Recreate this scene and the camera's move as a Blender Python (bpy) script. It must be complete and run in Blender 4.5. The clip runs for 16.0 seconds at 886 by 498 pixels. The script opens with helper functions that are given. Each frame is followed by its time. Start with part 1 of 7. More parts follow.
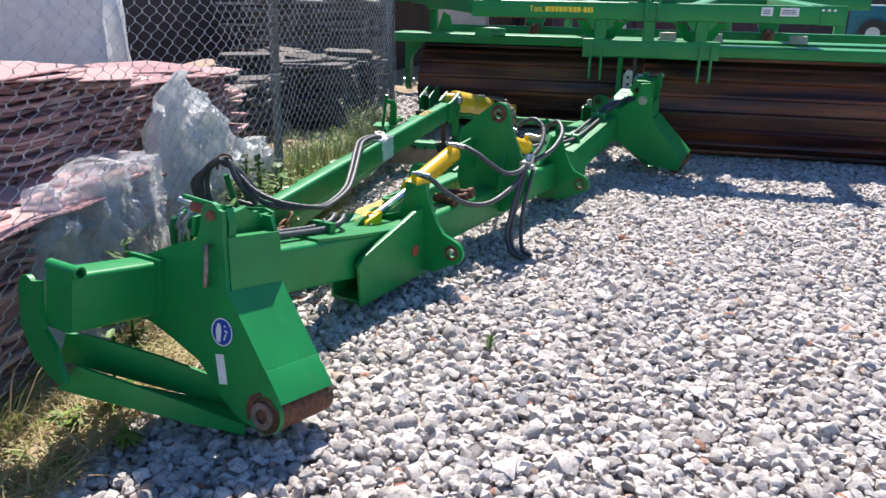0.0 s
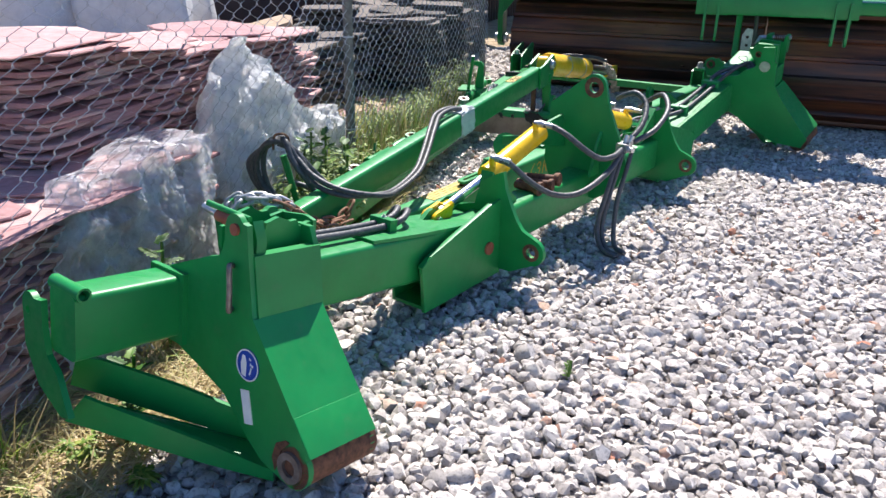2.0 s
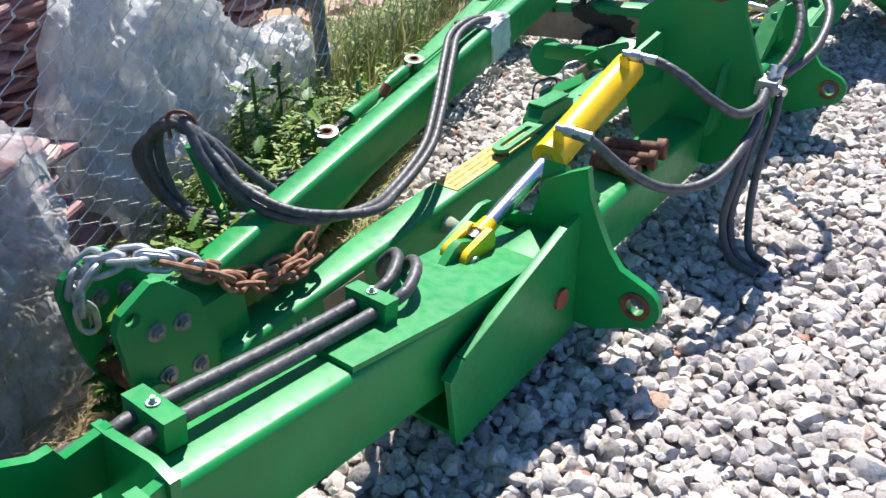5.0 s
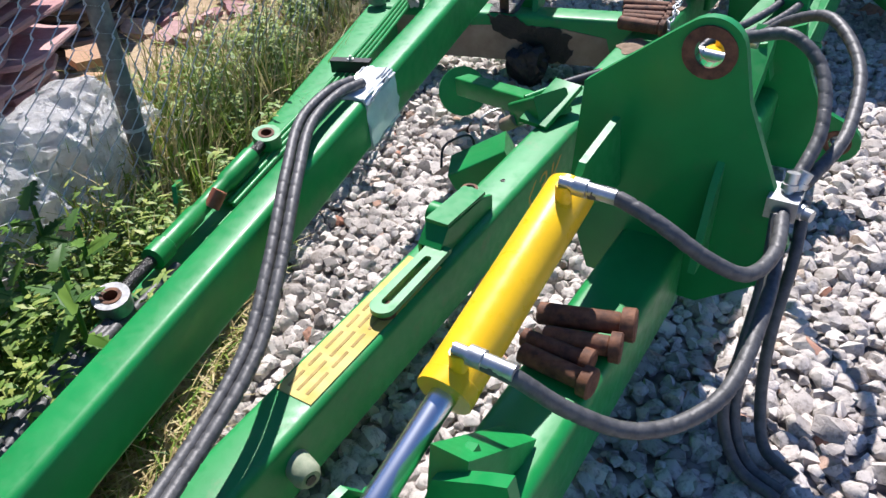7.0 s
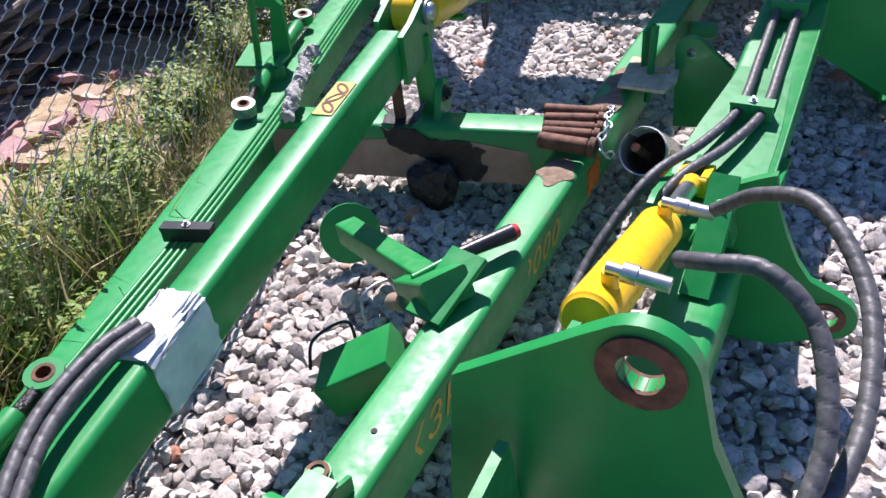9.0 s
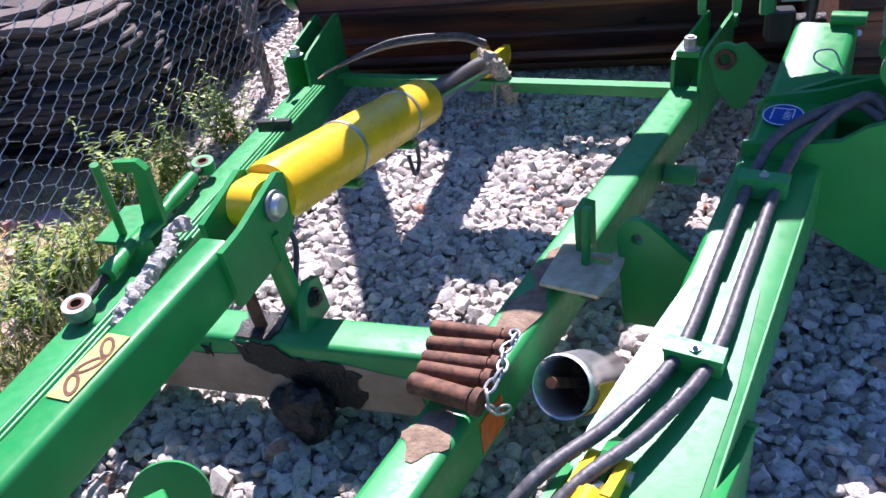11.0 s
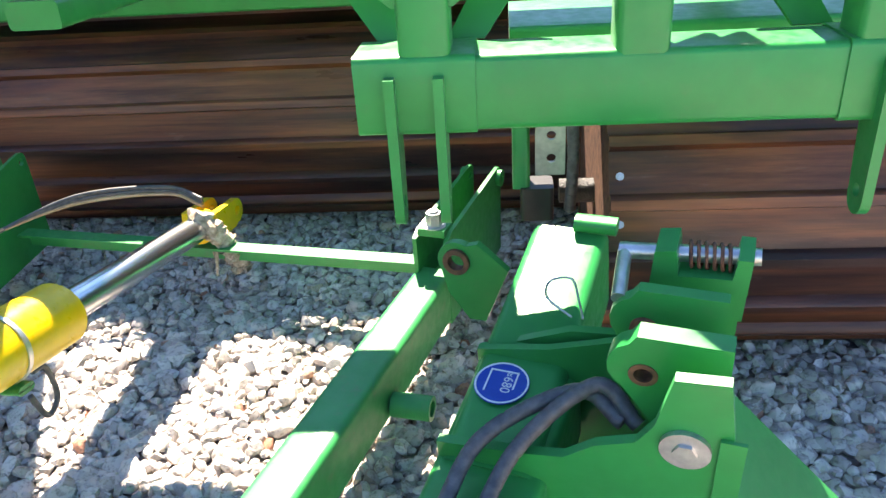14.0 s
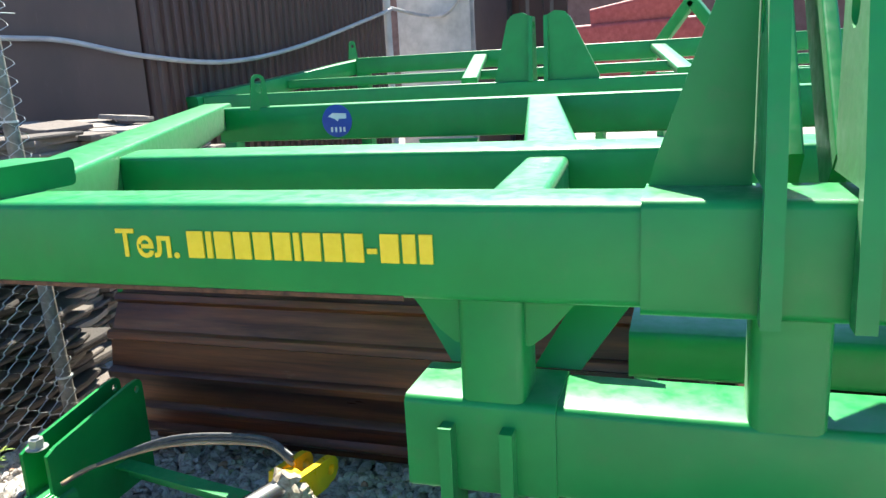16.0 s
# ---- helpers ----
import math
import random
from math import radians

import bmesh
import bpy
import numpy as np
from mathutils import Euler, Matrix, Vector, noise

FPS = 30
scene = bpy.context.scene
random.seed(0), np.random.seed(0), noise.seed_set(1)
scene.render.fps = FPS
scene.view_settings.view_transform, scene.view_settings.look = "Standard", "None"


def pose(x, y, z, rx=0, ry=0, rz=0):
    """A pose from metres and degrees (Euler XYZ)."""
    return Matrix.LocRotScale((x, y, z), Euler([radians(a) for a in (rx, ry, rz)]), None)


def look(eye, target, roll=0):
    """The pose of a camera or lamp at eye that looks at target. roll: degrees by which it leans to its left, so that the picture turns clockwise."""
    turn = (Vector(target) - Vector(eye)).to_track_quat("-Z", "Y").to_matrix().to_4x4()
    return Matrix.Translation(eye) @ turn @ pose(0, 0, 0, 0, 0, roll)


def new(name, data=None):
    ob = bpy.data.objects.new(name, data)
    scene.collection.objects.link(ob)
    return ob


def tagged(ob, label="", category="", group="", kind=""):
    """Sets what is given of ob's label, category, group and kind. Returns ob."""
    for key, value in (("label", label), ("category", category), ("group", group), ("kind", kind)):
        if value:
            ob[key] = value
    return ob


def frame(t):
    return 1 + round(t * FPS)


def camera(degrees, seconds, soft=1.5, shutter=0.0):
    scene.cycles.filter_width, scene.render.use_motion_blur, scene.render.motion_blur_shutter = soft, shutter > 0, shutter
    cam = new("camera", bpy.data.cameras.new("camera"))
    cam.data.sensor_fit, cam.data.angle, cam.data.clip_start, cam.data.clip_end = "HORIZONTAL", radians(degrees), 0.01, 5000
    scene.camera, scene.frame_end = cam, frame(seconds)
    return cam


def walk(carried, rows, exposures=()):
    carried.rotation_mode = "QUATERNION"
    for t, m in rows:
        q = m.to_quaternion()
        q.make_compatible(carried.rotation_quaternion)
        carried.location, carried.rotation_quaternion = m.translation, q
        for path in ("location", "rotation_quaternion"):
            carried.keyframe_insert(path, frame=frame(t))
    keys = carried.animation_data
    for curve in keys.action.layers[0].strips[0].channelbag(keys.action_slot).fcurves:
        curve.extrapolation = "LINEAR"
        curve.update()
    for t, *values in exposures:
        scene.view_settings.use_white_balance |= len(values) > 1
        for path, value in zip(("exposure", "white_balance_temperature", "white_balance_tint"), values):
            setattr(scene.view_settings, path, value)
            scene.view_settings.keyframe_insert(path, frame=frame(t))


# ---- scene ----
from mathutils.geometry import tessellate_polygon

cam = camera(60.6, 16.0)
PATH = [
    (0, (1.067, -0.105, 1.287), (0.013, 1.472, 0.652), 1.1),
    (0.5, (1.007, -0.032, 1.317), (-0.07, 1.512, 0.642), 1.9),
    (1, (0.948, 0.069, 1.347), (-0.168, 1.564, 0.627), 2.3),
    (1.5, (0.907, 0.18, 1.342), (-0.256, 1.629, 0.601), 1.4),
    (2, (0.851, 0.305, 1.339), (-0.364, 1.697, 0.573), 0.7),
    (2.5, (0.682, 0.45, 1.341), (-0.559, 1.784, 0.517), 1.0),
    (3, (0.508, 0.593, 1.332), (-0.738, 1.889, 0.454), 1.3),
    (3.2, (0.452, 0.664, 1.319), (-0.802, 1.943, 0.428), 1.0),
    (5.3, (-0.2, 1.443, 1.21), (-1.303, 2.69, 0.102), -2.5),
    (5.5, (-0.253, 1.532, 1.204), (-1.345, 2.774, 0.079), -2.8),
    (6, (-0.397, 1.749, 1.206), (-1.449, 2.997, 0.051), -2.7),
    (6.5, (-0.516, 1.947, 1.219), (-1.511, 3.213, 0.031), -2.0),
    (7, (-0.573, 2.154, 1.215), (-1.551, 3.429, 0.024), -3.3),
    (7.5, (-0.697, 2.31, 1.212), (-1.598, 3.646, 0.027), -2.8),
    (8, (-0.799, 2.465, 1.23), (-1.641, 3.83, 0.035), -2.6),
    (8.2, (-0.812, 2.541, 1.24), (-1.657, 3.9, 0.041), -3.2),
    (10.3, (-0.744, 3.418, 1.263), (-1.806, 4.69, 0.142), -8.4),
    (10.5, (-0.745, 3.505, 1.263), (-1.821, 4.78, 0.16), -8.4),
    (11, (-0.783, 3.66, 1.281), (-1.85, 4.984, 0.228), -8.2),
    (11.5, (-0.832, 3.784, 1.293), (-1.854, 5.185, 0.297), -7.0),
    (12, (-0.853, 3.926, 1.299), (-1.806, 5.39, 0.325), -6.0),
    (12.5, (-0.796, 4.133, 1.301), (-1.713, 5.604, 0.304), -6.4),
    (13, (-0.757, 4.287, 1.281), (-1.621, 5.793, 0.289), -5.7),
    (13.5, (-0.762, 4.407, 1.27), (-1.543, 5.977, 0.309), -4.1),
    (14, (-0.773, 4.528, 1.294), (-1.566, 6.11, 0.362), -3.7),
    (14.5, (-0.733, 4.709, 1.313), (-1.702, 6.218, 0.429), -4.6),
    (15, (-0.731, 4.816, 1.331), (-1.868, 6.264, 0.55), -4.0),
    (15.5, (-0.794, 4.86, 1.367), (-2.017, 6.321, 0.758), -2.9),
    (16, (-0.806, 4.904, 1.42), (-2.034, 6.418, 0.97), -3.0),
]
walk(cam, [(t, look(eye, target, roll)) for t, eye, target, roll in PATH],
     [(0, 0.84, 6300, 11), (2.5, 1.02, 6300, 12), (3, 1.02, 6300, 12), (5.3, 1.0, 6200, 11), (6.5, 0.86, 6100, 13), (7, 0.76, 6100, 15), (8, 0.74, 6100, 18), (10.3, 1.20, 5950, 28), (11.5, 1.30, 5900, 29), (12.5, 1.64, 6200, 19),
      (13, 1.96, 6500, 12), (13.5, 2.12, 6900, 10), (14, 2.56, 7500, 13), (14.5, 2.66, 7700, 14), (15.2, 2.56, 7000, 10), (15.6, 2.38, 6700, 7), (16, 1.86, 6600, 4)])
# ---------------- light ----------------
SUN = Vector((-0.43, 0.64, 1.0)).normalized()
world = bpy.data.worlds.new("world")
scene.world = world
world.use_nodes = True
wn_ = world.node_tree
sky = wn_.nodes.new("ShaderNodeTexSky")
sky.sky_type, sky.sun_disc = "NISHITA", False
sky.ozone_density, sky.dust_density = 7.0, 0.2
sky.sun_elevation = math.asin(SUN.z)
sky.sun_rotation = math.atan2(SUN.x, SUN.y)
deep = wn_.nodes.new("ShaderNodeMix")
deep.data_type, deep.blend_type = "RGBA", "MULTIPLY"
deep.inputs[0].default_value = 1.0
deep.inputs[7].default_value = (0.90, 0.98, 1.11, 1)
wn_.links.new(sky.outputs[0], deep.inputs[6])
wn_.links.new(deep.outputs[2], wn_.nodes["Background"].inputs[0])
wn_.nodes["Background"].inputs[1].default_value = 0.078
sun = new("sun", bpy.data.lights.new("sun", "SUN"))
sun.data.energy, sun.data.angle, sun.data.color = 5.0, radians(0.55), (1.0, 0.94, 0.86)
sun.matrix_world = look(SUN * 30, (0, 0, 0))


# ---------------- materials ----------------
def mat(name, rough=0.5, metal=0.0):
    m = bpy.data.materials.new(name)
    m.use_nodes = True
    b = m.node_tree.nodes["Principled BSDF"]
    b.inputs["Roughness"].default_value, b.inputs["Metallic"].default_value = rough, metal
    return m, m.node_tree, b


def tex(nt, scale, detail=4.0, rough=0.6, distort=0.0, stretch=None):
    """Noise in object space, in features per metre."""
    co = nt.nodes.new("ShaderNodeTexCoord")
    n = nt.nodes.new("ShaderNodeTexNoise")
    n.inputs["Scale"].default_value, n.inputs["Detail"].default_value = scale, detail
    n.inputs["Roughness"].default_value, n.inputs["Distortion"].default_value = rough, distort
    if stretch:
        mp = nt.nodes.new("ShaderNodeMapping")
        mp.inputs["Scale"].default_value = stretch
        nt.links.new(co.outputs["Object"], mp.inputs["Vector"])
        nt.links.new(mp.outputs[0], n.inputs["Vector"])
    else:
        nt.links.new(co.outputs["Object"], n.inputs["Vector"])
    return n.outputs["Fac"]


def ramp(nt, fac, stops):
    r = nt.nodes.new("ShaderNodeValToRGB")
    while len(r.color_ramp.elements) < len(stops):
        r.color_ramp.elements.new(0.5)
    for e, (p, c) in zip(r.color_ramp.elements, stops):
        e.position, e.color = p, (*c, 1) if len(c) == 3 else c
    nt.links.new(fac, r.inputs["Fac"])
    return r.outputs["Color"]


def mix(nt, fac, a, b, mode="MIX"):
    m = nt.nodes.new("ShaderNodeMix")
    m.data_type, m.blend_type = "RGBA", mode
    for sock, v in ((m.inputs["Factor"], fac), (m.inputs["A"], a), (m.inputs["B"], b)):
        if isinstance(v, (int, float)):
            sock.default_value = v
        elif isinstance(v, tuple):
            sock.default_value = (*v, 1)
        else:
            nt.links.new(v, sock)
    return m.outputs["Result"]


def bump(nt, b, fac, strength=0.3, dist=0.002):
    n = nt.nodes.new("ShaderNodeBump")
    n.inputs["Strength"].default_value, n.inputs["Distance"].default_value = strength, dist
    nt.links.new(fac, n.inputs["Height"])
    nt.links.new(n.outputs[0], b.inputs["Normal"])


def paint(name, colour, dirt=(0.16, 0.13, 0.09), amount=0.5, rough=0.32, rust=None):
    """Gloss enamel with faint cloudiness, dust and chips."""
    m, nt, b = mat(name, rough)
    cloud = tex(nt, 7, 5)
    c = mix(nt, ramp(nt, cloud, [(0.3, (0, 0, 0)), (0.75, (1, 1, 1))]), tuple(v * 0.86 for v in colour), tuple(min(1, v * 1.12) for v in colour))
    dust = ramp(nt, tex(nt, 18, 6, 0.7), [(0.56, (0, 0, 0)), (0.8, (amount,) * 3)])
    c = mix(nt, dust, c, dirt)
    if rust:
        r = ramp(nt, tex(nt, 30, 8, 0.75), [(0.66, (0, 0, 0)), (0.7, (1, 1, 1))])
        c = mix(nt, r, c, rust)
    nt.links.new(c, b.inputs["Base Color"])
    nt.links.new(ramp(nt, tex(nt, 40, 4), [(0.3, (rough * 0.8,) * 3), (0.8, (rough * 1.5,) * 3)]), b.inputs["Roughness"])
    bump(nt, b, tex(nt, 90, 3), 0.12, 0.001)
    b.inputs["Specular IOR Level"].default_value = 0.4
    b.inputs["Sheen Weight"].default_value, b.inputs["Sheen Roughness"].default_value = 0.05, 0.4
    return m


GREEN = paint("green_enamel", (0.008, 0.236, 0.051), amount=0.18, rough=0.36)
GREEN_OLD = paint("green_enamel_dusty", (0.018, 0.262, 0.070), amount=0.48, rough=0.42)
YELLOW = paint("yellow_enamel", (0.86, 0.52, 0.006), amount=0.18, rough=0.3)


def simple(name, a, b2, scale=20, rough=0.5, metal=0.0, bumpy=0.3, dist=0.002, detail=5):
    m, nt, b = mat(name, rough, metal)
    f = tex(nt, scale, detail)
    nt.links.new(ramp(nt, f, [(0.32, a), (0.68, b2)]), b.inputs["Base Color"])
    bump(nt, b, tex(nt, scale * 3, 4), bumpy, dist)
    return m


RUST = simple("rusty_steel", (0.055, 0.022, 0.012), (0.21, 0.09, 0.045), 45, 0.75, 0.1, 0.5)
RUST_RED = simple("red_primer", (0.24, 0.06, 0.03), (0.34, 0.11, 0.06), 30, 0.7)
RAG = simple("grey_rag", (0.34, 0.33, 0.31), (0.62, 0.60, 0.57), 45, 0.9, 0, 1.0, 0.012)
MUD = simple("dried_mud", (0.16, 0.11, 0.07), (0.30, 0.22, 0.15), 35, 0.95, 0, 0.8, 0.006)
# black of oily soil, also painted in for shade in holes and gaps
OIL_AND_SHADE = simple("oily_soil_and_shade", (0.006, 0.006, 0.006), (0.02, 0.018, 0.015), 30, 0.35, 0, 0.8, 0.01)
CHROME = simple("chromed_rod", (0.62, 0.64, 0.66), (0.78, 0.79, 0.81), 8, 0.26, 1.0, 0.02)
ZINC = simple("galvanised_steel", (0.42, 0.43, 0.43), (0.62, 0.62, 0.6), 40, 0.38, 0.9, 0.15)
RUBBER = simple("black_hose_rubber", (0.045, 0.046, 0.047), (0.10, 0.099, 0.098), 60, 0.5, 0, 0.3)
WORN = simple("worn_steel", (0.16, 0.12, 0.10), (0.30, 0.26, 0.23), 35, 0.5, 0.6, 0.3)
BRIGHT_LINK = simple("galvanised_chain", (0.34, 0.36, 0.37), (0.58, 0.58, 0.57), 60, 0.45, 0.5, 0.4)
CHAIN_RUST = simple("rusty_chain", (0.14, 0.06, 0.03), (0.42, 0.22, 0.13), 50, 0.8, 0.0, 0.5)
LINK = simple("dull_galvanised_steel", (0.20, 0.205, 0.21), (0.36, 0.36, 0.36), 60, 0.5, 0.6, 0.3)
BLACK = simple("black_plastic", (0.01, 0.01, 0.012), (0.02, 0.02, 0.022), 20, 0.35)
WHITE = simple("white_print", (0.72, 0.72, 0.7), (0.8, 0.8, 0.78), 20, 0.5)
BLUE = simple("blue_print", (0.012, 0.05, 0.33), (0.02, 0.07, 0.4), 20, 0.3)
LABEL = simple("yellow_label", (0.50, 0.38, 0.09), (0.62, 0.52, 0.2), 18, 0.9)
PRINT = simple("faded_print", (0.30, 0.21, 0.07), (0.42, 0.31, 0.11), 40, 0.9)
PAD_GREEN = simple("dusty_pale_green", (0.16, 0.22, 0.13), (0.34, 0.36, 0.26), 30, 0.8)
GOLD = simple("ochre_lettering", (0.50, 0.30, 0.03), (0.62, 0.40, 0.05), 60, 0.5)
BRIGHT = simple("yellow_lettering", (0.85, 0.62, 0.02), (0.92, 0.70, 0.04), 60, 0.4)
PRIMER = simple("dusty_primer", (0.24, 0.17, 0.12), (0.36, 0.27, 0.2), 14, 0.85)
TAPE = simple("clear_tape", (0.55, 0.58, 0.56), (0.72, 0.74, 0.72), 25, 0.18)
WOOD = simple("sawn_wood", (0.30, 0.20, 0.11), (0.45, 0.33, 0.2), 12, 0.8)


# ---------------- mesh tools ----------------
def part(name, bm, material, parent=None, label="", smooth=False):
    me = bpy.data.meshes.new(name)
    bmesh.ops.recalc_face_normals(bm, faces=bm.faces)
    for f in bm.faces:
        f.smooth = True
    bm.to_mesh(me)
    bm.free()
    if not smooth:
        me.set_sharp_from_angle(angle=radians(32))
    me.materials.append(material)
    ob = new(name, me)
    ob.parent = parent
    if label:
        tagged(ob, label)
    return ob


def thing(name, m, label, category, group="", kind=""):
    ob = new(name)
    ob.empty_display_size = 0.1
    ob.matrix_world = m
    return tagged(ob, label, category, group, kind)


def solo(name, bm, material, label, category, group="", kind="", smooth=False):
    return tagged(part(name, bm, material, None, "", smooth), label, category, group, kind)


def basis(axis, up=(0, 0, 1)):
    d = Vector(axis).normalized()
    u = Vector(up)
    if abs(d.dot(u.normalized())) > 0.97:
        u = Vector((1, 0, 0)) if abs(d.x) < 0.9 else Vector((0, 1, 0))
    side = d.cross(u).normalized()
    return d, side, side.cross(d).normalized()


def loft(bm, rings, cap=True, closed=True):
    vs = [[bm.verts.new(p) for p in r] for r in rings]
    n = len(vs[0])
    for a, b in zip(vs, vs[1:]):
        for k in range(n if closed else n - 1):
            bm.faces.new((a[k], a[(k + 1) % n], b[(k + 1) % n], b[k]))
    if cap:
        bm.faces.new(vs[0])
        bm.faces.new(vs[-1][::-1])
    return vs


def beam(bm, p, q, w, h, up=(0, 0, 1), r=0.012, w2=None, h2=None):
    """A box tube with rounded corners from p to q: the centre line, width across, height along up."""
    p, q = Vector(p), Vector(q)
    d, s, u = basis(q - p, up)
    rings = []
    for c, ww, hh in ((p, w, h), (q, w2 or w, h2 or h)):
        ring_ = []
        for sx, sy, a0 in ((1, 1, 0), (-1, 1, 90), (-1, -1, 180), (1, -1, 270)):
            for k in range(4):
                a = radians(a0 + 30 * k)
                ring_.append(c + s * (sx * (ww / 2 - r) + r * math.cos(a)) + u * (sy * (hh / 2 - r) + r * math.sin(a)))
        rings.append(ring_)
    loft(bm, rings)


def rod(bm, p, q, r, r2=None, n=18):
    p, q = Vector(p), Vector(q)
    d, s, u = basis(q - p)
    loft(bm, [[c + (s * math.cos(2 * math.pi * k / n) + u * math.sin(2 * math.pi * k / n)) * rr for k in range(n)] for c, rr in ((p, r), (q, r2 or r))])


def turned(bm, p, q, profile, n=18):
    """A turned body: rows of (share of the way, radius)."""
    p, q = Vector(p), Vector(q)
    d, s, u = basis(q - p)
    loft(bm, [[p + (q - p) * t + (s * math.cos(2 * math.pi * k / n) + u * math.sin(2 * math.pi * k / n)) * rr for k in range(n)] for t, rr in profile])


def plate(bm, pts, origin, ex, ey, t, holes=()):
    """A flat plate of outline pts, in the plane of ex and ey, t thick about that plane, with holes: round ones (x, y, r) or outlines."""
    ex, ey, o = Vector(ex).normalized(), Vector(ey).normalized(), Vector(origin)
    nz = ex.cross(ey).normalized()
    loops = [[(x, y) for x, y in pts]]
    for h in holes:
        if len(h) == 3:
            x, y, r = h
            loops.append([(x + r * math.cos(-2 * math.pi * k / 14), y + r * math.sin(-2 * math.pi * k / 14)) for k in range(14)])
        else:
            loops.append(list(h))
    flat = [v for lp in loops for v in lp]
    tris = tessellate_polygon([[Vector((x, y, 0)) for x, y in lp] for lp in loops])
    top = [bm.verts.new(o + ex * x + ey * y + nz * (t / 2)) for x, y in flat]
    bot = [bm.verts.new(o + ex * x + ey * y - nz * (t / 2)) for x, y in flat]
    for a, b, c in tris:
        for vs in ((top[a], top[b], top[c]), (bot[a], bot[c], bot[b])):
            try:
                bm.faces.new(vs)
            except ValueError:
                pass
    i = 0
    for lp in loops:
        n = len(lp)
        for k in range(n):
            a, b = i + k, i + (k + 1) % n
            try:
                bm.faces.new((top[a], top[b], bot[b], bot[a]))
            except ValueError:
                pass
        i += n


def arc(cx, cy, r, a0, a1, n=8):
    return [(cx + r * math.cos(radians(a0 + (a1 - a0) * k / n)), cy + r * math.sin(radians(a0 + (a1 - a0) * k / n))) for k in range(n + 1)]


def box(bm, lo, hi, m=None):
    r = bmesh.ops.create_cube(bm, size=1.0)["verts"]
    for v in r:
        v.co = Vector([lo[k] + (v.co[k] + 0.5) * (hi[k] - lo[k]) for k in range(3)])
        if m:
            v.co = m @ v.co
    return r


def annulus(bm, c, axis, ro, ri, t, n=24):
    c = Vector(c)
    d, s, u = basis(axis)
    rings = [[c + d * h + (s * math.cos(2 * math.pi * k / n) + u * math.sin(2 * math.pi * k / n)) * r for k in range(n)] for r, h in ((ri, -t / 2), (ro, -t / 2), (ro, t / 2), (ri, t / 2), (ri, -t / 2))]
    loft(bm, rings, cap=False)


def smooth_path(pts, step=0.012):
    """Points along a smooth curve through pts."""
    P = [Vector(p) for p in pts]
    P = [P[0] * 2 - P[1]] + P + [P[-1] * 2 - P[-2]]
    out = []
    for a, b, c, d in zip(P, P[1:], P[2:], P[3:]):
        n = max(2, int((c - b).length / step))
        for k in range(n):
            t = k / n
            out.append(0.5 * ((2 * b) + (c - a) * t + (2 * a - 5 * b + 4 * c - d) * t * t + (3 * b - a - 3 * c + d) * t ** 3))
    out.append(P[-2])
    return out


def hose(bm, pts, r, wrap=True, n=12, step=0.0032, pitch=0.032):
    """A hose through pts, with a spiral guard wound round it."""
    path = smooth_path(pts, step)
    side = None
    rings, run = [], 0.0
    for k, p in enumerate(path):
        d = (path[min(k + 1, len(path) - 1)] - path[max(k - 1, 0)]).normalized()
        if side is None:
            side = basis(d)[1]
        side = (side - d * side.dot(d)).normalized()
        u = d.cross(side)
        if k:
            run += (p - path[k - 1]).length
        row = []
        for j in range(n):
            f = (run / pitch + j / n) % 1.0
            rr = r * (0.80 if wrap and f < 0.10 else 0.95)
            a = 2 * math.pi * j / n
            row.append(p + (side * math.cos(a) + u * math.sin(a)) * rr)
        rings.append(row)
    loft(bm, rings)


def hexbolt(bm, c, axis, r=0.014, h=0.012, washer=True):
    c, d = Vector(c), Vector(axis).normalized()
    if washer:
        rod(bm, c, c + d * 0.003, r * 1.45, n=16)
    rod(bm, c + d * 0.002, c + d * h, r, n=6)
    rod(bm, c + d * h, c + d * (h + 0.006), r * 0.6, n=10)


# ---------------- ground ----------------
# the edge of the gravel: soil and weeds lie on its left
EDGE = [(-0.2, -2.0), (-0.72, 0.75), (-1.25, 2.0), (-1.75, 2.9), (-2.75, 4.5), (-3.9, 5.7), (-5.2, 7.6), (-5.6, 60.0)]


def edge_x(y):
    for (x0, y0), (x1, y1) in zip(EDGE, EDGE[1:]):
        if y0 <= y <= y1:
            return x0 + (x1 - x0) * (y - y0) / (y1 - y0)
    return EDGE[0][0]


def gravel_material(name):
    m, nt, b = mat(name, 0.9)
    g = nt.nodes.new("ShaderNodeNewGeometry")
    pick = ramp(nt, g.outputs["Random Per Island"], [(0.0, (0.33, 0.295, 0.27)), (0.3, (0.50, 0.45, 0.41)), (0.6, (0.61, 0.555, 0.505)), (0.955, (0.71, 0.65, 0.60)), (0.985, (0.54, 0.42, 0.33)), (1.0, (0.42, 0.18, 0.11))])
    spots = ramp(nt, tex(nt, 70, 6, 0.7), [(0.36, (0.40, 0.385, 0.37)), (0.50, (1, 1, 1))])
    c = mix(nt, 0.8, pick, spots, "MULTIPLY")
    nt.links.new(c, b.inputs["Base Color"])
    bump(nt, b, tex(nt, 95, 6, 0.7), 0.9, 0.006)
    return m


GRAVEL = gravel_material("crushed_limestone")


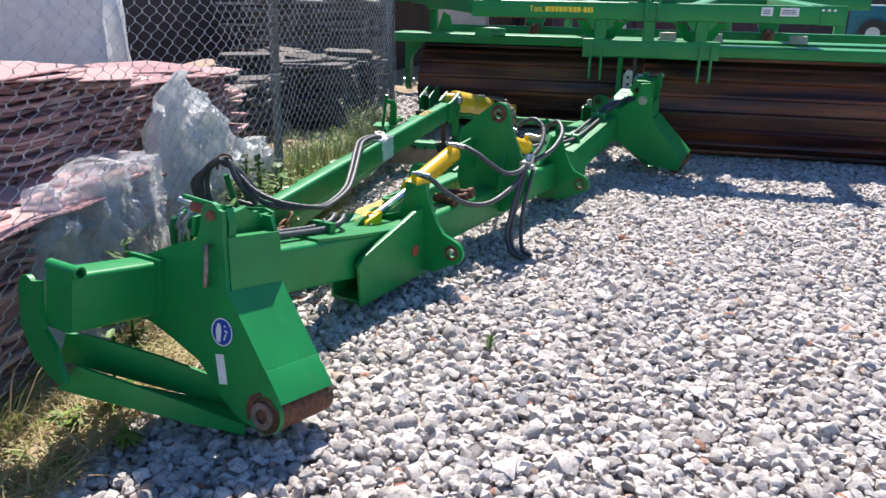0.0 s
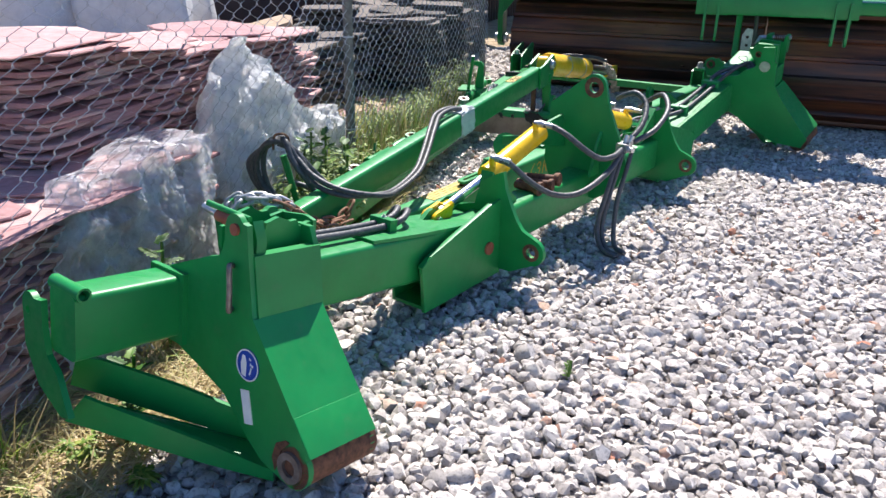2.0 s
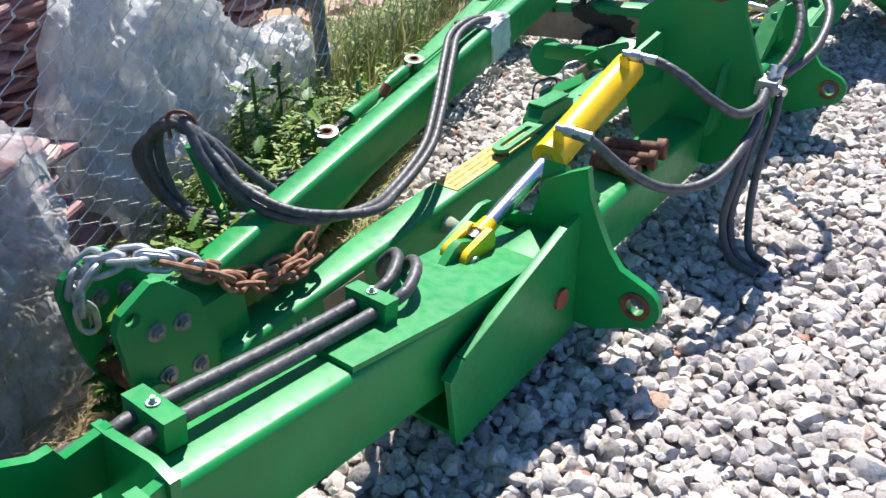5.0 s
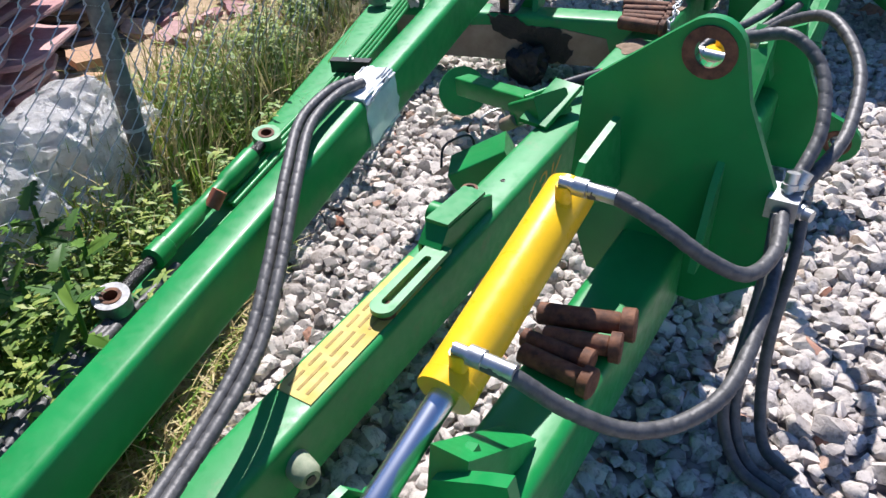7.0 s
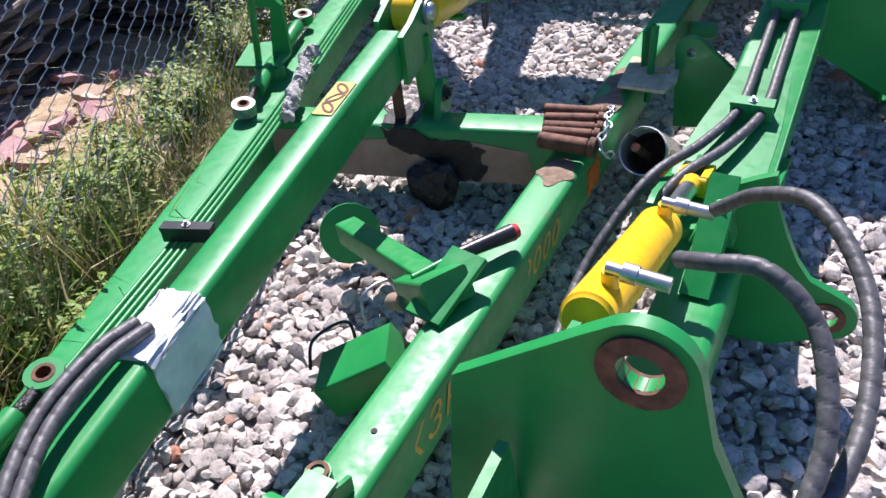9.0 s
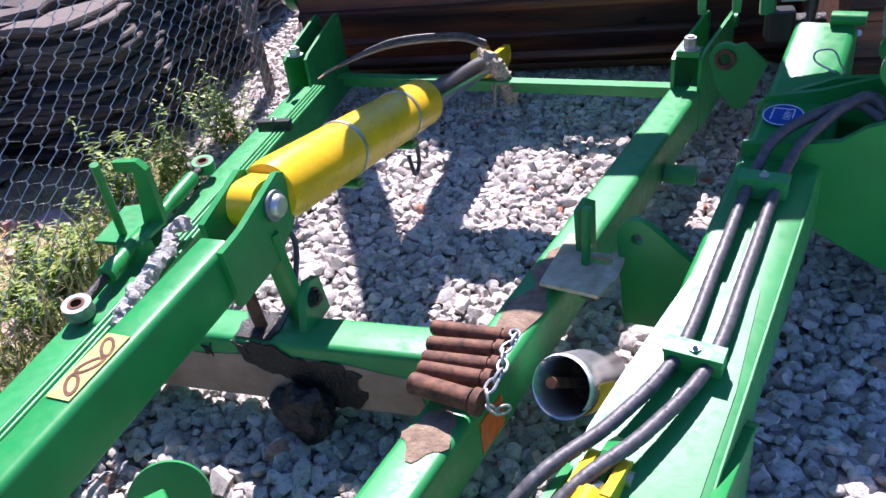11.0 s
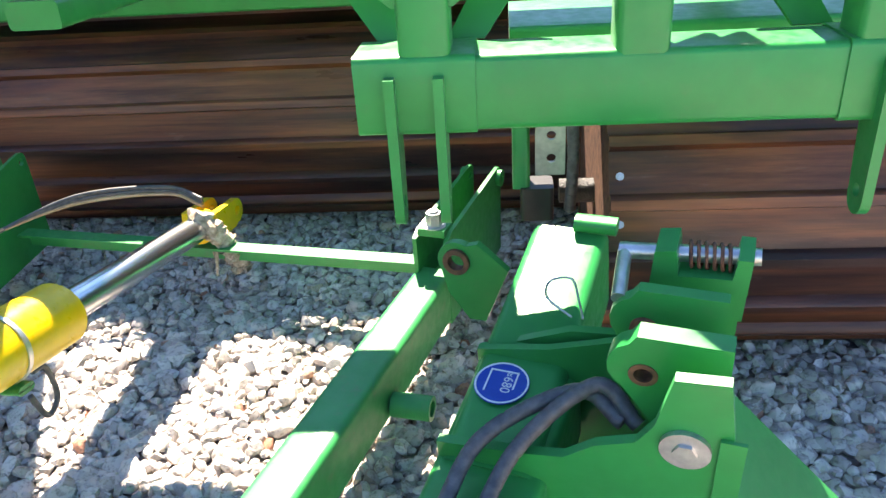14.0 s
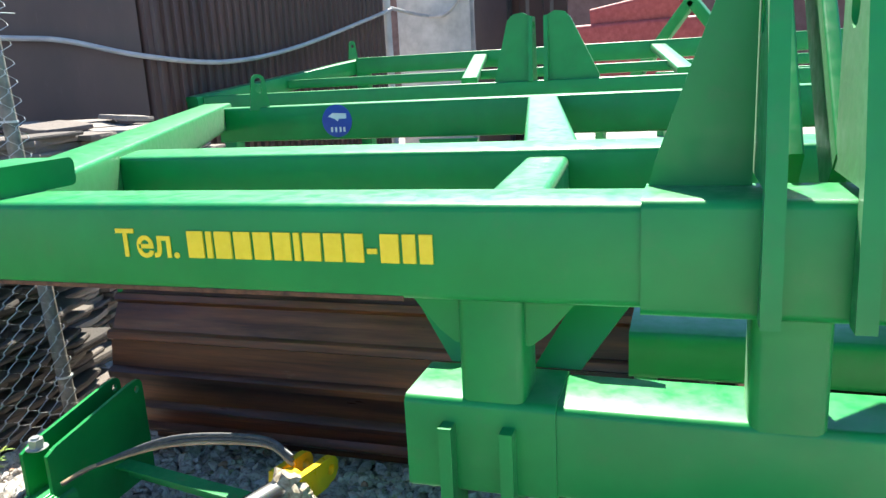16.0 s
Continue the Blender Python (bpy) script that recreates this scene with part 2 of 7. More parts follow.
def ground_material():
    m, nt, b = mat("gravel_bed", 0.95)
    vor = nt.nodes.new("ShaderNodeTexVoronoi")
    vor.inputs["Scale"].default_value = 22
    co = nt.nodes.new("ShaderNodeTexCoord")
    nt.links.new(co.outputs["Object"], vor.inputs["Vector"])
    stone = ramp(nt, vor.outputs["Color"], [(0.0, (0.27, 0.245, 0.225)), (1.0, (0.60, 0.545, 0.50))])
    # shade between the stones, painted into the bed's colour
    gap_shade = ramp(nt, vor.outputs["Distance"], [(0.35, (1, 1, 1)), (0.75, (0.3, 0.28, 0.27))])
    c = mix(nt, 1.0, stone, gap_shade, "MULTIPLY")
    nt.links.new(c, b.inputs["Base Color"])
    n = nt.nodes.new("ShaderNodeBump")
    n.inputs["Distance"].default_value, n.inputs["Strength"].default_value = 0.03, 0.8
    n.invert = True
    nt.links.new(vor.outputs["Distance"], n.inputs["Height"])
    nt.links.new(n.outputs[0], b.inputs["Normal"])
    return m


def build_ground():
    bm = bmesh.new()
    bmesh.ops.create_grid(bm, x_segments=2, y_segments=2, size=150)
    for v in bm.verts:
        v.co.z = -0.008
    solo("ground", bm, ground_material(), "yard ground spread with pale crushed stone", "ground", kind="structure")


build_ground()
SOIL = simple("dry_soil", (0.26, 0.185, 0.11), (0.52, 0.40, 0.255), 9, 0.95, 0, 0.9, 0.02, 8)


def build_soil():
    ys = np.linspace(-9.0, 16.0, 200)
    verts, faces = [], []
    for j, y in enumerate(ys):
        for k in range(14):
            f = k / 13
            x = edge_x(y) - f * f * 9.0
            h = 0.012 + 0.035 * min(1, f * 5) + 0.03 * noise.noise((x * 2.1, y * 2.1, 0)) + 0.015 * noise.noise((x * 9, y * 9, 3))
            verts.append((x + 0.05 * noise.noise((y * 5, 1, 1)) * (1 - f), y, h if k else -0.012))
    for j in range(len(ys) - 1):
        for k in range(13):
            a = j * 14 + k
            faces.append((a, a + 1, a + 15, a + 14))
    me = bpy.data.meshes.new("soil")
    me.from_pydata(verts, [], faces)
    me.materials.append(SOIL)
    for p in me.polygons:
        p.use_smooth = True
    tagged(new("soil", me), "strip of dry brown soil along the fence", "soil", kind="structure")


build_soil()


def stones():
    """Crushed stone, as one mesh: angular lumps strewn over the yard, coarse near the walk and plainer far off."""
    rng = np.random.default_rng(7)
    bases = []
    for _ in range(12):
        bm = bmesh.new()
        n = int(rng.integers(11, 17))
        for k in range(n):
            h = 1 - 2 * (k + 0.5) / n
            a = 2.4 * k + rng.uniform(-0.6, 0.6)
            r = math.sqrt(max(0.0, 1 - h * h))
            p = Vector((r * math.cos(a), r * math.sin(a), h)) * rng.uniform(0.86, 1.16)
            bm.verts.new(p)
        bmesh.ops.convex_hull(bm, input=bm.verts)
        bmesh.ops.triangulate(bm, faces=bm.faces)
        bm.verts.index_update()
        v = np.array([p.co[:] for p in bm.verts])
        f = np.array([[q.index for q in p.verts] for p in bm.faces])
        bm.free()
        bases.append((v, f))
    lows = []
    for _ in range(6):
        bm = bmesh.new()
        bmesh.ops.create_icosphere(bm, subdivisions=1, radius=1.0)
        v = np.array([p.co[:] for p in bm.verts]) * rng.uniform(0.75, 1.1, (len(bm.verts), 1))
        f = np.array([[q.index for q in p.verts] for p in bm.faces])
        bm.free()
        lows.append((v, f))

    def field(name, x0, x1, y0, y1, cell, size, shapes, layer, keep, label):
        gx, gy = np.meshgrid(np.arange(x0, x1, cell), np.arange(y0, y1, cell))
        pts = np.stack([gx.ravel(), gy.ravel()], 1) + rng.uniform(-0.5, 0.5, (gx.size, 2)) * cell
        mask = np.array([keep(x, y) for x, y in pts])
        pts = pts[mask]
        n = len(pts)
        kind = rng.integers(0, len(shapes), n)
        V, F, at = [], [], 0
        for k, (v, f) in enumerate(shapes):
            sel = np.where(kind == k)[0]
            m = len(sel)
            if not m:
                continue
            q = rng.normal(size=(m, 4))
            q /= np.linalg.norm(q, axis=1)[:, None]
            w, x, y, z = q.T
            R = np.stack([np.stack([1 - 2 * (y * y + z * z), 2 * (x * y - z * w), 2 * (x * z + y * w)], -1), np.stack([2 * (x * y + z * w), 1 - 2 * (x * x + z * z), 2 * (y * z - x * w)], -1), np.stack([2 * (x * z - y * w), 2 * (y * z + x * w), 1 - 2 * (x * x + y * y)], -1)], 1)
            sc = rng.lognormal(0, 0.27, (m, 1, 1)) * size * rng.uniform(0.66, 1.3, (m, 1, 3))
            vv = np.einsum("mij,mvj->mvi", R, v[None] * sc)
            vv[:, :, 2] *= 0.8
            vv[:, :, :2] += pts[sel][:, None]
            vv[:, :, 2] += rng.uniform(layer[0], layer[1], (m, 1))
            V.append(vv.reshape(-1, 3))
            F.append((f[None] + (at + np.arange(m) * len(v))[:, None, None]).reshape(-1, 3))
            at += m * len(v)
        V, F = np.concatenate(V), np.concatenate(F)
        me = bpy.data.meshes.new(name)
        me.vertices.add(len(V))
        me.vertices.foreach_set("co", V.astype(np.float32).ravel())
        me.loops.add(len(F) * 3)
        me.loops.foreach_set("vertex_index", F.astype(np.int32).ravel())
        me.polygons.add(len(F))
        me.polygons.foreach_set("loop_start", np.arange(0, len(F) * 3, 3, dtype=np.int32))
        me.update()
        me.shade_smooth()
        me.set_sharp_from_angle(angle=radians(44))
        me.materials.append(GRAVEL)
        tagged(new(name, me), label, "gravel", kind="stuff")

    def near(x, y):
        return x > edge_x(y) + 0.12 * noise.noise((x * 3, y * 3, 0)) and x < 0.9 + 0.1 * y and y < 7.2

    def left_out(x, y):
        return x > edge_x(y) and not near(x, y)

    field("gravel", -5.0, 1.7, 0.3, 7.3, 0.0265, 0.0188, bases, (-0.008, 0.012), near, "pale grey crushed limestone spread loose over the yard")
    field("gravel", -5.5, 5.5, 0.5, 13.0, 0.062, 0.031, lows, (-0.01, 0.01), left_out, "pale grey crushed limestone further across the yard")


stones()

# ---------------- toolbar: folded main beam with its two wings ----------------
TM = pose(-0.945, 3.41, 0, 0, 0, 3.4)
toolbar = thing("toolbar_frame", TM, "green enamelled steel toolbar with folded wings lying on gravel", "farm implement")
WC, WS = math.cos(math.atan(0.165)), math.sin(math.atan(0.165))


def W(sign):
    """Places in a wing: across, along the wing from its hinge, up from its top face. sign -1: the wing towards the gate."""
    return lambda u, a, b: Vector((u, sign * (1.2 + a * WC - b * WS), 0.335 + a * WS + b * WC))


def lower_arm(sign):
    """The folded arm under a wing: an open channel lying from the wing's end to the bracket's foot."""
    a, b = Vector((-0.10, sign * 2.52, 0)), Vector((0.30, sign * 2.21, 0))
    d = (b - a).normalized()
    n = Vector((d.y, -d.x, 0)) * (1 if sign > 0 else -1)
    n = n if n.y * sign < 0 else -n
    bm = bmesh.new()
    plate(bm, [(-0.01, 0.205), (0.05, 0.275), (0.32, 0.15), (0.50, 0.06), (0.50, 0.025), (0.34, 0.075)], a, d, (0, 0, 1), 0.012)
    arm = part("lower_arm", bm, GREEN, toolbar)
    bm = bmesh.new()
    plate(bm, [(-0.03, 0.25), (0.0, 0.335), (0.06, 0.325), (0.25, 0.25), (0.50, 0.13), (0.50, 0.05)], a + n * 0.095, d, (0, 0, 1), 0.012)
    part("arm_side", bm, GREEN, arm)
    bm = bmesh.new()
    beam(bm, a + n * 0.048 + Vector((0, 0, 0.205)), b + n * 0.048 + Vector((0, 0, 0.055)), 0.086, 0.012)
    part("arm_floor", bm, GREEN, arm)
    return arm


def near_bracket(w):
    """The bracket at the near wing's end: front plate, side panel, sloping foot with its barrel, latch above."""
    ex, ey, ea = Vector((1, 0, 0)), w(0, 0, 1) - w(0, 0, 0), w(0, 1, 0) - w(0, 0, 0)

    def sheet(name, pts, o, x, y, t, parent, m=GREEN, holes=(), label=""):
        bm = bmesh.new()
        plate(bm, pts, o, x, y, t, holes)
        return part(name, bm, m, parent, label)

    def bar(name, p, q, r, parent, m=GREEN, label="", r2=None, n=18):
        bm = bmesh.new()
        rod(bm, w(*p), w(*q), r, r2, n)
        return part(name, bm, m, parent, label)

    bm = bmesh.new()
    beam(bm, w(-0.096, 0.95, -0.082), w(-0.096, 1.295, -0.082), 0.118, 0.168, up=ey, r=0.016)
    stub = part("wing_stub", bm, GREEN, toolbar)
    sheet("collar", [(-0.17, -0.185), (-0.022, -0.185), (-0.022, 0.012), (-0.17, 0.012)], w(0, 1.008, 0), ex, ey, 0.016, stub)
    bm = bmesh.new()
    p, q = w(-0.165, 1.277, 0.006), w(-0.028, 1.277, 0.006)
    d, s_, u_ = basis(q - p)
    rings = [[c + (s_ * math.cos(2 * math.pi * k / 20) + u_ * math.sin(2 * math.pi * k / 20)) * r for k in range(20)] for c, r in ((p, 0.0185), (q, 0.0185), (q, 0.0135), (p, 0.0135))]
    loft(bm, rings + rings[:1], cap=False)
    part("cross_tube", bm, GREEN, stub)
    # black plug that stands for the shade inside the tube
    bm = bmesh.new()
    rod(bm, w(-0.15, 1.277, 0.006), w(-0.06, 1.277, 0.006), 0.0134)
    part("tube_bore_shade", bm, OIL_AND_SHADE, stub)
    sheet("ear_plate", [(-0.15, -0.10), (-0.153, -0.035), *arc(-0.215, -0.062, 0.034, 40, 190, 7), (-0.238, -0.174), (-0.175, -0.263), (-0.07, -0.31), (-0.03, -0.302), (-0.085, -0.205), (-0.132, -0.17)], w(0, 1.31, 0), ex, ey, 0.016, stub, holes=[(-0.222, -0.078, 0.011)])

    out = [(-0.175, -0.016), (-0.033, 0.046), (0.06, 0.084), (0.098, 0.094), (0.114, 0.115), (0.121, 0.145), (0.122, 0.185), *arc(0.157, 0.182, 0.034, 165, 30, 6), (0.204, 0.195), (0.214, 0.119), (0.241, -0.037), (0.262, -0.062), (0.455, -0.305), *arc(0.413, -0.36, 0.058, 45, -110, 8), (0.335, -0.402), (0.299, -0.392), (0.248, -0.358), (0.139, -0.266), (0.028, -0.226), (-0.07, -0.195), (-0.175, -0.185)]
    bracket = sheet("wing_bracket", out, w(0, 0.992, 0), ex, ey, 0.016, toolbar)
    inner = [(-0.14, 0.0), (0.10, 0.02), (0.135, 0.165), (0.188, 0.165), (0.212, 0.115), (0.241, -0.037), (0.455, -0.305), *arc(0.413, -0.36, 0.056, 45, -110, 8), (0.30, -0.385), (0.05, -0.21), (-0.14, -0.19)]
    sheet("inner_plate", inner, w(0, 0.775, 0), ex, ey, 0.016, bracket)
    tilt = Vector((0.028, 0, 0)) + ey * -0.158
    sheet("side_panel", [(0.768, 0.0), (0.984, 0.0), (0.984, tilt.length), (0.768, tilt.length)], w(0.213, 0, 0.119), ea, tilt, 0.01, bracket)
    sheet("panel_top", [(0.768, 0.0), (0.984, 0.0), (0.984, 0.03), (0.768, 0.03)], w(0.187, 0, 0.116), ea, ex, 0.008, bracket)
    d = Vector((0.225, 0, 0)) + ey * -0.278
    L = d.length
    sheet("sloping_plate", [(0.772, -0.004), (1.003, -0.004), (1.003, L), (0.772, L)], w(0.243, 0, -0.038), ea, d, 0.012, bracket)
    dn = d.normalized()
    bm = bmesh.new()
    e0 = w(0.243, 0.772, -0.038) + dn * (L - 0.052)
    beam(bm, e0 + ea * 0.002 + Vector((0.004, 0, 0.003)), e0 + ea * 0.229 + Vector((0.004, 0, 0.003)), 0.105, 0.004, up=dn.cross(ea), r=0.001)
    part("wear_strip", bm, GREEN, bracket)
    roll = bar("pivot_roller", (0.413, 0.758, -0.36), (0.413, 1.0, -0.36), 0.056, bracket, RUST, "bare rusty pivot barrel", n=32)
    bm = bmesh.new()
    annulus(bm, w(0.408, 1.003, -0.362), ea, 0.040, 0.022, 0.014)
    part("pivot_ring", bm, WORN, roll, "worn steel ring")
    bm = bmesh.new()
    rod(bm, w(0.408, 0.99, -0.362), w(0.408, 1.001, -0.362), 0.022)
    part("pivot_bore", bm, RUST, roll)
    sheet("rust_scar", [(0.34, -0.36), (0.352, -0.318), (0.385, -0.298), (0.40, -0.30), (0.372, -0.33), (0.362, -0.372), (0.352, -0.395)], w(0, 1.0015, 0), ex, ey, 0.002, bracket, RUST, label="rust where the paint is knocked off")
    # latch: two toothed plates, a cross piece, the bolt in its bush
    tooth = [(0.735, 0.092), (0.948, 0.092), (0.948, 0.15), (0.905, 0.158), (0.90, 0.18), (0.86, 0.192), (0.82, 0.176), (0.80, 0.178), (0.79, 0.16), (0.735, 0.172)]
    for u in (0.15, 0.035):
        sheet("latch_plate", tooth, w(u, 0, 0), ea, ey, 0.014, bracket)
    sheet("latch_end", [(0.02, 0.0), (0.165, 0.0), (0.165, 0.172), (0.13, 0.18), (0.05, 0.17), (0.02, 0.17)], w(0, 0.742, 0), ex, ey, 0.012, bracket)
    sheet("latch_post", [(0.165, 0.09), (0.205, 0.09), (0.207, 0.155), (0.188, 0.20), (0.165, 0.19)], w(0, 0.955, 0), ex, ey, 0.03, bracket)
    bush = bar("latch_bush", (0.062, 0.972, 0.19), (0.142, 0.972, 0.182), 0.018, bracket, RUST_RED, "rust-red bush")
    bar("latch_pin", (0.0, 0.972, 0.198), (0.064, 0.972, 0.19), 0.011, bracket, ZINC, "bare steel latch pin")
    bar("latch_bolt", (0.163, 0.985, 0.178), (0.163, 1.008, 0.178), 0.015, bracket, RUST_RED, "rust-red bolt end")
    bar("latch_lever", (0.03, 0.985, 0.215), (0.17, 0.965, 0.20), 0.008, bracket)
    bm = bmesh.new()
    hose(bm, [w(0.156, 1.0, 0.083), w(0.172, 1.022, 0.088), w(0.178, 1.024, 0.03), w(0.176, 1.022, -0.022), w(0.158, 1.0, -0.026)], 0.008, wrap=False, n=8)
    part("grab_handle", bm, WORN, bracket, "grab handle worn to bare metal")
    # round pictogram and blank label on the front plate
    c = w(0.232, 1.0, -0.155)
    bm = bmesh.new()
    rod(bm, c, c + ea * 0.0025, 0.042, n=32)
    st = part("warning_sticker", bm, BLUE, bracket, "round blue pictogram sticker")
    bm = bmesh.new()
    annulus(bm, c + ea * 0.0035, ea, 0.042, 0.0385, 0.001)
    for pts in ([(-0.020, -0.03), (-0.004, -0.032), (-0.002, 0.004), (-0.008, 0.022), (-0.018, 0.024), (-0.024, 0.0)], [(0.008, -0.022), (0.012, -0.024), (0.018, -0.004), (0.014, -0.002)], [(0.010, 0.004), (0.022, 0.0), (0.023, 0.005), (0.011, 0.009)], [(0.006, 0.018), (0.013, 0.016), (0.014, 0.02), (0.007, 0.022)]):
        plate(bm, pts, c + ea * 0.0035, ex, ey, 0.001)
    part("pictogram", bm, WHITE, st)
    sheet("label", [(0.210, -0.228), (0.240, -0.222), (0.262, -0.308), (0.232, -0.315)], w(0, 1.0015, 0), ex, ey, 0.003, bracket, WHITE, label="blank white paper label")
    lower_arm(-1)


def far_bracket_frame(w):
    """The same bracket at the far wing's end, as its outer side shows."""
    ex, ey, ea = Vector((1, 0, 0)), w(0, 0, 1) - w(0, 0, 0), w(0, 1, 0) - w(0, 0, 0)
    sh = 0.07
    out = [(-0.165, -0.012), (0.008, 0.07), (0.112, 0.092), (0.122, 0.165), *arc(0.16, 0.175, 0.036, 160, 10, 6), (0.193, -0.02), (0.226, -0.055), *arc(0.404, -0.345, 0.054, 50, -140, 9), (0.285, -0.36), (0.031, -0.22), (-0.091, -0.195), (-0.165, -0.18)]
    bm = bmesh.new()
    beam(bm, w(-0.093, 0.93, -0.078), w(-0.093, 1.258, -0.078), 0.118, 0.155, up=ey, r=0.014)
    part("wing_stub", bm, GREEN, toolbar)
    bm = bmesh.new()
    plate(bm, [(x + (sh if x > 0.1 else 0), y) for x, y in out], w(0, 0.992, 0), ex, ey, 0.016)
    bracket = part("wing_bracket", bm, GREEN, toolbar)
    bm = bmesh.new()
    plate(bm, [(0.75, -0.03), (0.984, -0.03), (0.984, 0.092), (0.75, 0.092)], w(0.186 + sh, 0, 0), ea, ey, 0.012)
    part("side_panel", bm, GREEN, bracket)
    bm = bmesh.new()
    d = Vector((0.252, 0, 0)) + ey * -0.272
    plate(bm, [(0.75, 0.0), (1.0, 0.0), (1.0, d.length), (0.75, d.length)], w(0.2 + sh, 0, -0.028), ea, d, 0.012)
    part("sloping_plate", bm, GREEN, bracket)
    bm = bmesh.new()
    rod(bm, w(0.404 + sh, 0.76, -0.345), w(0.404 + sh, 1.0, -0.345), 0.056, n=28)
    part("pivot_roller", bm, RUST, bracket, "bare rusty pivot barrel")
    lower_arm(1)


def build_toolbar():
    bm = bmesh.new()
    beam(bm, (-0.045, -1.05, 0.215), (-0.045, 1.05, 0.215), 0.135, 0.17, r=0.022)
    part("centre_tube", bm, GREEN, toolbar, smooth=False)
    bm = bmesh.new()
    outline = [(-0.214, 0.603), (-0.056, 0.726), *arc(0.007, 0.698, 0.06, 122, 15), (0.088, 0.62), (0.158, 0.469), (0.205, 0.355), (0.165, 0.25), (0.06, 0.17), (-0.18, 0.17), (-0.235, 0.33)]
    plate(bm, outline, (0, 0, 0), (1, 0, 0), (0, 0, 1), 0.02, [(0.007, 0.698, 0.026)])
    mast = part("mast_plate", bm, GREEN, toolbar)
    bm = bmesh.new()
    annulus(bm, (0.007, 0, 0.698), (0, 1, 0), 0.047, 0.026, 0.03)
    part("boss", bm, RUST, mast, "greasy dark bushing")
    for v in (-0.075, 0.075):
        bm = bmesh.new()
        plate(bm, [(0, 0.30), (0.085, 0.30), (0.03, 0.46), (0, 0.5)] if v < 0 else [(0, 0.30), (-0.085, 0.30), (-0.03, 0.46), (0, 0.5)], (0.06, -0.01 if v < 0 else 0.01, 0), (0, -1, 0), (0, 0, 1), 0.014)
        part("rib", bm, GREEN, mast)
    bm = bmesh.new()
    plate(bm, [(-0.24, 0.50), (-0.2, 0.545), (-0.045, 0.563), (-0.012, 0.40), (-0.2, 0.44)], (-0.131, 0, 0), (0, 1, 0), (0, 0, 1), 0.014)
    part("cylinder_lug", bm, GREEN, mast)
    bm = bmesh.new()
    plate(bm, [(0.24, 0.50), (0.2, 0.545), (0.045, 0.563), (0.012, 0.40), (0.2, 0.44)], (-0.131, 0, 0), (0, 1, 0), (0, 0, 1), 0.014)
    part("cylinder_lug", bm, GREEN, mast)
    for sign in (-1, 1):
        w = W(sign)
        # hinge plate with its lug
        bm = bmesh.new()
        out = [(-0.055, 0.43), (0.02, 0.472), (0.05, 0.486), (0.062, 0.42), (0.09, 0.355), (0.118, 0.30), (0.148, 0.262), *arc(0.194, 0.182, 0.057, 72, -85), (0.10, 0.075), (-0.10, 0.07), (-0.19, 0.20), (-0.19, 0.30), (-0.085, 0.33)]
        plate(bm, out, (0, sign * 0.80, 0), (1, 0, 0), (0, 0, 1), 0.02, [(0.194, 0.182, 0.022)])
        hinge = part("hinge_plate", bm, GREEN, toolbar)
        bm = bmesh.new()
        annulus(bm, (0.194, sign * 0.80, 0.182), (0, 1, 0), 0.036, 0.022, 0.028)
        part("bushing", bm, RUST, hinge)
        # side walls of the hinge: a high one with a bent top edge, a second one behind, and a floor
        o2 = [(1.30, 0.235), (1.285, 0.055), (0.80, 0.055), (0.80, 0.372), (0.885, 0.362), (1.255, 0.262)]
        o3 = [(1.16, 0.255), (1.16, 0.10), (0.80, 0.10), (0.80, 0.30), (0.83, 0.345), (0.87, 0.352), (1.10, 0.295)]
        bm = bmesh.new()
        plate(bm, [(sign * v, z) for v, z in o2], (0.036, 0, 0), (0, 1, 0), (0, 0, 1), 0.014)
        side = part("hinge_box", bm, GREEN, toolbar)
        bm = bmesh.new()
        plate(bm, [(sign * v, z) for v, z in o3], (-0.19, 0, 0), (0, 1, 0), (0, 0, 1), 0.014)
        part("back_wall", bm, GREEN, side)
        bm = bmesh.new()
        plate(bm, [(-0.13, 1.27), (0.029, 1.27), (0.029, 0.81), (-0.13, 0.81)], (0, 0, 0.0615), (1, 0, 0), (0, sign, 0), 0.013)
        plate(bm, [(-0.13, 1.27), (-0.13, 0.81), (-0.118, 0.81), (-0.118, 1.27)], (0, 0, 0.115), (1, 0, 0), (0, sign, 0), 0.094)
        part("floor_plate", bm, GREEN, side)
        # folded top edge of the high wall, and its gussets by the hinge plate
        bm = bmesh.new()
        beam(bm, (0.036, sign * 0.875, 0.3655), (0.036, sign * 1.255, 0.2665), 0.022, 0.008, r=0.002)
        beam(bm, (0.036, sign * 1.258, 0.266), (0.036, sign * 1.302, 0.239), 0.024, 0.009, r=0.002)
        part("top_edge", bm, GREEN, side)
        bm = bmesh.new()
        plate(bm, [(-0.085, 0.33), (-0.045, 0.435), (-0.028, 0.44), (0.0, 0.34)], (0, sign * 0.765, 0), (1, 0, 0), (0, 0, 1), 0.05)
        plate(bm, [(0.81, 0.372), (0.79, 0.47), (0.60, 0.31), (0.62, 0.29)], (-0.04, 0, 0), (0, sign, 0), (0, 0, 1), 0.055)
        part("hinge_gusset", bm, GREEN, hinge)
        bm = bmesh.new()
        rod(bm, (0.03, sign * 0.886, 0.187), (0.052, sign * 0.886, 0.187), 0.026)
        part("pin", bm, RUST_RED, side, "rust-red pin end")
        # wing tube
        bm = bmesh.new()
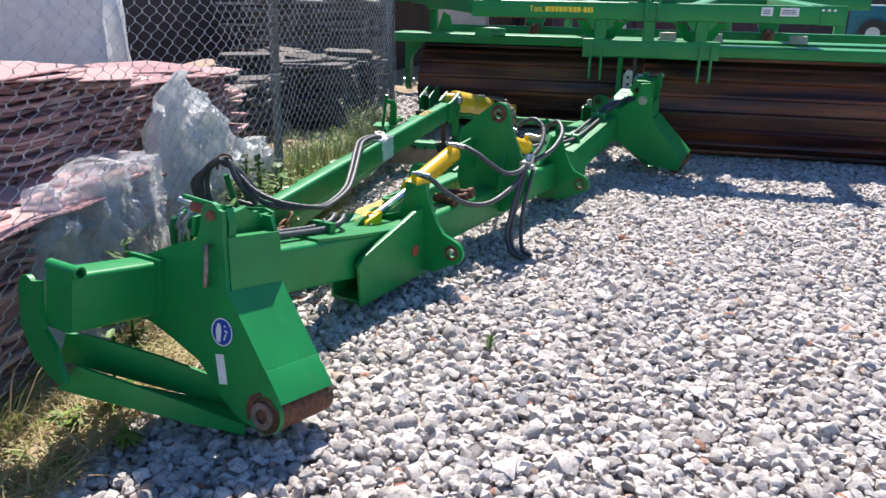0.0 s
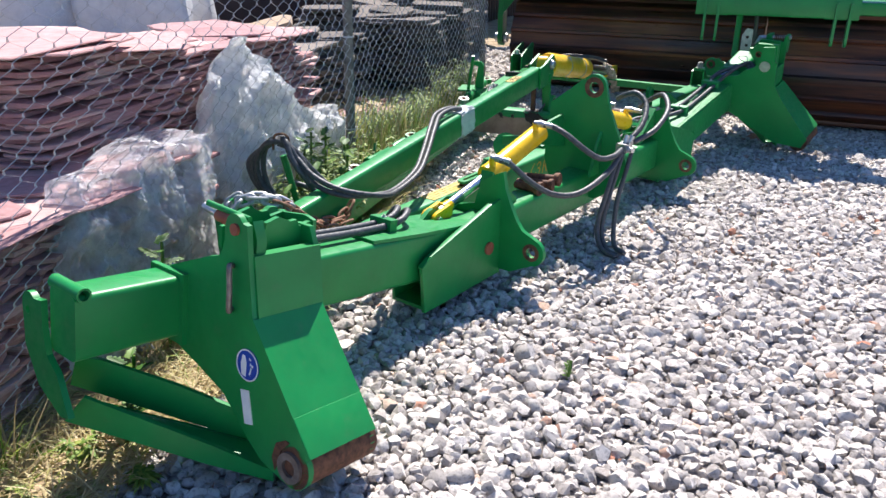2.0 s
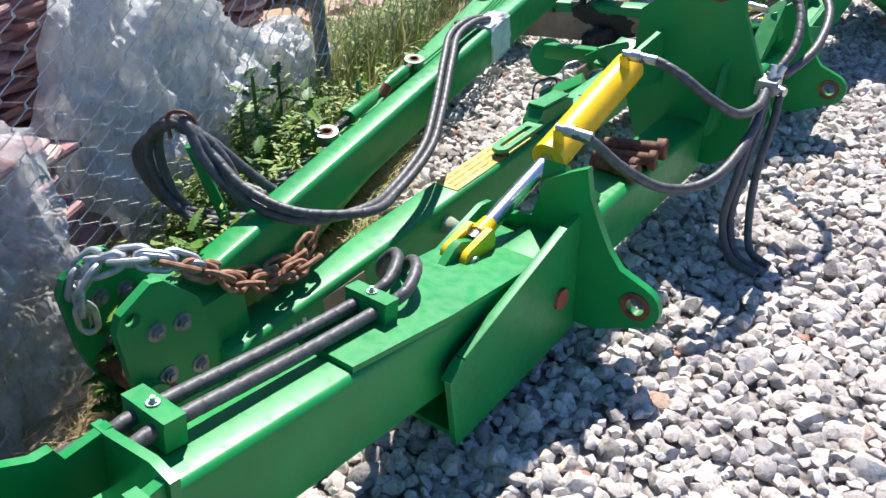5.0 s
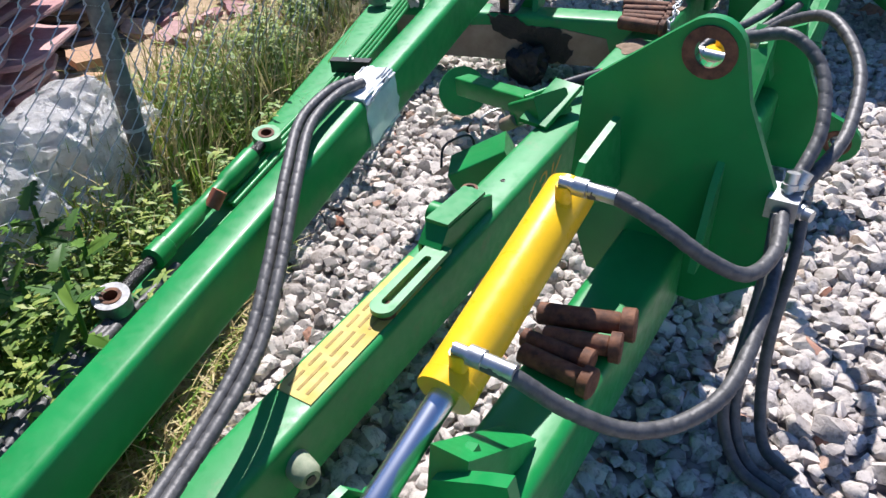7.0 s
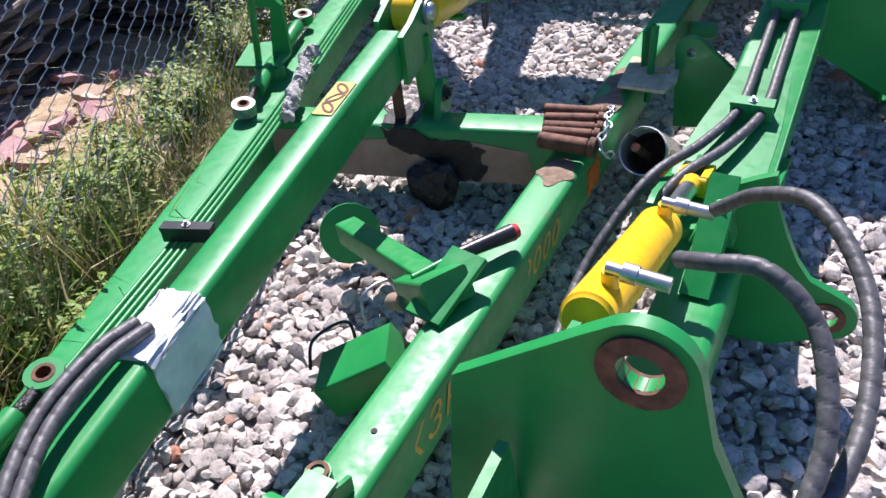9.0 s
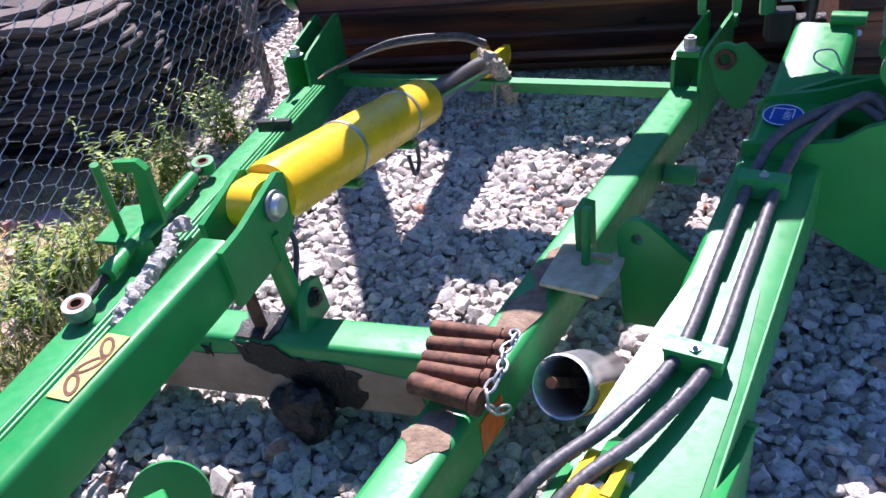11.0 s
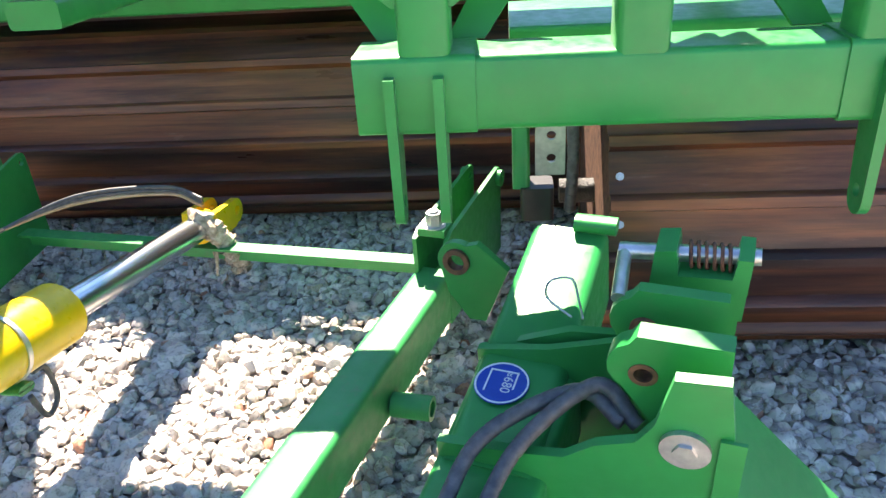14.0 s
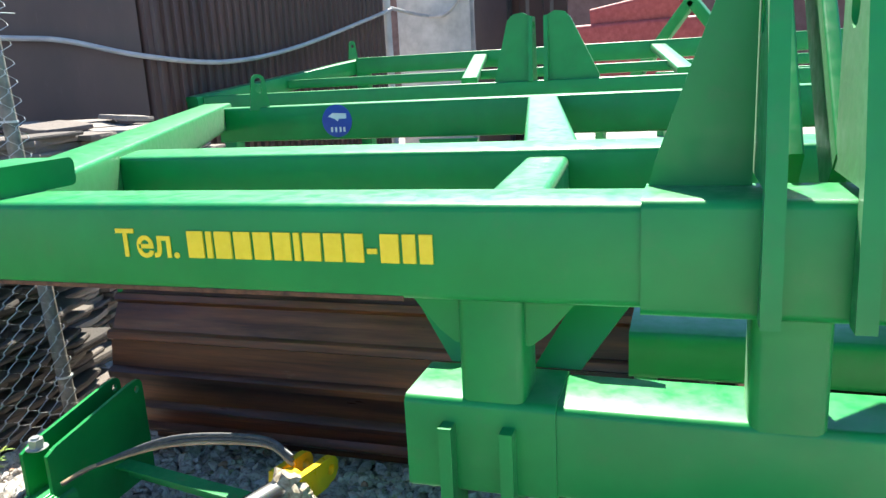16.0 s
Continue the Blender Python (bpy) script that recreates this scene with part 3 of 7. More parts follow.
        beam(bm, w(-0.065 if sign < 0 else -0.061, -0.42, -0.09), w(-0.065 if sign < 0 else -0.061, 0.965, -0.09), 0.14 if sign < 0 else 0.18, 0.185, up=(0, -sign * WS, WC), r=0.016, h2=0.17)
        wing = part("wing_tube", bm, GREEN, toolbar)
        if sign > 0:
            far_bracket_frame(w)
        else:
            near_bracket(w)
        # lug between the fork's cheeks, welded on the wing's top plate
        bm = bmesh.new()
        plate(bm, [(-0.165, -0.03), (0.14, -0.02), (0.13, 0.03), (0.04, 0.075), (-0.005, 0.095), (-0.03, 0.09), (-0.145, 0.015)], (-0.131, sign * 1.03, 0.262), (0, -sign, 0), (0, 0, 1), 0.02)
        part("clevis_lug", bm, GREEN, toolbar)
        # wide top plate that joins wing and hinge
        bm = bmesh.new()
        plate(bm, [(-0.19, -0.40), (0.012, -0.40), (0.012, 0.05), (-0.005, 0.30), (-0.135, 0.30), (-0.175, 0.03), (-0.19, -0.10)], w(0, 0, 0.004), (1, 0, 0), w(0, 1, 0) - w(0, 0, 0), 0.012)
        part("top_plate", bm, GREEN, wing)


build_toolbar()


def cylinder(name, parent, pin, gland, end, r, rr, eye_axis, label):
    """A hydraulic ram: fork at the pin, rod, barrel from gland to end."""
    pin, gland, end = Vector(pin), Vector(gland), Vector(end)
    d = (end - pin).normalized()
    bm = bmesh.new()
    turned(bm, gland, end, [(0, r * 0.8), (0.003, r * 1.02), (0.06, r * 1.02), (0.062, r), (0.985, r), (0.99, r * 0.92), (1.0, r * 0.85)], 28)
    barrel = part(name, bm, YELLOW, parent, label)
    bm = bmesh.new()
    rod(bm, pin + d * 0.05, gland + d * 0.01, rr, n=20)
    part("rod", bm, CHROME, barrel, "bright chromed piston rod")
    return barrel, d


def fork(parent, pin, d, ax, w, rr):
    """A yellow fork end round a pin."""
    pin, d, ax = Vector(pin), Vector(d).normalized(), Vector(ax).normalized()
    ax = (ax - d * ax.dot(d)).normalized()
    up = d.cross(ax)
    bm = bmesh.new()
    for s in (-1, 1):
        plate(bm, [*arc(0, 0, rr, 90, 270, 8), (0.085, -rr * 0.8), (0.085, rr * 0.8)], pin + ax * s * w, d, up, 0.016)
    rod(bm, pin + d * 0.075, pin + d * 0.12, rr * 0.85, rr * 0.7)
    beam(bm, pin - ax * (w + 0.006) + d * 0.083, pin + ax * (w + 0.006) + d * 0.083, rr * 1.5, 0.02, up=d)
    part("fork_end", bm, YELLOW, parent)
    bm = bmesh.new()
    rod(bm, pin - ax * (w + 0.018), pin + ax * (w + 0.018), rr * 0.5)
    part("pin", bm, ZINC, parent)


for sign in (-1, 1):
    barrel, d = cylinder("hydraulic_cylinder", toolbar, (-0.131, sign * 1.03, 0.313), (-0.131, sign * 0.665, 0.40), (-0.131, sign * 0.24, 0.512), 0.044, 0.021, (1, 0, 0), "short yellow hydraulic cylinder")
    fork(barrel, (-0.131, sign * 1.03, 0.313), d, (1, 0, 0), 0.026, 0.030)

# ---------------- drawbar frame ----------------
drawbar = thing("drawbar_frame", TM, "triangular green steel drawbar frame with hydraulic ram, dusty", "farm implement")


def build_drawbar():
    bm = bmesh.new()
    beam(bm, (-0.432, -1.48, 0.150), (-0.508, 2.78, 0.198), 0.108, 0.145, r=0.016)
    part("side_rail", bm, GREEN_OLD, drawbar)
    bm = bmesh.new()
    beam(bm, (-0.60, -1.40, 0.175), (-2.0, 2.50, 0.175), 0.13, 0.145, r=0.016)
    part("side_rail", bm, GREEN_OLD, drawbar)
    bm = bmesh.new()
    beam(bm, (-0.488, -1.45, 0.315), (-0.956, 1.06, 0.50), 0.078, 0.125, r=0.016)
    arm = part("raised_arm", bm, GREEN, drawbar)
    bm = bmesh.new()
    beam(bm, (-1.46, 1.037, 0.172), (-0.5, 1.285, 0.172), 0.112, 0.172, r=0.016)
    part("cross_tube", bm, GREEN_OLD, drawbar)
    bm = bmesh.new()
    plate(bm, [(0, 0), (0.055, 0), (0.055, -0.008), (0.008, -0.008), (0.008, -0.06), (0, -0.06)], (-1.28, 2.83, 0.225), (0.13, -0.99, 0), (0, 0, 1), 1.46)
    part("cross_angle", bm, GREEN_OLD, drawbar)
    return arm


raised_arm = build_drawbar()

# ---------------- ribbed roller behind ----------------
RM = pose(0.393, 0.096, 0, 0, 0, 21.0)
roller = thing("ribbed_roller", RM, "wide green ribbed land roller with two rusty corrugated drums", "farm implement")


def drum_material():
    """Rolled steel: bands of rust and mill scale along the drum."""
    m, nt, b = mat("mill_scale_steel", 0.5, 0.25)
    band = tex(nt, 3.2, 5, 0.55, 0.5, (0.22, 1.2, 2.2))
    c = ramp(nt, band, [(0.28, (0.016, 0.009, 0.011)), (0.43, (0.058, 0.021, 0.016)), (0.56, (0.165, 0.052, 0.020)), (0.75, (0.29, 0.11, 0.042))])
    fleck = ramp(nt, tex(nt, 45, 7, 0.75, 0, (0.2, 1, 1)), [(0.6, (0, 0, 0)), (0.75, (0.6, 0.6, 0.6))])
    c = mix(nt, fleck, c, (0.17, 0.11, 0.095))
    streak = ramp(nt, tex(nt, 14, 6, 0.7, 0.4, (0.06, 1, 1.6)), [(0.38, (0.45, 0.45, 0.5)), (0.55, (1, 1, 1)), (0.72, (1.5, 1.35, 1.2))])
    c = mix(nt, 1.0, c, streak, "MULTIPLY")
    nt.links.new(c, b.inputs["Base Color"])
    nt.links.new(ramp(nt, tex(nt, 12, 5, 0.6, 0, (0.2, 1, 1)), [(0.3, (0.26,) * 3), (0.7, (0.6,) * 3)]), b.inputs["Roughness"])
    bump(nt, b, tex(nt, 60, 5, 0.6, 0, (0.15, 1, 1)), 0.35, 0.003)
    return m


DRUM = drum_material()


def drum(s0, s1, n0, z0, r, ribs=18):
    bm = bmesh.new()
    prof = []
    for k in range(ribs):
        for f, q in ((0, 1.0), (0.16, 0.995), (0.195, 0.94), (0.45, 0.932), (0.70, 0.93), (0.90, 0.936), (0.95, 0.985)):
            a = 2 * math.pi * (k + f) / ribs
            prof.append((r * q * math.cos(a), r * q * math.sin(a)))
    loft(bm, [[Vector((s, n0 + x, z0 + y)) for x, y in prof] for s in (s0, s1)], cap=False)
    ob = part("drum", bm, DRUM, roller, "rusty drum of corrugated steel")
    for s in (s0 + 0.012, s1 - 0.012):
        bm = bmesh.new()
        rod(bm, (s - 0.004, n0, z0), (s + 0.004, n0, z0), r * 0.93, n=48)
        part("end_disc", bm, RUST, ob)
    # axle coloured near black, for the shaded gap at the drum's end
    bm = bmesh.new()
    rod(bm, (s0 - 0.09, n0, z0), (s1 + 0.09, n0, z0), 0.035)
    part("axle", bm, OIL_AND_SHADE, ob)
    return ob


front_drum = drum(0.735, 3.6, 6.57, 0.41, 0.43)
drum(-1.44, 2.1, 7.50, 0.40, 0.43)
for z in (0.50, 0.605):
    bm = bmesh.new()
    hexbolt(bm, (0.757, 6.57 - math.sqrt(0.42 ** 2 - (z - 0.41) ** 2), z), (0, -1, 0.4), 0.0065, 0.005)
    part("bolt", bm, ZINC, front_drum)


def build_roller():
    def tube(a, b, w, h, name="beam", m=GREEN, up=(0, 0, 1), parent=roller, r=0.012):
        bm = bmesh.new()
        beam(bm, a, b, w, h, up, r=r)
        return part(name, bm, m, parent)

    def sheet(name, pts, origin, ex, ey, t=0.014, holes=(), m=GREEN, parent=roller, label=""):
        bm = bmesh.new()
        plate(bm, pts, origin, ex, ey, t, holes)
        return part(name, bm, m, parent, label)

    S, N, Z = (1, 0, 0), (0, 1, 0), (0, 0, 1)
    front = tube((-0.655, 5.885, 1.195), (2.085, 5.885, 1.195), 0.13, 0.13, "front_beam")
    bm = bmesh.new()
    beam(bm, (-0.45, 5.8235, 1.1315), (0.25, 5.8235, 1.1315), 0.004, 0.007, r=0.001)
    part("rust_edge", bm, RUST, front, "strip of bare rust along the lower edge")
    tube((0.556, 5.885, 1.194), (0.93, 5.885, 1.194), 0.14, 0.143, "sleeve", parent=front)
    tube((1.93, 5.885, 1.195), (2.10, 5.885, 1.195), 0.142, 0.142, "end_cap", parent=front)
    lower = tube((0.24, 5.905, 0.9155), (1.26, 5.905, 0.9155), 0.13, 0.133, "lower_beam")
    for s0, s1 in ((0.236, 0.448), (1.06, 1.264)):
        tube((s0, 5.905, 0.9155), (s1, 5.905, 0.9155), 0.138, 0.141, "lower_sleeve", parent=lower)
    for s in (0.362, 0.729, 1.115):
        post = tube((s, 5.886, 0.95), (s, 5.886, 1.16), 0.09, 0.09, "post", up=N)
        if abs(s - 0.729) > 0.1:
            for d in (-1, 1):
                sheet("gusset", [(0.043, 0), (0.118, 0), (0.075, -0.052), (0.052, -0.07), (0.043, -0.07)] if d > 0 else [(-0.043, 0), (-0.118, 0), (-0.075, -0.052), (-0.052, -0.07), (-0.043, -0.07)], (s, 5.862, 1.132), S, Z, 0.012, parent=post)
            # slanting braces behind, like a trough
            for d in (-1, 1):
                sheet("brace", [(d * 0.03, 0.0), (d * 0.10, 0.0), (d * 0.20, 0.145), (d * 0.11, 0.145)], (s, 5.99, 0.978), S, (0, 0.35, 0.94), 0.012, parent=post)
    # forks on the lower beam
    for s in (0.300, 0.385, 1.125, 1.21):
        sheet("fork", [(-0.03, 0.255), (0.045, 0.255), (0.045, 0.17), (0.03, 0.02), *arc(0.0, 0.005, 0.03, 0, -180, 8), (-0.03, 0.03)], (s, 5.842, 0.697), N, Z, 0.018, [(0.0, 0.02, 0.013)], parent=lower)
    # lifting ears on the sleeve
    for s in (0.697, 0.792):
        ear = sheet("ear", [(-0.105, -0.13), (-0.074, -0.13), (-0.074, 0.024), (0.075, 0.024), (0.075, 0.27), *arc(0.01, 0.28, 0.062, 0, 180, 8), (-0.055, 0.24), (-0.095, 0.05)], (s, 5.885, 1.255), N, Z, 0.022, [(0.01, 0.215, 0.024)])
    sheet("ear_gusset", [(-0.125, 0.0), (0.0, 0.0), (0.0, 0.33), (-0.012, 0.33), (-0.118, 0.03)], (0.684, 5.93, 1.264), S, Z, 0.014)
    sheet("ear_gusset", [(0.125, 0.0), (0.0, 0.0), (0.0, 0.33), (0.012, 0.33), (0.118, 0.03)], (0.806, 5.93, 1.264), S, Z, 0.014)
    for s in (0.735, 0.79):
        tube((s, 5.99, 1.26), (s, 6.42, 1.72), 0.02, 0.12, "ear_stay", up=Z, r=0.004)
    # trapezoid of the upper frame
    tube((-0.80, 6.56, 1.198), (1.89, 6.56, 1.198), 0.20, 0.125, "frame_beam")
    # unseen arm below the frame, added to cast a bar of shade on the gravel
    tube((-0.67, 6.42, 0.985), (-0.67, 7.30, 0.955), 0.14, 0.07, "shade_arm")
    rear = tube((-1.66, 8.38, 1.22), (1.94, 8.38, 1.22), 0.16, 0.17, "frame_beam")
    for a, b in (((-0.55, 5.93), (-1.83, 8.55)), ((1.95, 5.93), (2.02, 8.45))):
        tube((a[0], a[1], 1.203), (b[0], b[1], 1.262), 0.155, 0.125, "side_beam")
    tube((-0.56, 5.93, 1.285), (-0.44, 5.93, 1.285), 0.17, 0.05, "corner_plate")
    for s in (0.375, 1.03):
        tube((s, 5.96, 1.205), (s - 0.04 if s < 0.5 else s + 0.04, 6.45, 1.20), 0.09, 0.09, "cross_bar")
        tube((s - 0.03 if s < 0.5 else s + 0.03, 6.48, 1.205), (s - 0.38 if s < 0.5 else s + 0.38, 8.33, 1.265), 0.13, 0.08, "cross_bar")
    # loop lug, label and slot weld on the rear beam
    sheet("loop_lug", [(-0.05, 0), (0.05, 0), (0.035, 0.13), *arc(0, 0.14, 0.035, 0, 180, 8), (-0.035, 0.13)], (-1.42, 8.31, 1.29), (0.7, 0.7, 0), Z, 0.016, [(0, 0.10, 0.018), (0, 0.14, 0.018)], parent=rear)
    bm = bmesh.new()
    rod(bm, (-1.0, 8.299, 1.225), (-1.0, 8.2965, 1.225), 0.078, n=32)
    st = part("pictogram_sticker", bm, BLUE, rear, "round blue and white pictogram sticker")
    bm = bmesh.new()
    plate(bm, [(-0.045, 0.012), (-0.02, 0.028), (0.05, 0.024), (0.05, 0.0), (0.012, 0.0), (0.004, -0.012), (-0.012, 0.0)], (-1.0, 8.295, 1.235), S, Z, 0.002)
    part("pictogram", bm, WHITE, st)
    bm = bmesh.new()
    for x in (-0.03, -0.008, 0.015, 0.035):
        box(bm, (-1.0 + x - 0.004, 8.2945, 1.172), (-1.0 + x + 0.006, 8.2960, 1.195))
    part("caption_bars", bm, WHITE, st)
    # low beams that carry the drums, one widened for its shade, with end arms
    low = tube((-1.72, 7.40, 0.883), (3.3, 7.40, 0.883), 0.42, 0.09, "drum_beam")
    tube((-1.5, 8.3, 0.93), (3.2, 8.3, 0.93), 0.12, 0.10, "drum_beam")
    for s in (-1.64, 2.2):
        sheet("end_arm", [(-0.07, 0.04), (0.07, 0.04), (0.07, -0.38), *arc(0, -0.48, 0.075, 20, -200, 8), (-0.07, -0.38)], (s, 7.5, 0.885), N, Z, 0.05, parent=low)
        sheet("arm_gusset", [(0, 0.0), (0.16, 0.0), (0.0, -0.2)], (s + 0.025, 7.44, 0.84), S, Z, 0.014, parent=low)
        bm = bmesh.new()
        rod(bm, (s - 0.06, 7.5, 0.405), (s + 0.06, 7.5, 0.405), 0.045)
        part("bearing_cap", bm, ZINC, low)
    # hangers between frame and low beam, with pads
    for s in (-0.43, 1.95):
        sheet("hanger", [(-0.12, 0.0), (0.16, 0.0), (0.08, -0.17), (-0.04, -0.17)], (s, 8.2, 1.135), S, Z, 0.03)
        bm = bmesh.new()
        turned(bm, (s + 0.03, 8.12, 1.02), (s - 0.0, 8.12, 0.86), [(0, 0.03), (0.2, 0.055), (0.7, 0.05), (1, 0.035)], 14)
        part("hook", bm, RUST, roller, "rusty brown hanging hook")
    for s in (-0.72, 0.94, 1.35, 2.08):
        bm = bmesh.new()
        turned(bm, (s, 7.2, 0.928), (s, 7.2, 0.996), [(0, 0.085), (0.25, 0.085), (0.3, 0.075), (1, 0.075)], 24)
        pad = part("rubber_pad", bm, PAD, roller, "pale round rubber buffer")
    for s in (-1.36, 2.9):
        sheet("corner_gusset", [(-0.09, 0), (0.09, 0), (0.05, 0.16), (-0.02, 0.20)], (s + 0.1, 7.5, 0.93), (0.8, 0.3, 0), Z, 0.02, parent=low)
    # guide post, slotted plate and bearing block by the drum's end
    gp = tube((0.535, 6.47, 0.90), (0.535, 6.40, 0.50), 0.045, 0.07, "guide_post", up=N)
    # bearing beam made wider than it looks, to shade the front drum
    tube((0.51, 6.47, 0.885), (3.65, 6.47, 0.885), 0.34, 0.09, "bearing_beam")
    sheet("slotted_plate", [(-0.03, 0), (0.045, 0), (0.045, 0.16), (0.0, 0.17), (-0.03, 0.12)], (0.60, 6.37, 0.545), S, Z, 0.012, [(0.01, 0.045, 0.012), (0.01, 0.105, 0.012)], ZINC, gp, "bare slotted steel plate")
    tube((0.575, 6.40, 0.51), (0.575, 6.40, 0.42), 0.085, 0.09, "bearing_block", BLACK, up=N)
    bm = bmesh.new()
    hose(bm, [(0.66, 6.38, 0.44), (0.665, 6.36, 0.6), (0.655, 6.37, 0.78), (0.66, 6.42, 0.92)], 0.016, wrap=True)
    part("dust_strip", bm, RUBBER, gp)
    # writing on the front beam: a short word, then bars for the number
    cu = bpy.data.curves.new("lettering", "FONT")
    cu.body, cu.size, cu.extrude, cu.offset = "\u0422\u0435\u043b.", 0.055, 0.0006, 0.0012
    cu.materials.append(BRIGHT)
    word = new("lettering", cu)
    word.parent = front
    word.matrix_local = Matrix.Translation((-0.199, 5.8188, 1.181)) @ Matrix.Rotation(math.pi / 2, 4, "X")
    tagged(word, "yellow painted word")
    z0, z1 = 1.181, 1.220
    x = -0.073
    for w_ in (0.026, 0.009, 0.026, 0.026, 0.026, 0.026, 0.009, 0.026, 0.026, 0.026, 0.014, 0.026, 0.018, 0.018):
        dash = w_ == 0.014
        bm = bmesh.new()
        box(bm, (x, 5.8165, z0 + (0.012 if dash else 0)), (x + w_, 5.8195, z1 - (0.02 if dash else 0)))
        part("lettering_bar", bm, BRIGHT, front, "yellow painted bar")
        x += w_ + 0.0052
    # labels near the other end
    for s0, s1, m in ((1.52, 1.60, WHITE), (1.65, 1.78, WHITE)):
        bm = bmesh.new()
        box(bm, (s0, 5.8165, 1.185), (s1, 5.8195, 1.255 - 0.01))
        lab = part("label", bm, m, front, "white printed label")
        bm = bmesh.new()
        for z in (1.20, 1.212, 1.224):
            box(bm, (s0 + 0.01, 5.8150, z), (s1 - 0.02, 5.8163, z + 0.005))
        part("label_bars", bm, BLACK, lab)
    bm = bmesh.new()
    for k in range(3):
        box(bm, (1.93 + 0.04 * k, 5.8115, 1.225), (1.95 + 0.04 * k, 5.8133, 1.24))
    part("stencil_bars", bm, WHITE, front)


PAD = simple("pale_rubber", (0.50, 0.46, 0.38), (0.66, 0.62, 0.54), 25, 0.8)
build_roller()


# ---------------- a second frame of the same make, behind ----------------
def build_rear_frame():
    m = thing("implement_frame", RM, "second green folding implement frame with twin upright lugs", "farm implement")

    def tube(a, b, w, h, name):
        bm = bmesh.new()
        beam(bm, a, b, w, h, r=0.012)
        return part(name, bm, GREEN, m)

    near = tube((-3.2, 10.5, 1.27), (3.5, 10.5, 1.27), 0.16, 0.14, "frame_beam")
    tube((-2.9, 11.4, 1.395), (3.5, 11.4, 1.395), 0.14, 0.08, "frame_beam")
    tube((-2.6, 12.3, 1.54), (3.5, 12.3, 1.54), 0.14, 0.16, "frame_beam")
    tube((-3.3, 10.4, 1.27), (-2.62, 12.5, 1.555), 0.16, 0.14, "side_beam")
    for s in (-1.05, 0.6):
        tube((s, 10.9, 1.35), (s - 0.25, 12.25, 1.56), 0.13, 0.06, "cross_bar")
    for s, d, w_ in ((-0.46, -1, 0.27), (-0.35, 1, 0.37)):
        bm = bmesh.new()
        plate(bm, [(0, 0), (d * w_, 0), (d * w_, 0.03), (d * 0.17, 0.43), (d * 0.13, 0.47), (d * 0.06, 0.48), (0, 0.45)], (s, 10.47, 1.335), (1, 0, 0), (0, 0, 1), 0.03)
        part("lug", bm, GREEN, near)
        bm = bmesh.new()
        plate(bm, [(-0.09, 0), (0.09, 0), (0.06, 0.45), (-0.06, 0.45)], (s, 10.5, 1.335), (0, 1, 0), (0, 0, 1), 0.03, [(0, 0.39, 0.03)])
        part("lug_plate", bm, GREEN, near)
    for s in (-3.0, 3.2):
        for n in (10.5, 12.3):
            bm = bmesh.new()
            beam(bm, (s if n < 11 else s * 0.85, n, -0.01), (s if n < 11 else s * 0.85, n, 1.25 if n < 11 else 1.47), 0.12, 0.12, (0, 1, 0))
            part("leg", bm, GREEN, m)
    bm = bmesh.new()
    plate(bm, [(-0.05, 0), (0.05, 0), (0.035, 0.13), *arc(0, 0.14, 0.035, 0, 180, 8), (-0.035, 0.13)], (-2.62, 12.2, 1.615), (0.7, 0.7, 0), (0, 0, 1), 0.016, [(0, 0.12, 0.018)])
    part("loop_lug", bm, GREEN, m)


build_rear_frame()

# ---------------- hoses, clamps and pins on the toolbar ----------------
def hose_part(parent, pts, r=0.0135, wrap=True, name="hose", m=RUBBER, label="black hydraulic hose in spiral guard"):
    bm = bmesh.new()
    hose(bm, pts, r, wrap)
    return part(name, bm, m, parent, label, smooth=True)


def fitting(parent, p, q, r=0.012):
    bm = bmesh.new()
    p, q = Vector(p), Vector(q)
    turned(bm, p, q, [(0, r * 0.8), (0.25, r * 0.8), (0.26, r * 1.25), (0.5, r * 1.25), (0.51, r), (1, r)], 12)
    return part("hose_fitting", bm, ZINC, parent, "zinc-plated hose fitting")


def clamp(parent, c, across, along, up, w=0.115, d=0.045, h=0.03, m=None):
    """A clamp block holding two hoses, with its bolt."""
    c, x, y, z = Vector(c), Vector(across).normalized(), Vector(along).normalized(), Vector(up).normalized()
    mm = Matrix((x, y, z)).transposed().to_4x4()
    mm.translation = c
    bm = bmesh.new()
    box(bm, (-w / 2, -d / 2, -h), (w / 2, d / 2, 0.0), mm)
    box(bm, (-w / 2 - 0.002, -d / 2, 0.0), (w / 2 + 0.002, d / 2, 0.008), mm)
    ob = part("hose_clamp", bm, m or GREEN, parent)
    bm = bmesh.new()
    hexbolt(bm, c + z * 0.008, z, 0.007, 0.006)
    part("bolt", bm, ZINC, ob)
    return ob


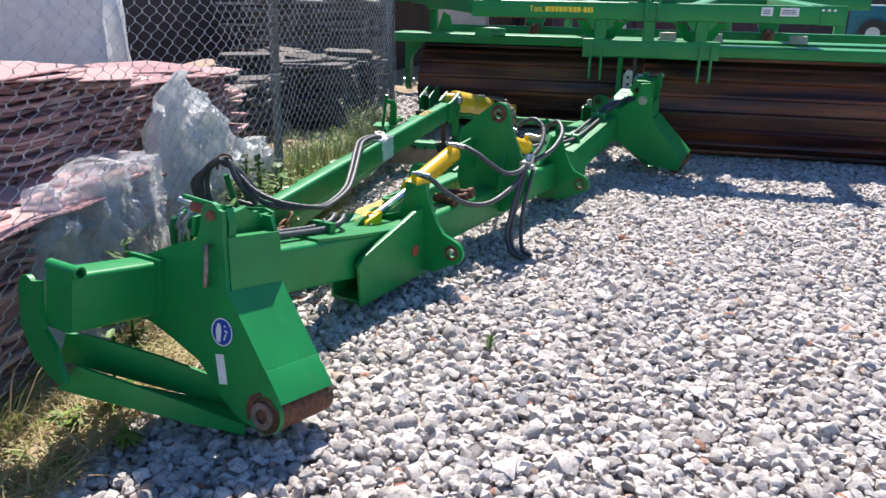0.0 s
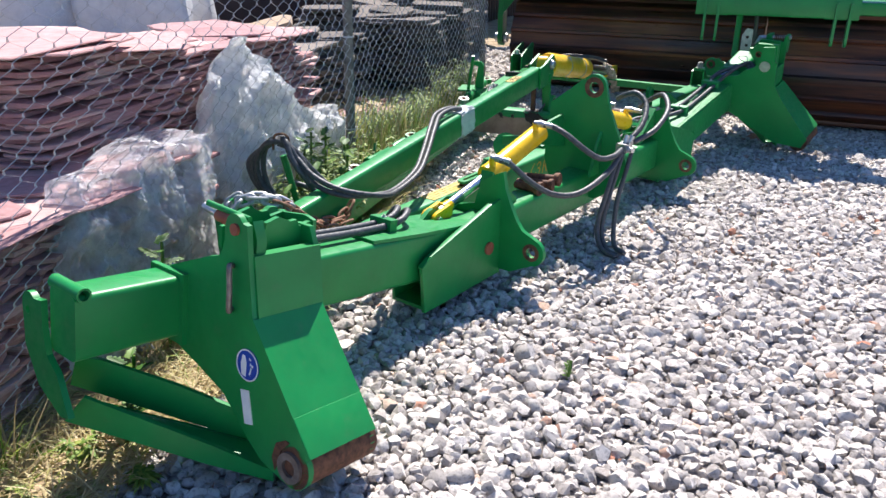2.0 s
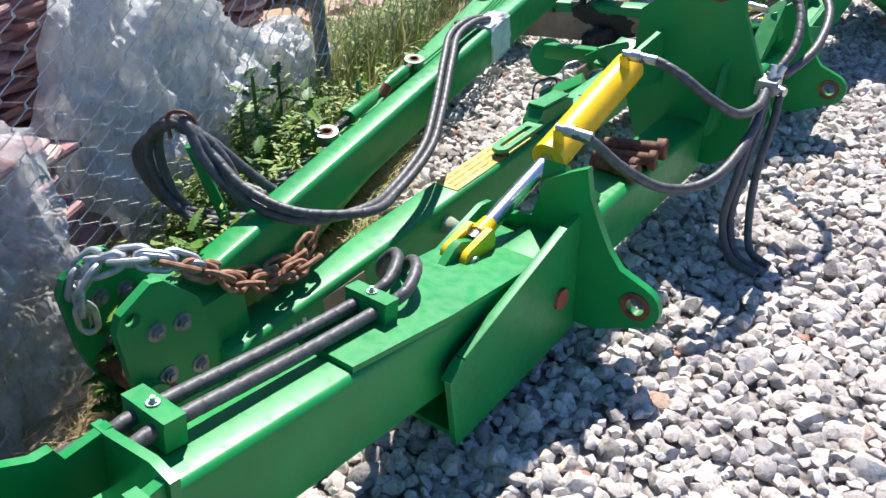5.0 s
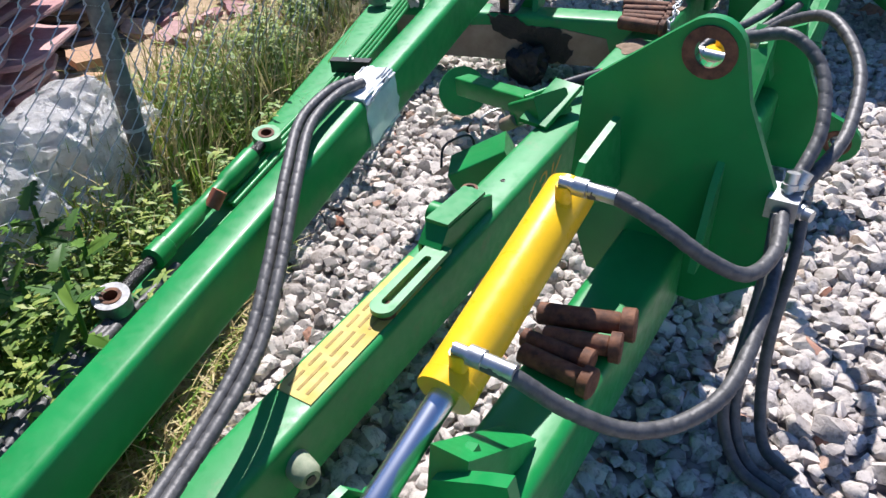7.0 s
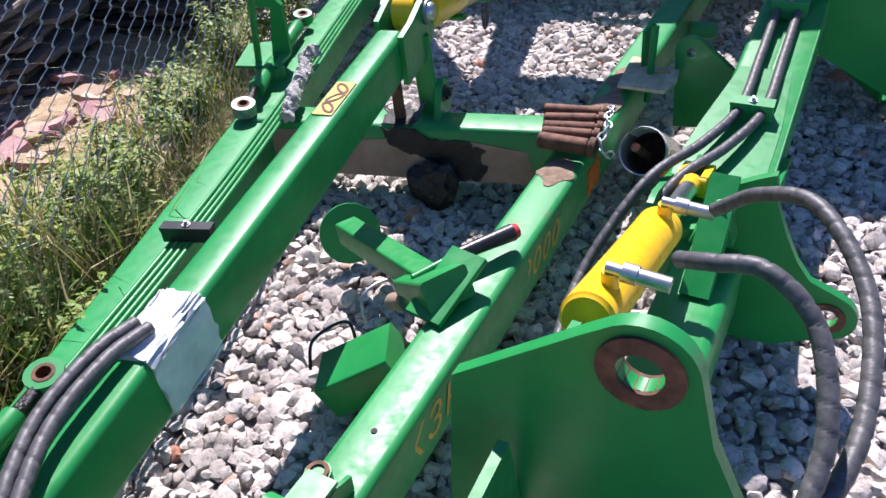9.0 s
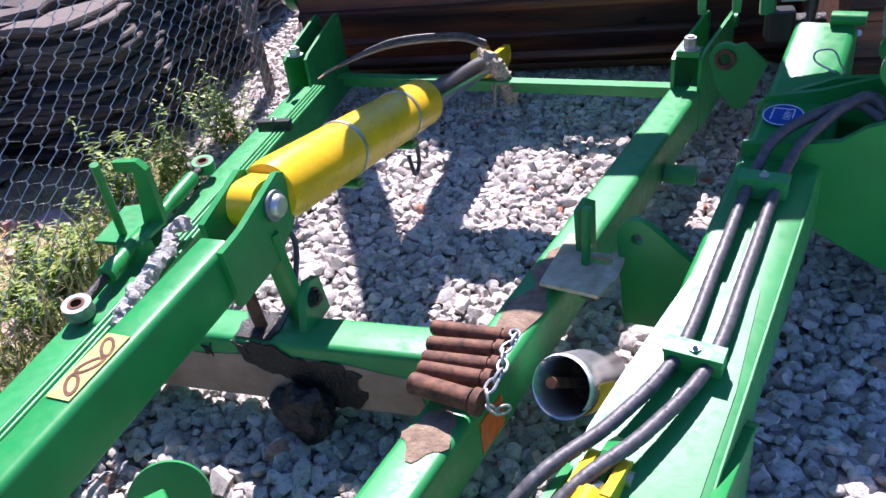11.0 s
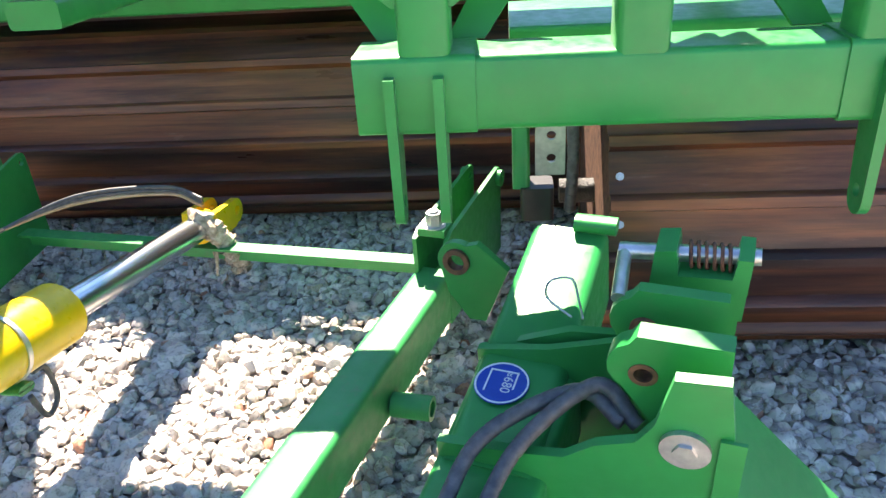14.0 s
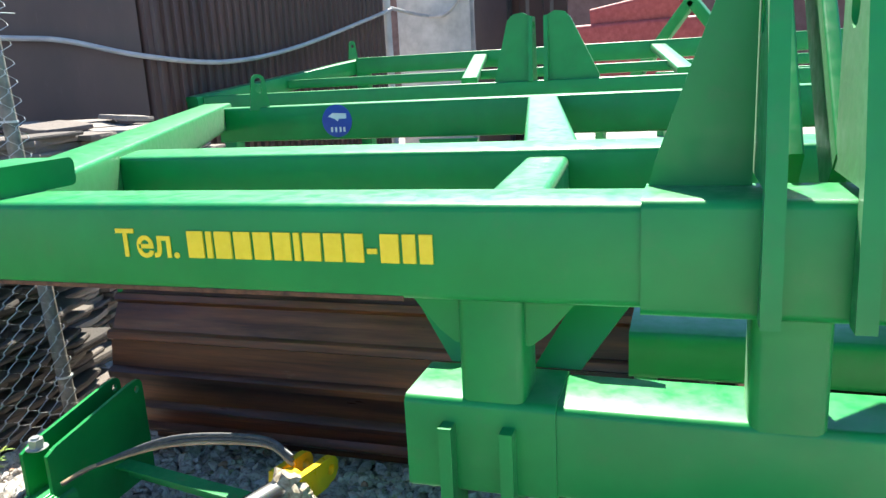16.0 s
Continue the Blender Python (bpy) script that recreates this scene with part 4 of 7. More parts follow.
def toolbar_details():
    n, f = W(-1), W(1)
    upn, upf = n(0, 0, 1) - n(0, 0, 0), f(0, 0, 1) - f(0, 0, 0)
    for w, u0, sign in ((n, -0.103, -1), (f, -0.066, 1)):
        up = w(0, 0, 1) - w(0, 0, 0)
        al = w(0, 1, 0) - w(0, 0, 0)
        for a in (0.148, 0.60) if sign < 0 else (0.085, 0.595):
            clamp(toolbar, w(u0, a, 0.045), (1, 0, 0), al, up, w=0.098, d=0.036, h=0.043, m=GREEN if sign < 0 else GREEN_OLD)
    # pair along the near wing, curling over at its inner end
    for k, du in enumerate((-0.028, 0.028)):
        u = -0.103 + du * 0.85
        hose_part(toolbar, [n(u - 0.03, 0.76, 0.0), n(u, 0.66, 0.022), n(u, 0.60, 0.028), n(u, 0.35, 0.024), n(u, 0.148, 0.028), n(u + 0.01, 0.09, 0.045), n(u - 0.015, 0.03, 0.062), n(u - 0.06, -0.01, 0.05), n(u - 0.10, -0.02, 0.0), (-0.26, -1.12, 0.24)], 0.0132)
        u = -0.066 + du
        hose_part(toolbar, [f(0.14 + du * 0.4, 0.80, 0.085), f(0.07 + du * 0.5, 0.83, 0.10 + 0.02 * k), f(u + 0.03, 0.74, 0.065), f(u, 0.61, 0.028), f(u, 0.35, 0.022), f(u, 0.09, 0.028), (u - 0.05, 1.10, 0.36), (u - 0.12, 0.95, 0.345), (-0.24 + du, 0.82, 0.27), (-0.27 + du, 0.68, 0.19), (-0.24 + du, 0.45, 0.15), (-0.16 + du, 0.25, 0.16)], 0.0132)
    # rams: hoses from the ports to the manifold block
    hose_part(toolbar, [(-0.085, -0.64, 0.474), (-0.03, -0.635, 0.462), (0.035, -0.60, 0.40), (0.11, -0.545, 0.345), (0.172, -0.47, 0.33), (0.21, -0.38, 0.35), (0.21, -0.20, 0.385), (0.185, -0.05, 0.42)], 0.0135)
    hose_part(toolbar, [(-0.075, -0.305, 0.562), (-0.03, -0.30, 0.56), (0.04, -0.30, 0.535), (0.12, -0.28, 0.48), (0.175, -0.235, 0.44), (0.198, -0.15, 0.435), (0.185, -0.04, 0.44)], 0.0135)
    for pts in ([(-0.03, 0.33, 0.59), (0.02, 0.30, 0.62), (0.09, 0.28, 0.64), (0.16, 0.24, 0.60), (0.195, 0.14, 0.53), (0.185, 0.04, 0.47)], [(-0.03, 0.61, 0.50), (0.04, 0.59, 0.56), (0.13, 0.52, 0.60), (0.215, 0.38, 0.56), (0.235, 0.20, 0.50), (0.20, 0.05, 0.46)]):
        hose_part(toolbar, pts, 0.0135)
    for du, dv in ((0.0, 0.0), (0.024, 0.045), (-0.01, -0.02)):
        hose_part(toolbar, [(0.185 + du, -0.02 + dv, 0.44), (0.198 + du, -0.09 + dv, 0.36), (0.20 + du, -0.16 + dv, 0.24), (0.205 + du * 1.5, -0.21 + dv, 0.12), (0.25 + du, -0.255 + dv, 0.045), (0.325 + du * 0.5, -0.28 + dv, 0.03)], 0.0115, wrap=du == 0, m=RUBBER)
    bm = bmesh.new()
    box(bm, (0.152, -0.035, 0.425), (0.205, 0.03, 0.465))
    block = part("manifold_block", bm, ZINC, toolbar, "zinc-plated hydraulic manifold block")
    for p, q in (((0.18, 0.0, 0.46), (0.18, 0.01, 0.50)), ((0.19, 0.015, 0.46), (0.20, 0.03, 0.495)), ((0.18, -0.025, 0.43), (0.185, -0.05, 0.40)), ((0.2, -0.01, 0.44), (0.23, -0.02, 0.44))):
        fitting(block, p, q)
    for sign in (-1, 1):
        for v, z, top in ((0.64, 0.40, 0.474), (0.305, 0.49, 0.562)):
            bm = bmesh.new()
            rod(bm, (-0.118, sign * v, z + 0.03), (-0.118, sign * v, top), 0.014, n=12)
            part("port", bm, YELLOW, toolbar)
            fitting(toolbar, (-0.125, sign * v, top + 0.004), (-0.03, sign * (v - 0.002), top + (0.0 if v > 0.5 else 0.0)), 0.0125)
    # loose pins lying on the beam
    pins = [((-0.13, -0.36, 0.325), (0.035, -0.32, 0.335), 0.02), ((-0.10, -0.40, 0.318), (0.03, -0.37, 0.322), 0.018), ((-0.13, -0.42, 0.318), (0.0, -0.42, 0.315), 0.016), ((-0.115, -0.455, 0.318), (0.02, -0.465, 0.318), 0.018)]
    for p, q, r in pins:
        m = toolbar.matrix_basis
        bm = bmesh.new()
        p, q = m @ Vector(p), m @ Vector(q)
        turned(bm, p, q, [(0, r * 0.7), (0.02, r), (0.82, r), (0.84, r * 0.9), (0.85, r * 1.45), (0.98, r * 1.5), (1, r * 1.3)], 16)
        solo("hitch_pin", bm, RUST, "rusty steel hitch pin lying on the toolbar", "pin", "loose hitch pins")
    # bent blue sticker with a bar on the far sleeve
    c = f(-0.086, 0.888, 0.018)
    exf, eyf = Vector((1, 0, 0)), f(0, 1, 0) - f(0, 0, 0)
    nz = exf.cross(eyf)
    bm = bmesh.new()
    rod(bm, c, c + nz * 0.002, 0.047, n=32)
    st = part("warning_sticker", bm, BLUE, toolbar, "round blue sticker with white outline and number")
    bm = bmesh.new()
    annulus(bm, c + nz * 0.0025, nz, 0.046, 0.043, 0.001, 32)
    for x0, y0, x1, y1 in ((-0.026, -0.024, -0.023, 0.026), (-0.026, 0.024, 0.024, 0.027), (0.021, -0.012, 0.024, 0.027)):
        plate(bm, [(x0, y0), (x1, y0), (x1, y1), (x0, y1)], c + nz * 0.003, exf, eyf, 0.001)
    part("outline", bm, WHITE, st)
    txt = bpy.data.curves.new("lettering", "FONT")
    txt.body, txt.size, txt.align_x = "≈680", 0.024, "CENTER"
    txt.materials.append(WHITE)
    t = new("lettering", txt)
    t.parent = st
    t.matrix_local = Matrix.Translation(c + nz * 0.0035 + Vector((0.002, 0.004, 0))) @ Matrix((-eyf, exf, nz)).transposed().to_4x4()
    tagged(t, "white number 680")
    # wire loop and spring latch on the far bracket
    hose_part(toolbar, [f(0.0, 1.03, 0.06), f(-0.05, 1.06, 0.07), f(-0.055, 1.10, 0.075), f(-0.02, 1.12, 0.07), f(0.005, 1.07, 0.06), f(0.02, 1.03, 0.06)], 0.0025, False, "wire_loop", ZINC, "thin steel wire loop")


toolbar_details()


def far_bracket():
    """What shows of the far bracket from its inner side: sleeve, arched plate, lugs, clamped spring latch."""
    f = W(1)
    ex, ey, ea = Vector((1, 0, 0)), f(0, 0, 1) - f(0, 0, 0), f(0, 1, 0) - f(0, 0, 0)
    bm = bmesh.new()
    beam(bm, f(-0.065, 0.74, -0.103), f(-0.065, 1.31, -0.052), 0.155, 0.21, up=ey, r=0.02)
    part("sleeve", bm, GREEN, toolbar)
    bm = bmesh.new()
    beam(bm, f(-0.054, 1.30, 0.068), f(0.03, 1.30, 0.068), 0.04, 0.03, up=ey)
    part("stop_bar", bm, GREEN, toolbar)
    bm = bmesh.new()
    plate(bm, [(-0.145, 0.0), (-0.145, 0.03), (0.0, 0.048), (0.055, 0.06), (0.10, 0.10), (0.155, 0.125), (0.178, 0.165), (0.198, 0.255), (0.264, 0.262), (0.276, 0.17), (0.285, 0.03), (0.33, -0.05), (0.53, -0.31), (0.50, -0.37), (0.33, -0.36), (0.02, -0.19), (-0.10, -0.17)], f(0, 0.745, 0), ex, ey, 0.016)
    plate1 = part("bracket_plate", bm, GREEN, toolbar)
    bm = bmesh.new()
    plate(bm, [(-0.145, -0.02), (-0.143, 0.028), (-0.02, 0.055), (0.06, 0.085), (0.11, 0.105), (0.16, 0.11), (0.16, -0.02)], f(0, 0.955, 0), ex, ey, 0.014)
    part("arched_plate", bm, GREEN, plate1)
    bm = bmesh.new()
    annulus(bm, f(0.219, 0.735, 0.136), ea, 0.033, 0.014, 0.012, 28)
    rod(bm, f(0.219, 0.724, 0.136), f(0.219, 0.738, 0.136), 0.016, n=6)
    part("bolt", bm, ZINC, plate1, "large zinc bolt with slotted washer")
    for a, top, u0 in ((0.815, 0.258, 0.113), (0.90, 0.26, 0.10)):
        bm = bmesh.new()
        plate(bm, [(u0 + 0.15, 0.09), (u0 + 0.15, top), (u0 + 0.03, top), *arc(u0 + 0.035, top - 0.058, 0.045, 110, 240, 6), (u0 + 0.06, 0.09)], f(0, a, 0), ex, ey, 0.03 if a < 0.85 else 0.02, [(u0 + 0.04, top - 0.068, 0.015)])
        lug = part("latch_lug", bm, GREEN, toolbar)
        bm = bmesh.new()
        annulus(bm, f(u0 + 0.04, a, top - 0.068), ea, 0.02, 0.013, 0.034)
        part("bushing", bm, RUST, lug)
    bm = bmesh.new()
    plate(bm, [(0.13, 0.16), (0.27, 0.16), (0.275, 0.272), (0.255, 0.272), (0.25, 0.235), (0.175, 0.23), (0.17, 0.275), (0.14, 0.27)], f(0, 1.0, 0), ex, ey, 0.06)
    part("latch_body", bm, GREEN, toolbar)
    bm = bmesh.new()
    rod(bm, f(0.085, 1.0, 0.243), f(0.285, 1.005, 0.257), 0.013)
    rod(bm, f(0.093, 0.998, 0.243), f(0.101, 0.90, 0.232), 0.011)
    part("latch_pin", bm, ZINC, toolbar, "grey latch pin with bent handle")
    bm = bmesh.new()
    pts = [f(0.185 + 0.065 * k / 60, 1.0 + 0.019 * math.cos(k * 0.63), 0.252 + 0.019 * math.sin(k * 0.63)) for k in range(61)]
    hose(bm, pts, 0.003, wrap=False, n=6, step=0.01)
    part("spring", bm, RUST, toolbar, "rusty coil spring")
    bm = bmesh.new()
    plate(bm, [(0.258, 0.02), (0.29, 0.03), (0.292, 0.168), (0.26, 0.168)], f(0, 0.733, 0), ex, ey, 0.006)
    part("lock_strip", bm, GREEN, plate1)


far_bracket()


def far_wing_strip():
    """A welded cover strip along the far wing's top, with its weld beads."""
    f = W(1)
    up = f(0, 0, 1) - f(0, 0, 0)
    bm = bmesh.new()
    beam(bm, f(-0.016, -0.30, 0.002), f(-0.016, 0.68, 0.002), 0.086, 0.012, up=up, r=0.003)
    strip = part("cover_strip", bm, GREEN, toolbar)
    for u, r in ((0.027, 0.0035), (-0.059, 0.003)):
        bm = bmesh.new()
        hose(bm, [f(u, -0.28 + 0.06 * k, 0.006 + 0.0006 * (k % 2)) for k in range(16)], r, wrap=False, n=6, step=0.02)
        part("weld_bead", bm, GREEN, strip)


far_wing_strip()

# ---------------- drawbar details ----------------
def drawbar_details():
    # coupling cheeks at the tip
    for u in (-0.425, -0.615):
        bm = bmesh.new()
        plate(bm, [(-1.63, 0.07), (-1.67, 0.25), (-1.672, 0.385), (-1.655, 0.415), (-1.585, 0.447), (-1.56, 0.44), (-1.498, 0.365), (-1.47, 0.22), (-1.42, 0.07)], (u, 0, 0), (0, 1, 0), (0, 0, 1), 0.022, [(-1.635, 0.395, 0.016)])
        cheek = part("coupling_cheek", bm, GREEN_OLD, drawbar)
        for v, z in ((-1.60, 0.345), (-1.545, 0.335), (-1.60, 0.24), (-1.53, 0.22)):
            bm = bmesh.new()
            hexbolt(bm, (u + 0.011, v, z), (1, 0, 0), 0.0135, 0.012)
            part("bolt", bm, LINK, cheek)
    bm = bmesh.new()
    rod(bm, (-0.63, -1.62, 0.20), (-0.41, -1.62, 0.20), 0.032)
    part("coupling_pin", bm, RUST, drawbar)
    bm = bmesh.new()
    annulus(bm, (-0.40, -1.655, 0.22), (1, 0, 0.0), 0.042, 0.026, 0.03)
    part("pin_collar", bm, GREEN, drawbar)
    bm = bmesh.new()
    beam(bm, (-0.615, -1.45, 0.26), (-0.425, -1.45, 0.26), 0.12, 0.14, r=0.01)
    part("tip_block", bm, GREEN_OLD, drawbar)
    # faded label on the rail's top, with lines of small print along it
    def on_rail(x, v, up):
        return Vector((-0.432 - 0.01784 * (v + 1.48) + x, v, 0.2227 + 0.01127 * (v + 1.48) + up))

    rx = (on_rail(0.05, 0, 0) - on_rail(-0.05, 0, 0)).normalized()
    ry = (on_rail(0, 1, 0) - on_rail(0, 0, 0)).normalized()
    at = on_rail(0, -0.40, 0.001)
    bm = bmesh.new()
    plate(bm, [(-0.040, -0.27), (0.040, -0.27), (0.043, 0.16), (-0.040, 0.16)], at, rx, ry, 0.002)
    lab = part("instruction_label", bm, LABEL, drawbar, "faded yellow instruction label with small print")
    rng = random.Random(4)
    for k in range(3):
        v = -0.255
        while v < 0.02 + 0.03 * k:
            L = rng.uniform(0.03, 0.085)
            bm = bmesh.new()
            x = -0.026 + 0.021 * k
            plate(bm, [(x, v), (x + 0.006, v), (x + 0.006, v + L), (x, v + L)], at + Vector((0, 0, 0.0014)), rx, ry, 0.001)
            part("print_bar", bm, PRINT, lab)
            v += L + 0.014
    # flat bar with a long slot, rising to a latch with a bore
    slot_hole = [(0.009 * math.cos(radians(a)), (0.075 if 0 < a < 180 else -0.075) + 0.009 * math.sin(radians(a))) for a in range(350, -10, -20)]
    bm = bmesh.new()
    plate(bm, [*arc(0, -0.085, 0.027, 180, 360, 10), (0.027, 0.13), (-0.027, 0.13)], on_rail(0.022, -0.335, 0.024), rx, ry, 0.012, [slot_hole])
    slot = part("slotted_bar", bm, GREEN, drawbar)
    bm = bmesh.new()
    rod(bm, on_rail(0.022, -0.415, 0.0), on_rail(0.022, -0.415, 0.018), 0.021)
    part("spacer", bm, RUST, slot)
    bm = bmesh.new()
    for x in (-0.024, 0.024):
        plate(bm, [(-0.225, 0.002), (-0.225, 0.03), (-0.19, 0.062), (-0.03, 0.05), (0.005, 0.035), (0.005, 0.002)], on_rail(0.005 + x, 0, 0), ry, (0, 0, 1), 0.008)
    plate(bm, [(-0.028, -0.192), (0.028, -0.192), (0.028, -0.028), (-0.028, -0.028)], on_rail(0.005, 0, 0.057), rx, ry + Vector((0, 0, -0.075)), 0.008)
    plate(bm, [(-0.028, -0.05), (0.028, -0.05), (0.028, 0.0), (-0.028, 0.0)], on_rail(0.005, -0.186, 0.062), rx, Vector((0, 0.72, 0.7)), 0.008)
    rod(bm, on_rail(-0.012, -0.02, 0.0), on_rail(-0.012, -0.02, 0.052), 0.022)
    latch = part("latch_arm", bm, GREEN, slot)
    bm = bmesh.new()
    annulus(bm, on_rail(-0.012, -0.02, 0.053), (0, 0, 1), 0.019, 0.012, 0.006)
    part("bore_ring", bm, RUST, latch)
    bm = bmesh.new()
    rod(bm, on_rail(-0.075, -0.09, 0.01), on_rail(-0.045, -0.09, 0.01), 0.028)
    part("roller", bm, GREEN, slot)
    # thin black disc for the dark inside a drain hole, none is cut
    bm = bmesh.new()
    rod(bm, on_rail(0.0, 0.12, 0.0), on_rail(0.0, 0.12, 0.0012), 0.006)
    part("drain_hole_shade", bm, OIL_AND_SHADE, drawbar)
    # pivot stub that sticks out of the rail's flank
    bm = bmesh.new()
    turned(bm, on_rail(0.05, -0.74, -0.065), on_rail(0.098, -0.755, -0.065), [(0, 0.026), (0.75, 0.026), (0.9, 0.022), (1, 0.018)], 20)
    stub_ = part("pivot_stub", bm, PAD_GREEN, drawbar, "pale dusty pivot stub")
    # the bore's shade is a black disc set on the solid end
    bm = bmesh.new()
    rod(bm, on_rail(0.096, -0.755, -0.065), on_rail(0.1, -0.756, -0.065), 0.01)
    part("bore", bm, OIL_AND_SHADE, stub_)
    # ochre model number on the rail's flank: 9000 with letters before it
    for body, v0, size in (("9000", 0.66, 0.098), ("\u041a\u0417\u041a", 0.12, 0.098)):
        cu = bpy.data.curves.new("lettering", "FONT")
        cu.body, cu.size, cu.shear, cu.space_character = body, size, 0.25, 1.2
        cu.materials.append(GOLD)
        ob = new("lettering", cu)
        ob.parent = drawbar
        ob.matrix_local = Matrix.Translation((-0.376 - 0.01784 * (v0 + 0.15 + 1.48), v0, 0.125 + 0.01127 * (v0 + 1.48))) @ Matrix(((0, 0, 1, 0), (1, 0, 0, 0), (0, 1, 0, 0), (0, 0, 0, 1)))
        tagged(ob, "faded ochre painted model number")
    # type plate and mark on the flank near the tip
    bm = bmesh.new()
    plate(bm, [(-1.22, 0.175), (-1.08, 0.175), (-1.08, 0.235), (-1.22, 0.235)], (-0.3815, 0, -0.03), (0, 1, 0), (0, 0, 1), 0.003)
    part("type_plate", bm, PRIMER, drawbar, "scratched dull metal type plate")
    for v in (-1.345, -1.315, -1.285):
        bm = bmesh.new()
        box(bm, (-0.3845, v, 0.152), (-0.377, v + 0.008, 0.192))
        part("mark_bar", bm, WHITE, drawbar)
    # folded jack: disc foot, arm and box
    bm = bmesh.new()
    ax = Vector((0.62, -0.6, 0.35)).normalized()
    rod(bm, Vector((-0.97, 0.77, 0.10)), Vector((-0.97, 0.77, 0.10)) + ax * 0.01, 0.083, n=40)
    foot = part("jack_foot", bm, GREEN_OLD, drawbar, "round jack foot plate, muddy")
    bm = bmesh.new()
    beam(bm, (-0.93, 0.715, 0.155), (-0.52, 0.49, 0.255), 0.06, 0.06, r=0.006)
    part("jack_leg", bm, GREEN, drawbar)
    bm = bmesh.new()
    beam(bm, (-0.60, 0.52, 0.22), (-0.49, 0.46, 0.29), 0.11, 0.07, r=0.008)
    beam(bm, (-0.52, 0.40, 0.25), (-0.49, 0.56, 0.31), 0.09, 0.015, r=0.003)
    part("jack_bracket", bm, GREEN, drawbar)
    bm = bmesh.new()
    beam(bm, (-0.70, 0.29, 0.09), (-0.56, 0.36, 0.17), 0.12, 0.09, r=0.006)
    part("jack_box", bm, GREEN, drawbar)
    bm = bmesh.new()
    rod(bm, (-0.66, 0.50, 0.17), (-0.60, 0.47, 0.215), 0.021)
    part("jack_pin", bm, PRIMER, drawbar)
    hose_part(drawbar, [(-0.70, 0.44, 0.14), (-0.72, 0.47, 0.19), (-0.69, 0.53, 0.20), (-0.66, 0.53, 0.16)], 0.004, False, "wire_clip", ZINC, "bent wire clip")
    hose_part(drawbar, [(-0.76, 0.30, 0.10), (-0.77, 0.34, 0.15), (-0.73, 0.41, 0.16), (-0.70, 0.40, 0.11)], 0.004, False, "wire_clip", BLACK, "bent wire clip")
    bm = bmesh.new()
    rod(bm, (-0.53, 0.56, 0.292), (-0.452, 0.69, 0.29), 0.014, 0.02)
    grip = part("crank_grip", bm, BLACK, drawbar, "black grip with red tip")
    bm = bmesh.new()
    rod(bm, (-0.452, 0.69, 0.29), (-0.445, 0.702, 0.29), 0.02, 0.016)
    part("tip", bm, simple("red_plastic", (0.5, 0.03, 0.03), (0.6, 0.05, 0.05), 10, 0.5), grip)
    bm = bmesh.new()
    rod(bm, (-0.58, 0.47, 0.285), (-0.53, 0.56, 0.292), 0.008)
    part("crank", bm, GREEN, grip)
    # mud on the rail, primer on the cross tube, oil
    for c, a, b in (((-0.477, 1.03, 0.252), 0.045, 0.065), ((-0.478, 1.40, 0.2562), 0.04, 0.16), ((-0.483, 1.62, 0.2587), 0.045, 0.10)):
        bm = bmesh.new()
        pts = [(a * (1 + 0.2 * math.sin(5 * q + c[1] * 9)) * math.cos(q), b * (1 + 0.18 * math.cos(4 * q)) * math.sin(q)) for q in [2 * math.pi * k / 26 for k in range(26)]]
        vs = [bm.verts.new((c[0] + x, c[1] + y, c[2])) for x, y in pts]
        top = bm.verts.new((c[0], c[1], c[2] + 0.006))
        for p, q in zip(vs, vs[1:] + vs[:1]):
            bm.faces.new((p, q, top))
        part("mud_patch", bm, MUD, drawbar, "dried brown mud")
    ce = (Vector((-0.5, 1.285, 0)) - Vector((-1.66, 0.985, 0))).normalized()
    bm = bmesh.new()
    plate(bm, [(0.24, -0.085), (1.08, -0.085), (1.05, 0.02), (0.9, 0.045), (0.72, 0.05), (0.52, 0.035), (0.35, 0.06), (0.24, 0.06)], Vector((-1.66, 0.985, 0.172)) + Vector((ce.y, -ce.x, 0)) * 0.0575, ce, (0, 0, 1), 0.003)
    part("primer_patch", bm, PRIMER, drawbar, "weathered brown primer where the paint is gone")
    def ragged(pts, amp, n=9):
        out = []
        for (x0, y0), (x1, y1) in zip(pts, pts[1:] + pts[:1]):
            for k in range(n):
                f = k / n
                x, y = x0 + (x1 - x0) * f, y0 + (y1 - y0) * f
                g = min(1.0, 4 * f * (1 - f) + 0.25)
                out.append((x + amp * g * noise.noise((x * 38, y * 38, 1)), y + amp * g * noise.noise((x * 38, y * 38, 9))))
        return out

    face = Vector((-1.66, 0.985, 0.172)) + Vector((ce.y, -ce.x, 0)) * 0.0605
    for outline in ([(0.615, 0.084), (0.70, 0.085), (0.76, 0.05), (0.86, 0.045), (0.93, 0.02), (0.935, -0.05), (0.90, -0.084), (0.80, -0.084), (0.77, -0.03), (0.70, 0.0), (0.64, 0.03)], [(0.44, 0.06), (0.475, 0.06), (0.478, 0.03), (0.46, 0.022)], [(0.53, 0.062), (0.56, 0.062), (0.556, 0.03), (0.55, 0.045), (0.54, 0.035)]):
        bm = bmesh.new()
        plate(bm, ragged(outline, 0.022), face, ce, (0, 0, 1), 0.004)
        part("oil_patch", bm, OIL_AND_SHADE, drawbar, "black oily splash")
    bm = bmesh.new()
    plate(bm, ragged([(0.62, -0.052), (0.71, -0.052), (0.72, 0.0), (0.70, 0.05), (0.61, 0.05)], 0.02), Vector((-1.66, 0.985, 0.2602)), ce, Vector((-ce.y, ce.x, 0)), 0.003)
    part("oil_patch", bm, OIL_AND_SHADE, drawbar)
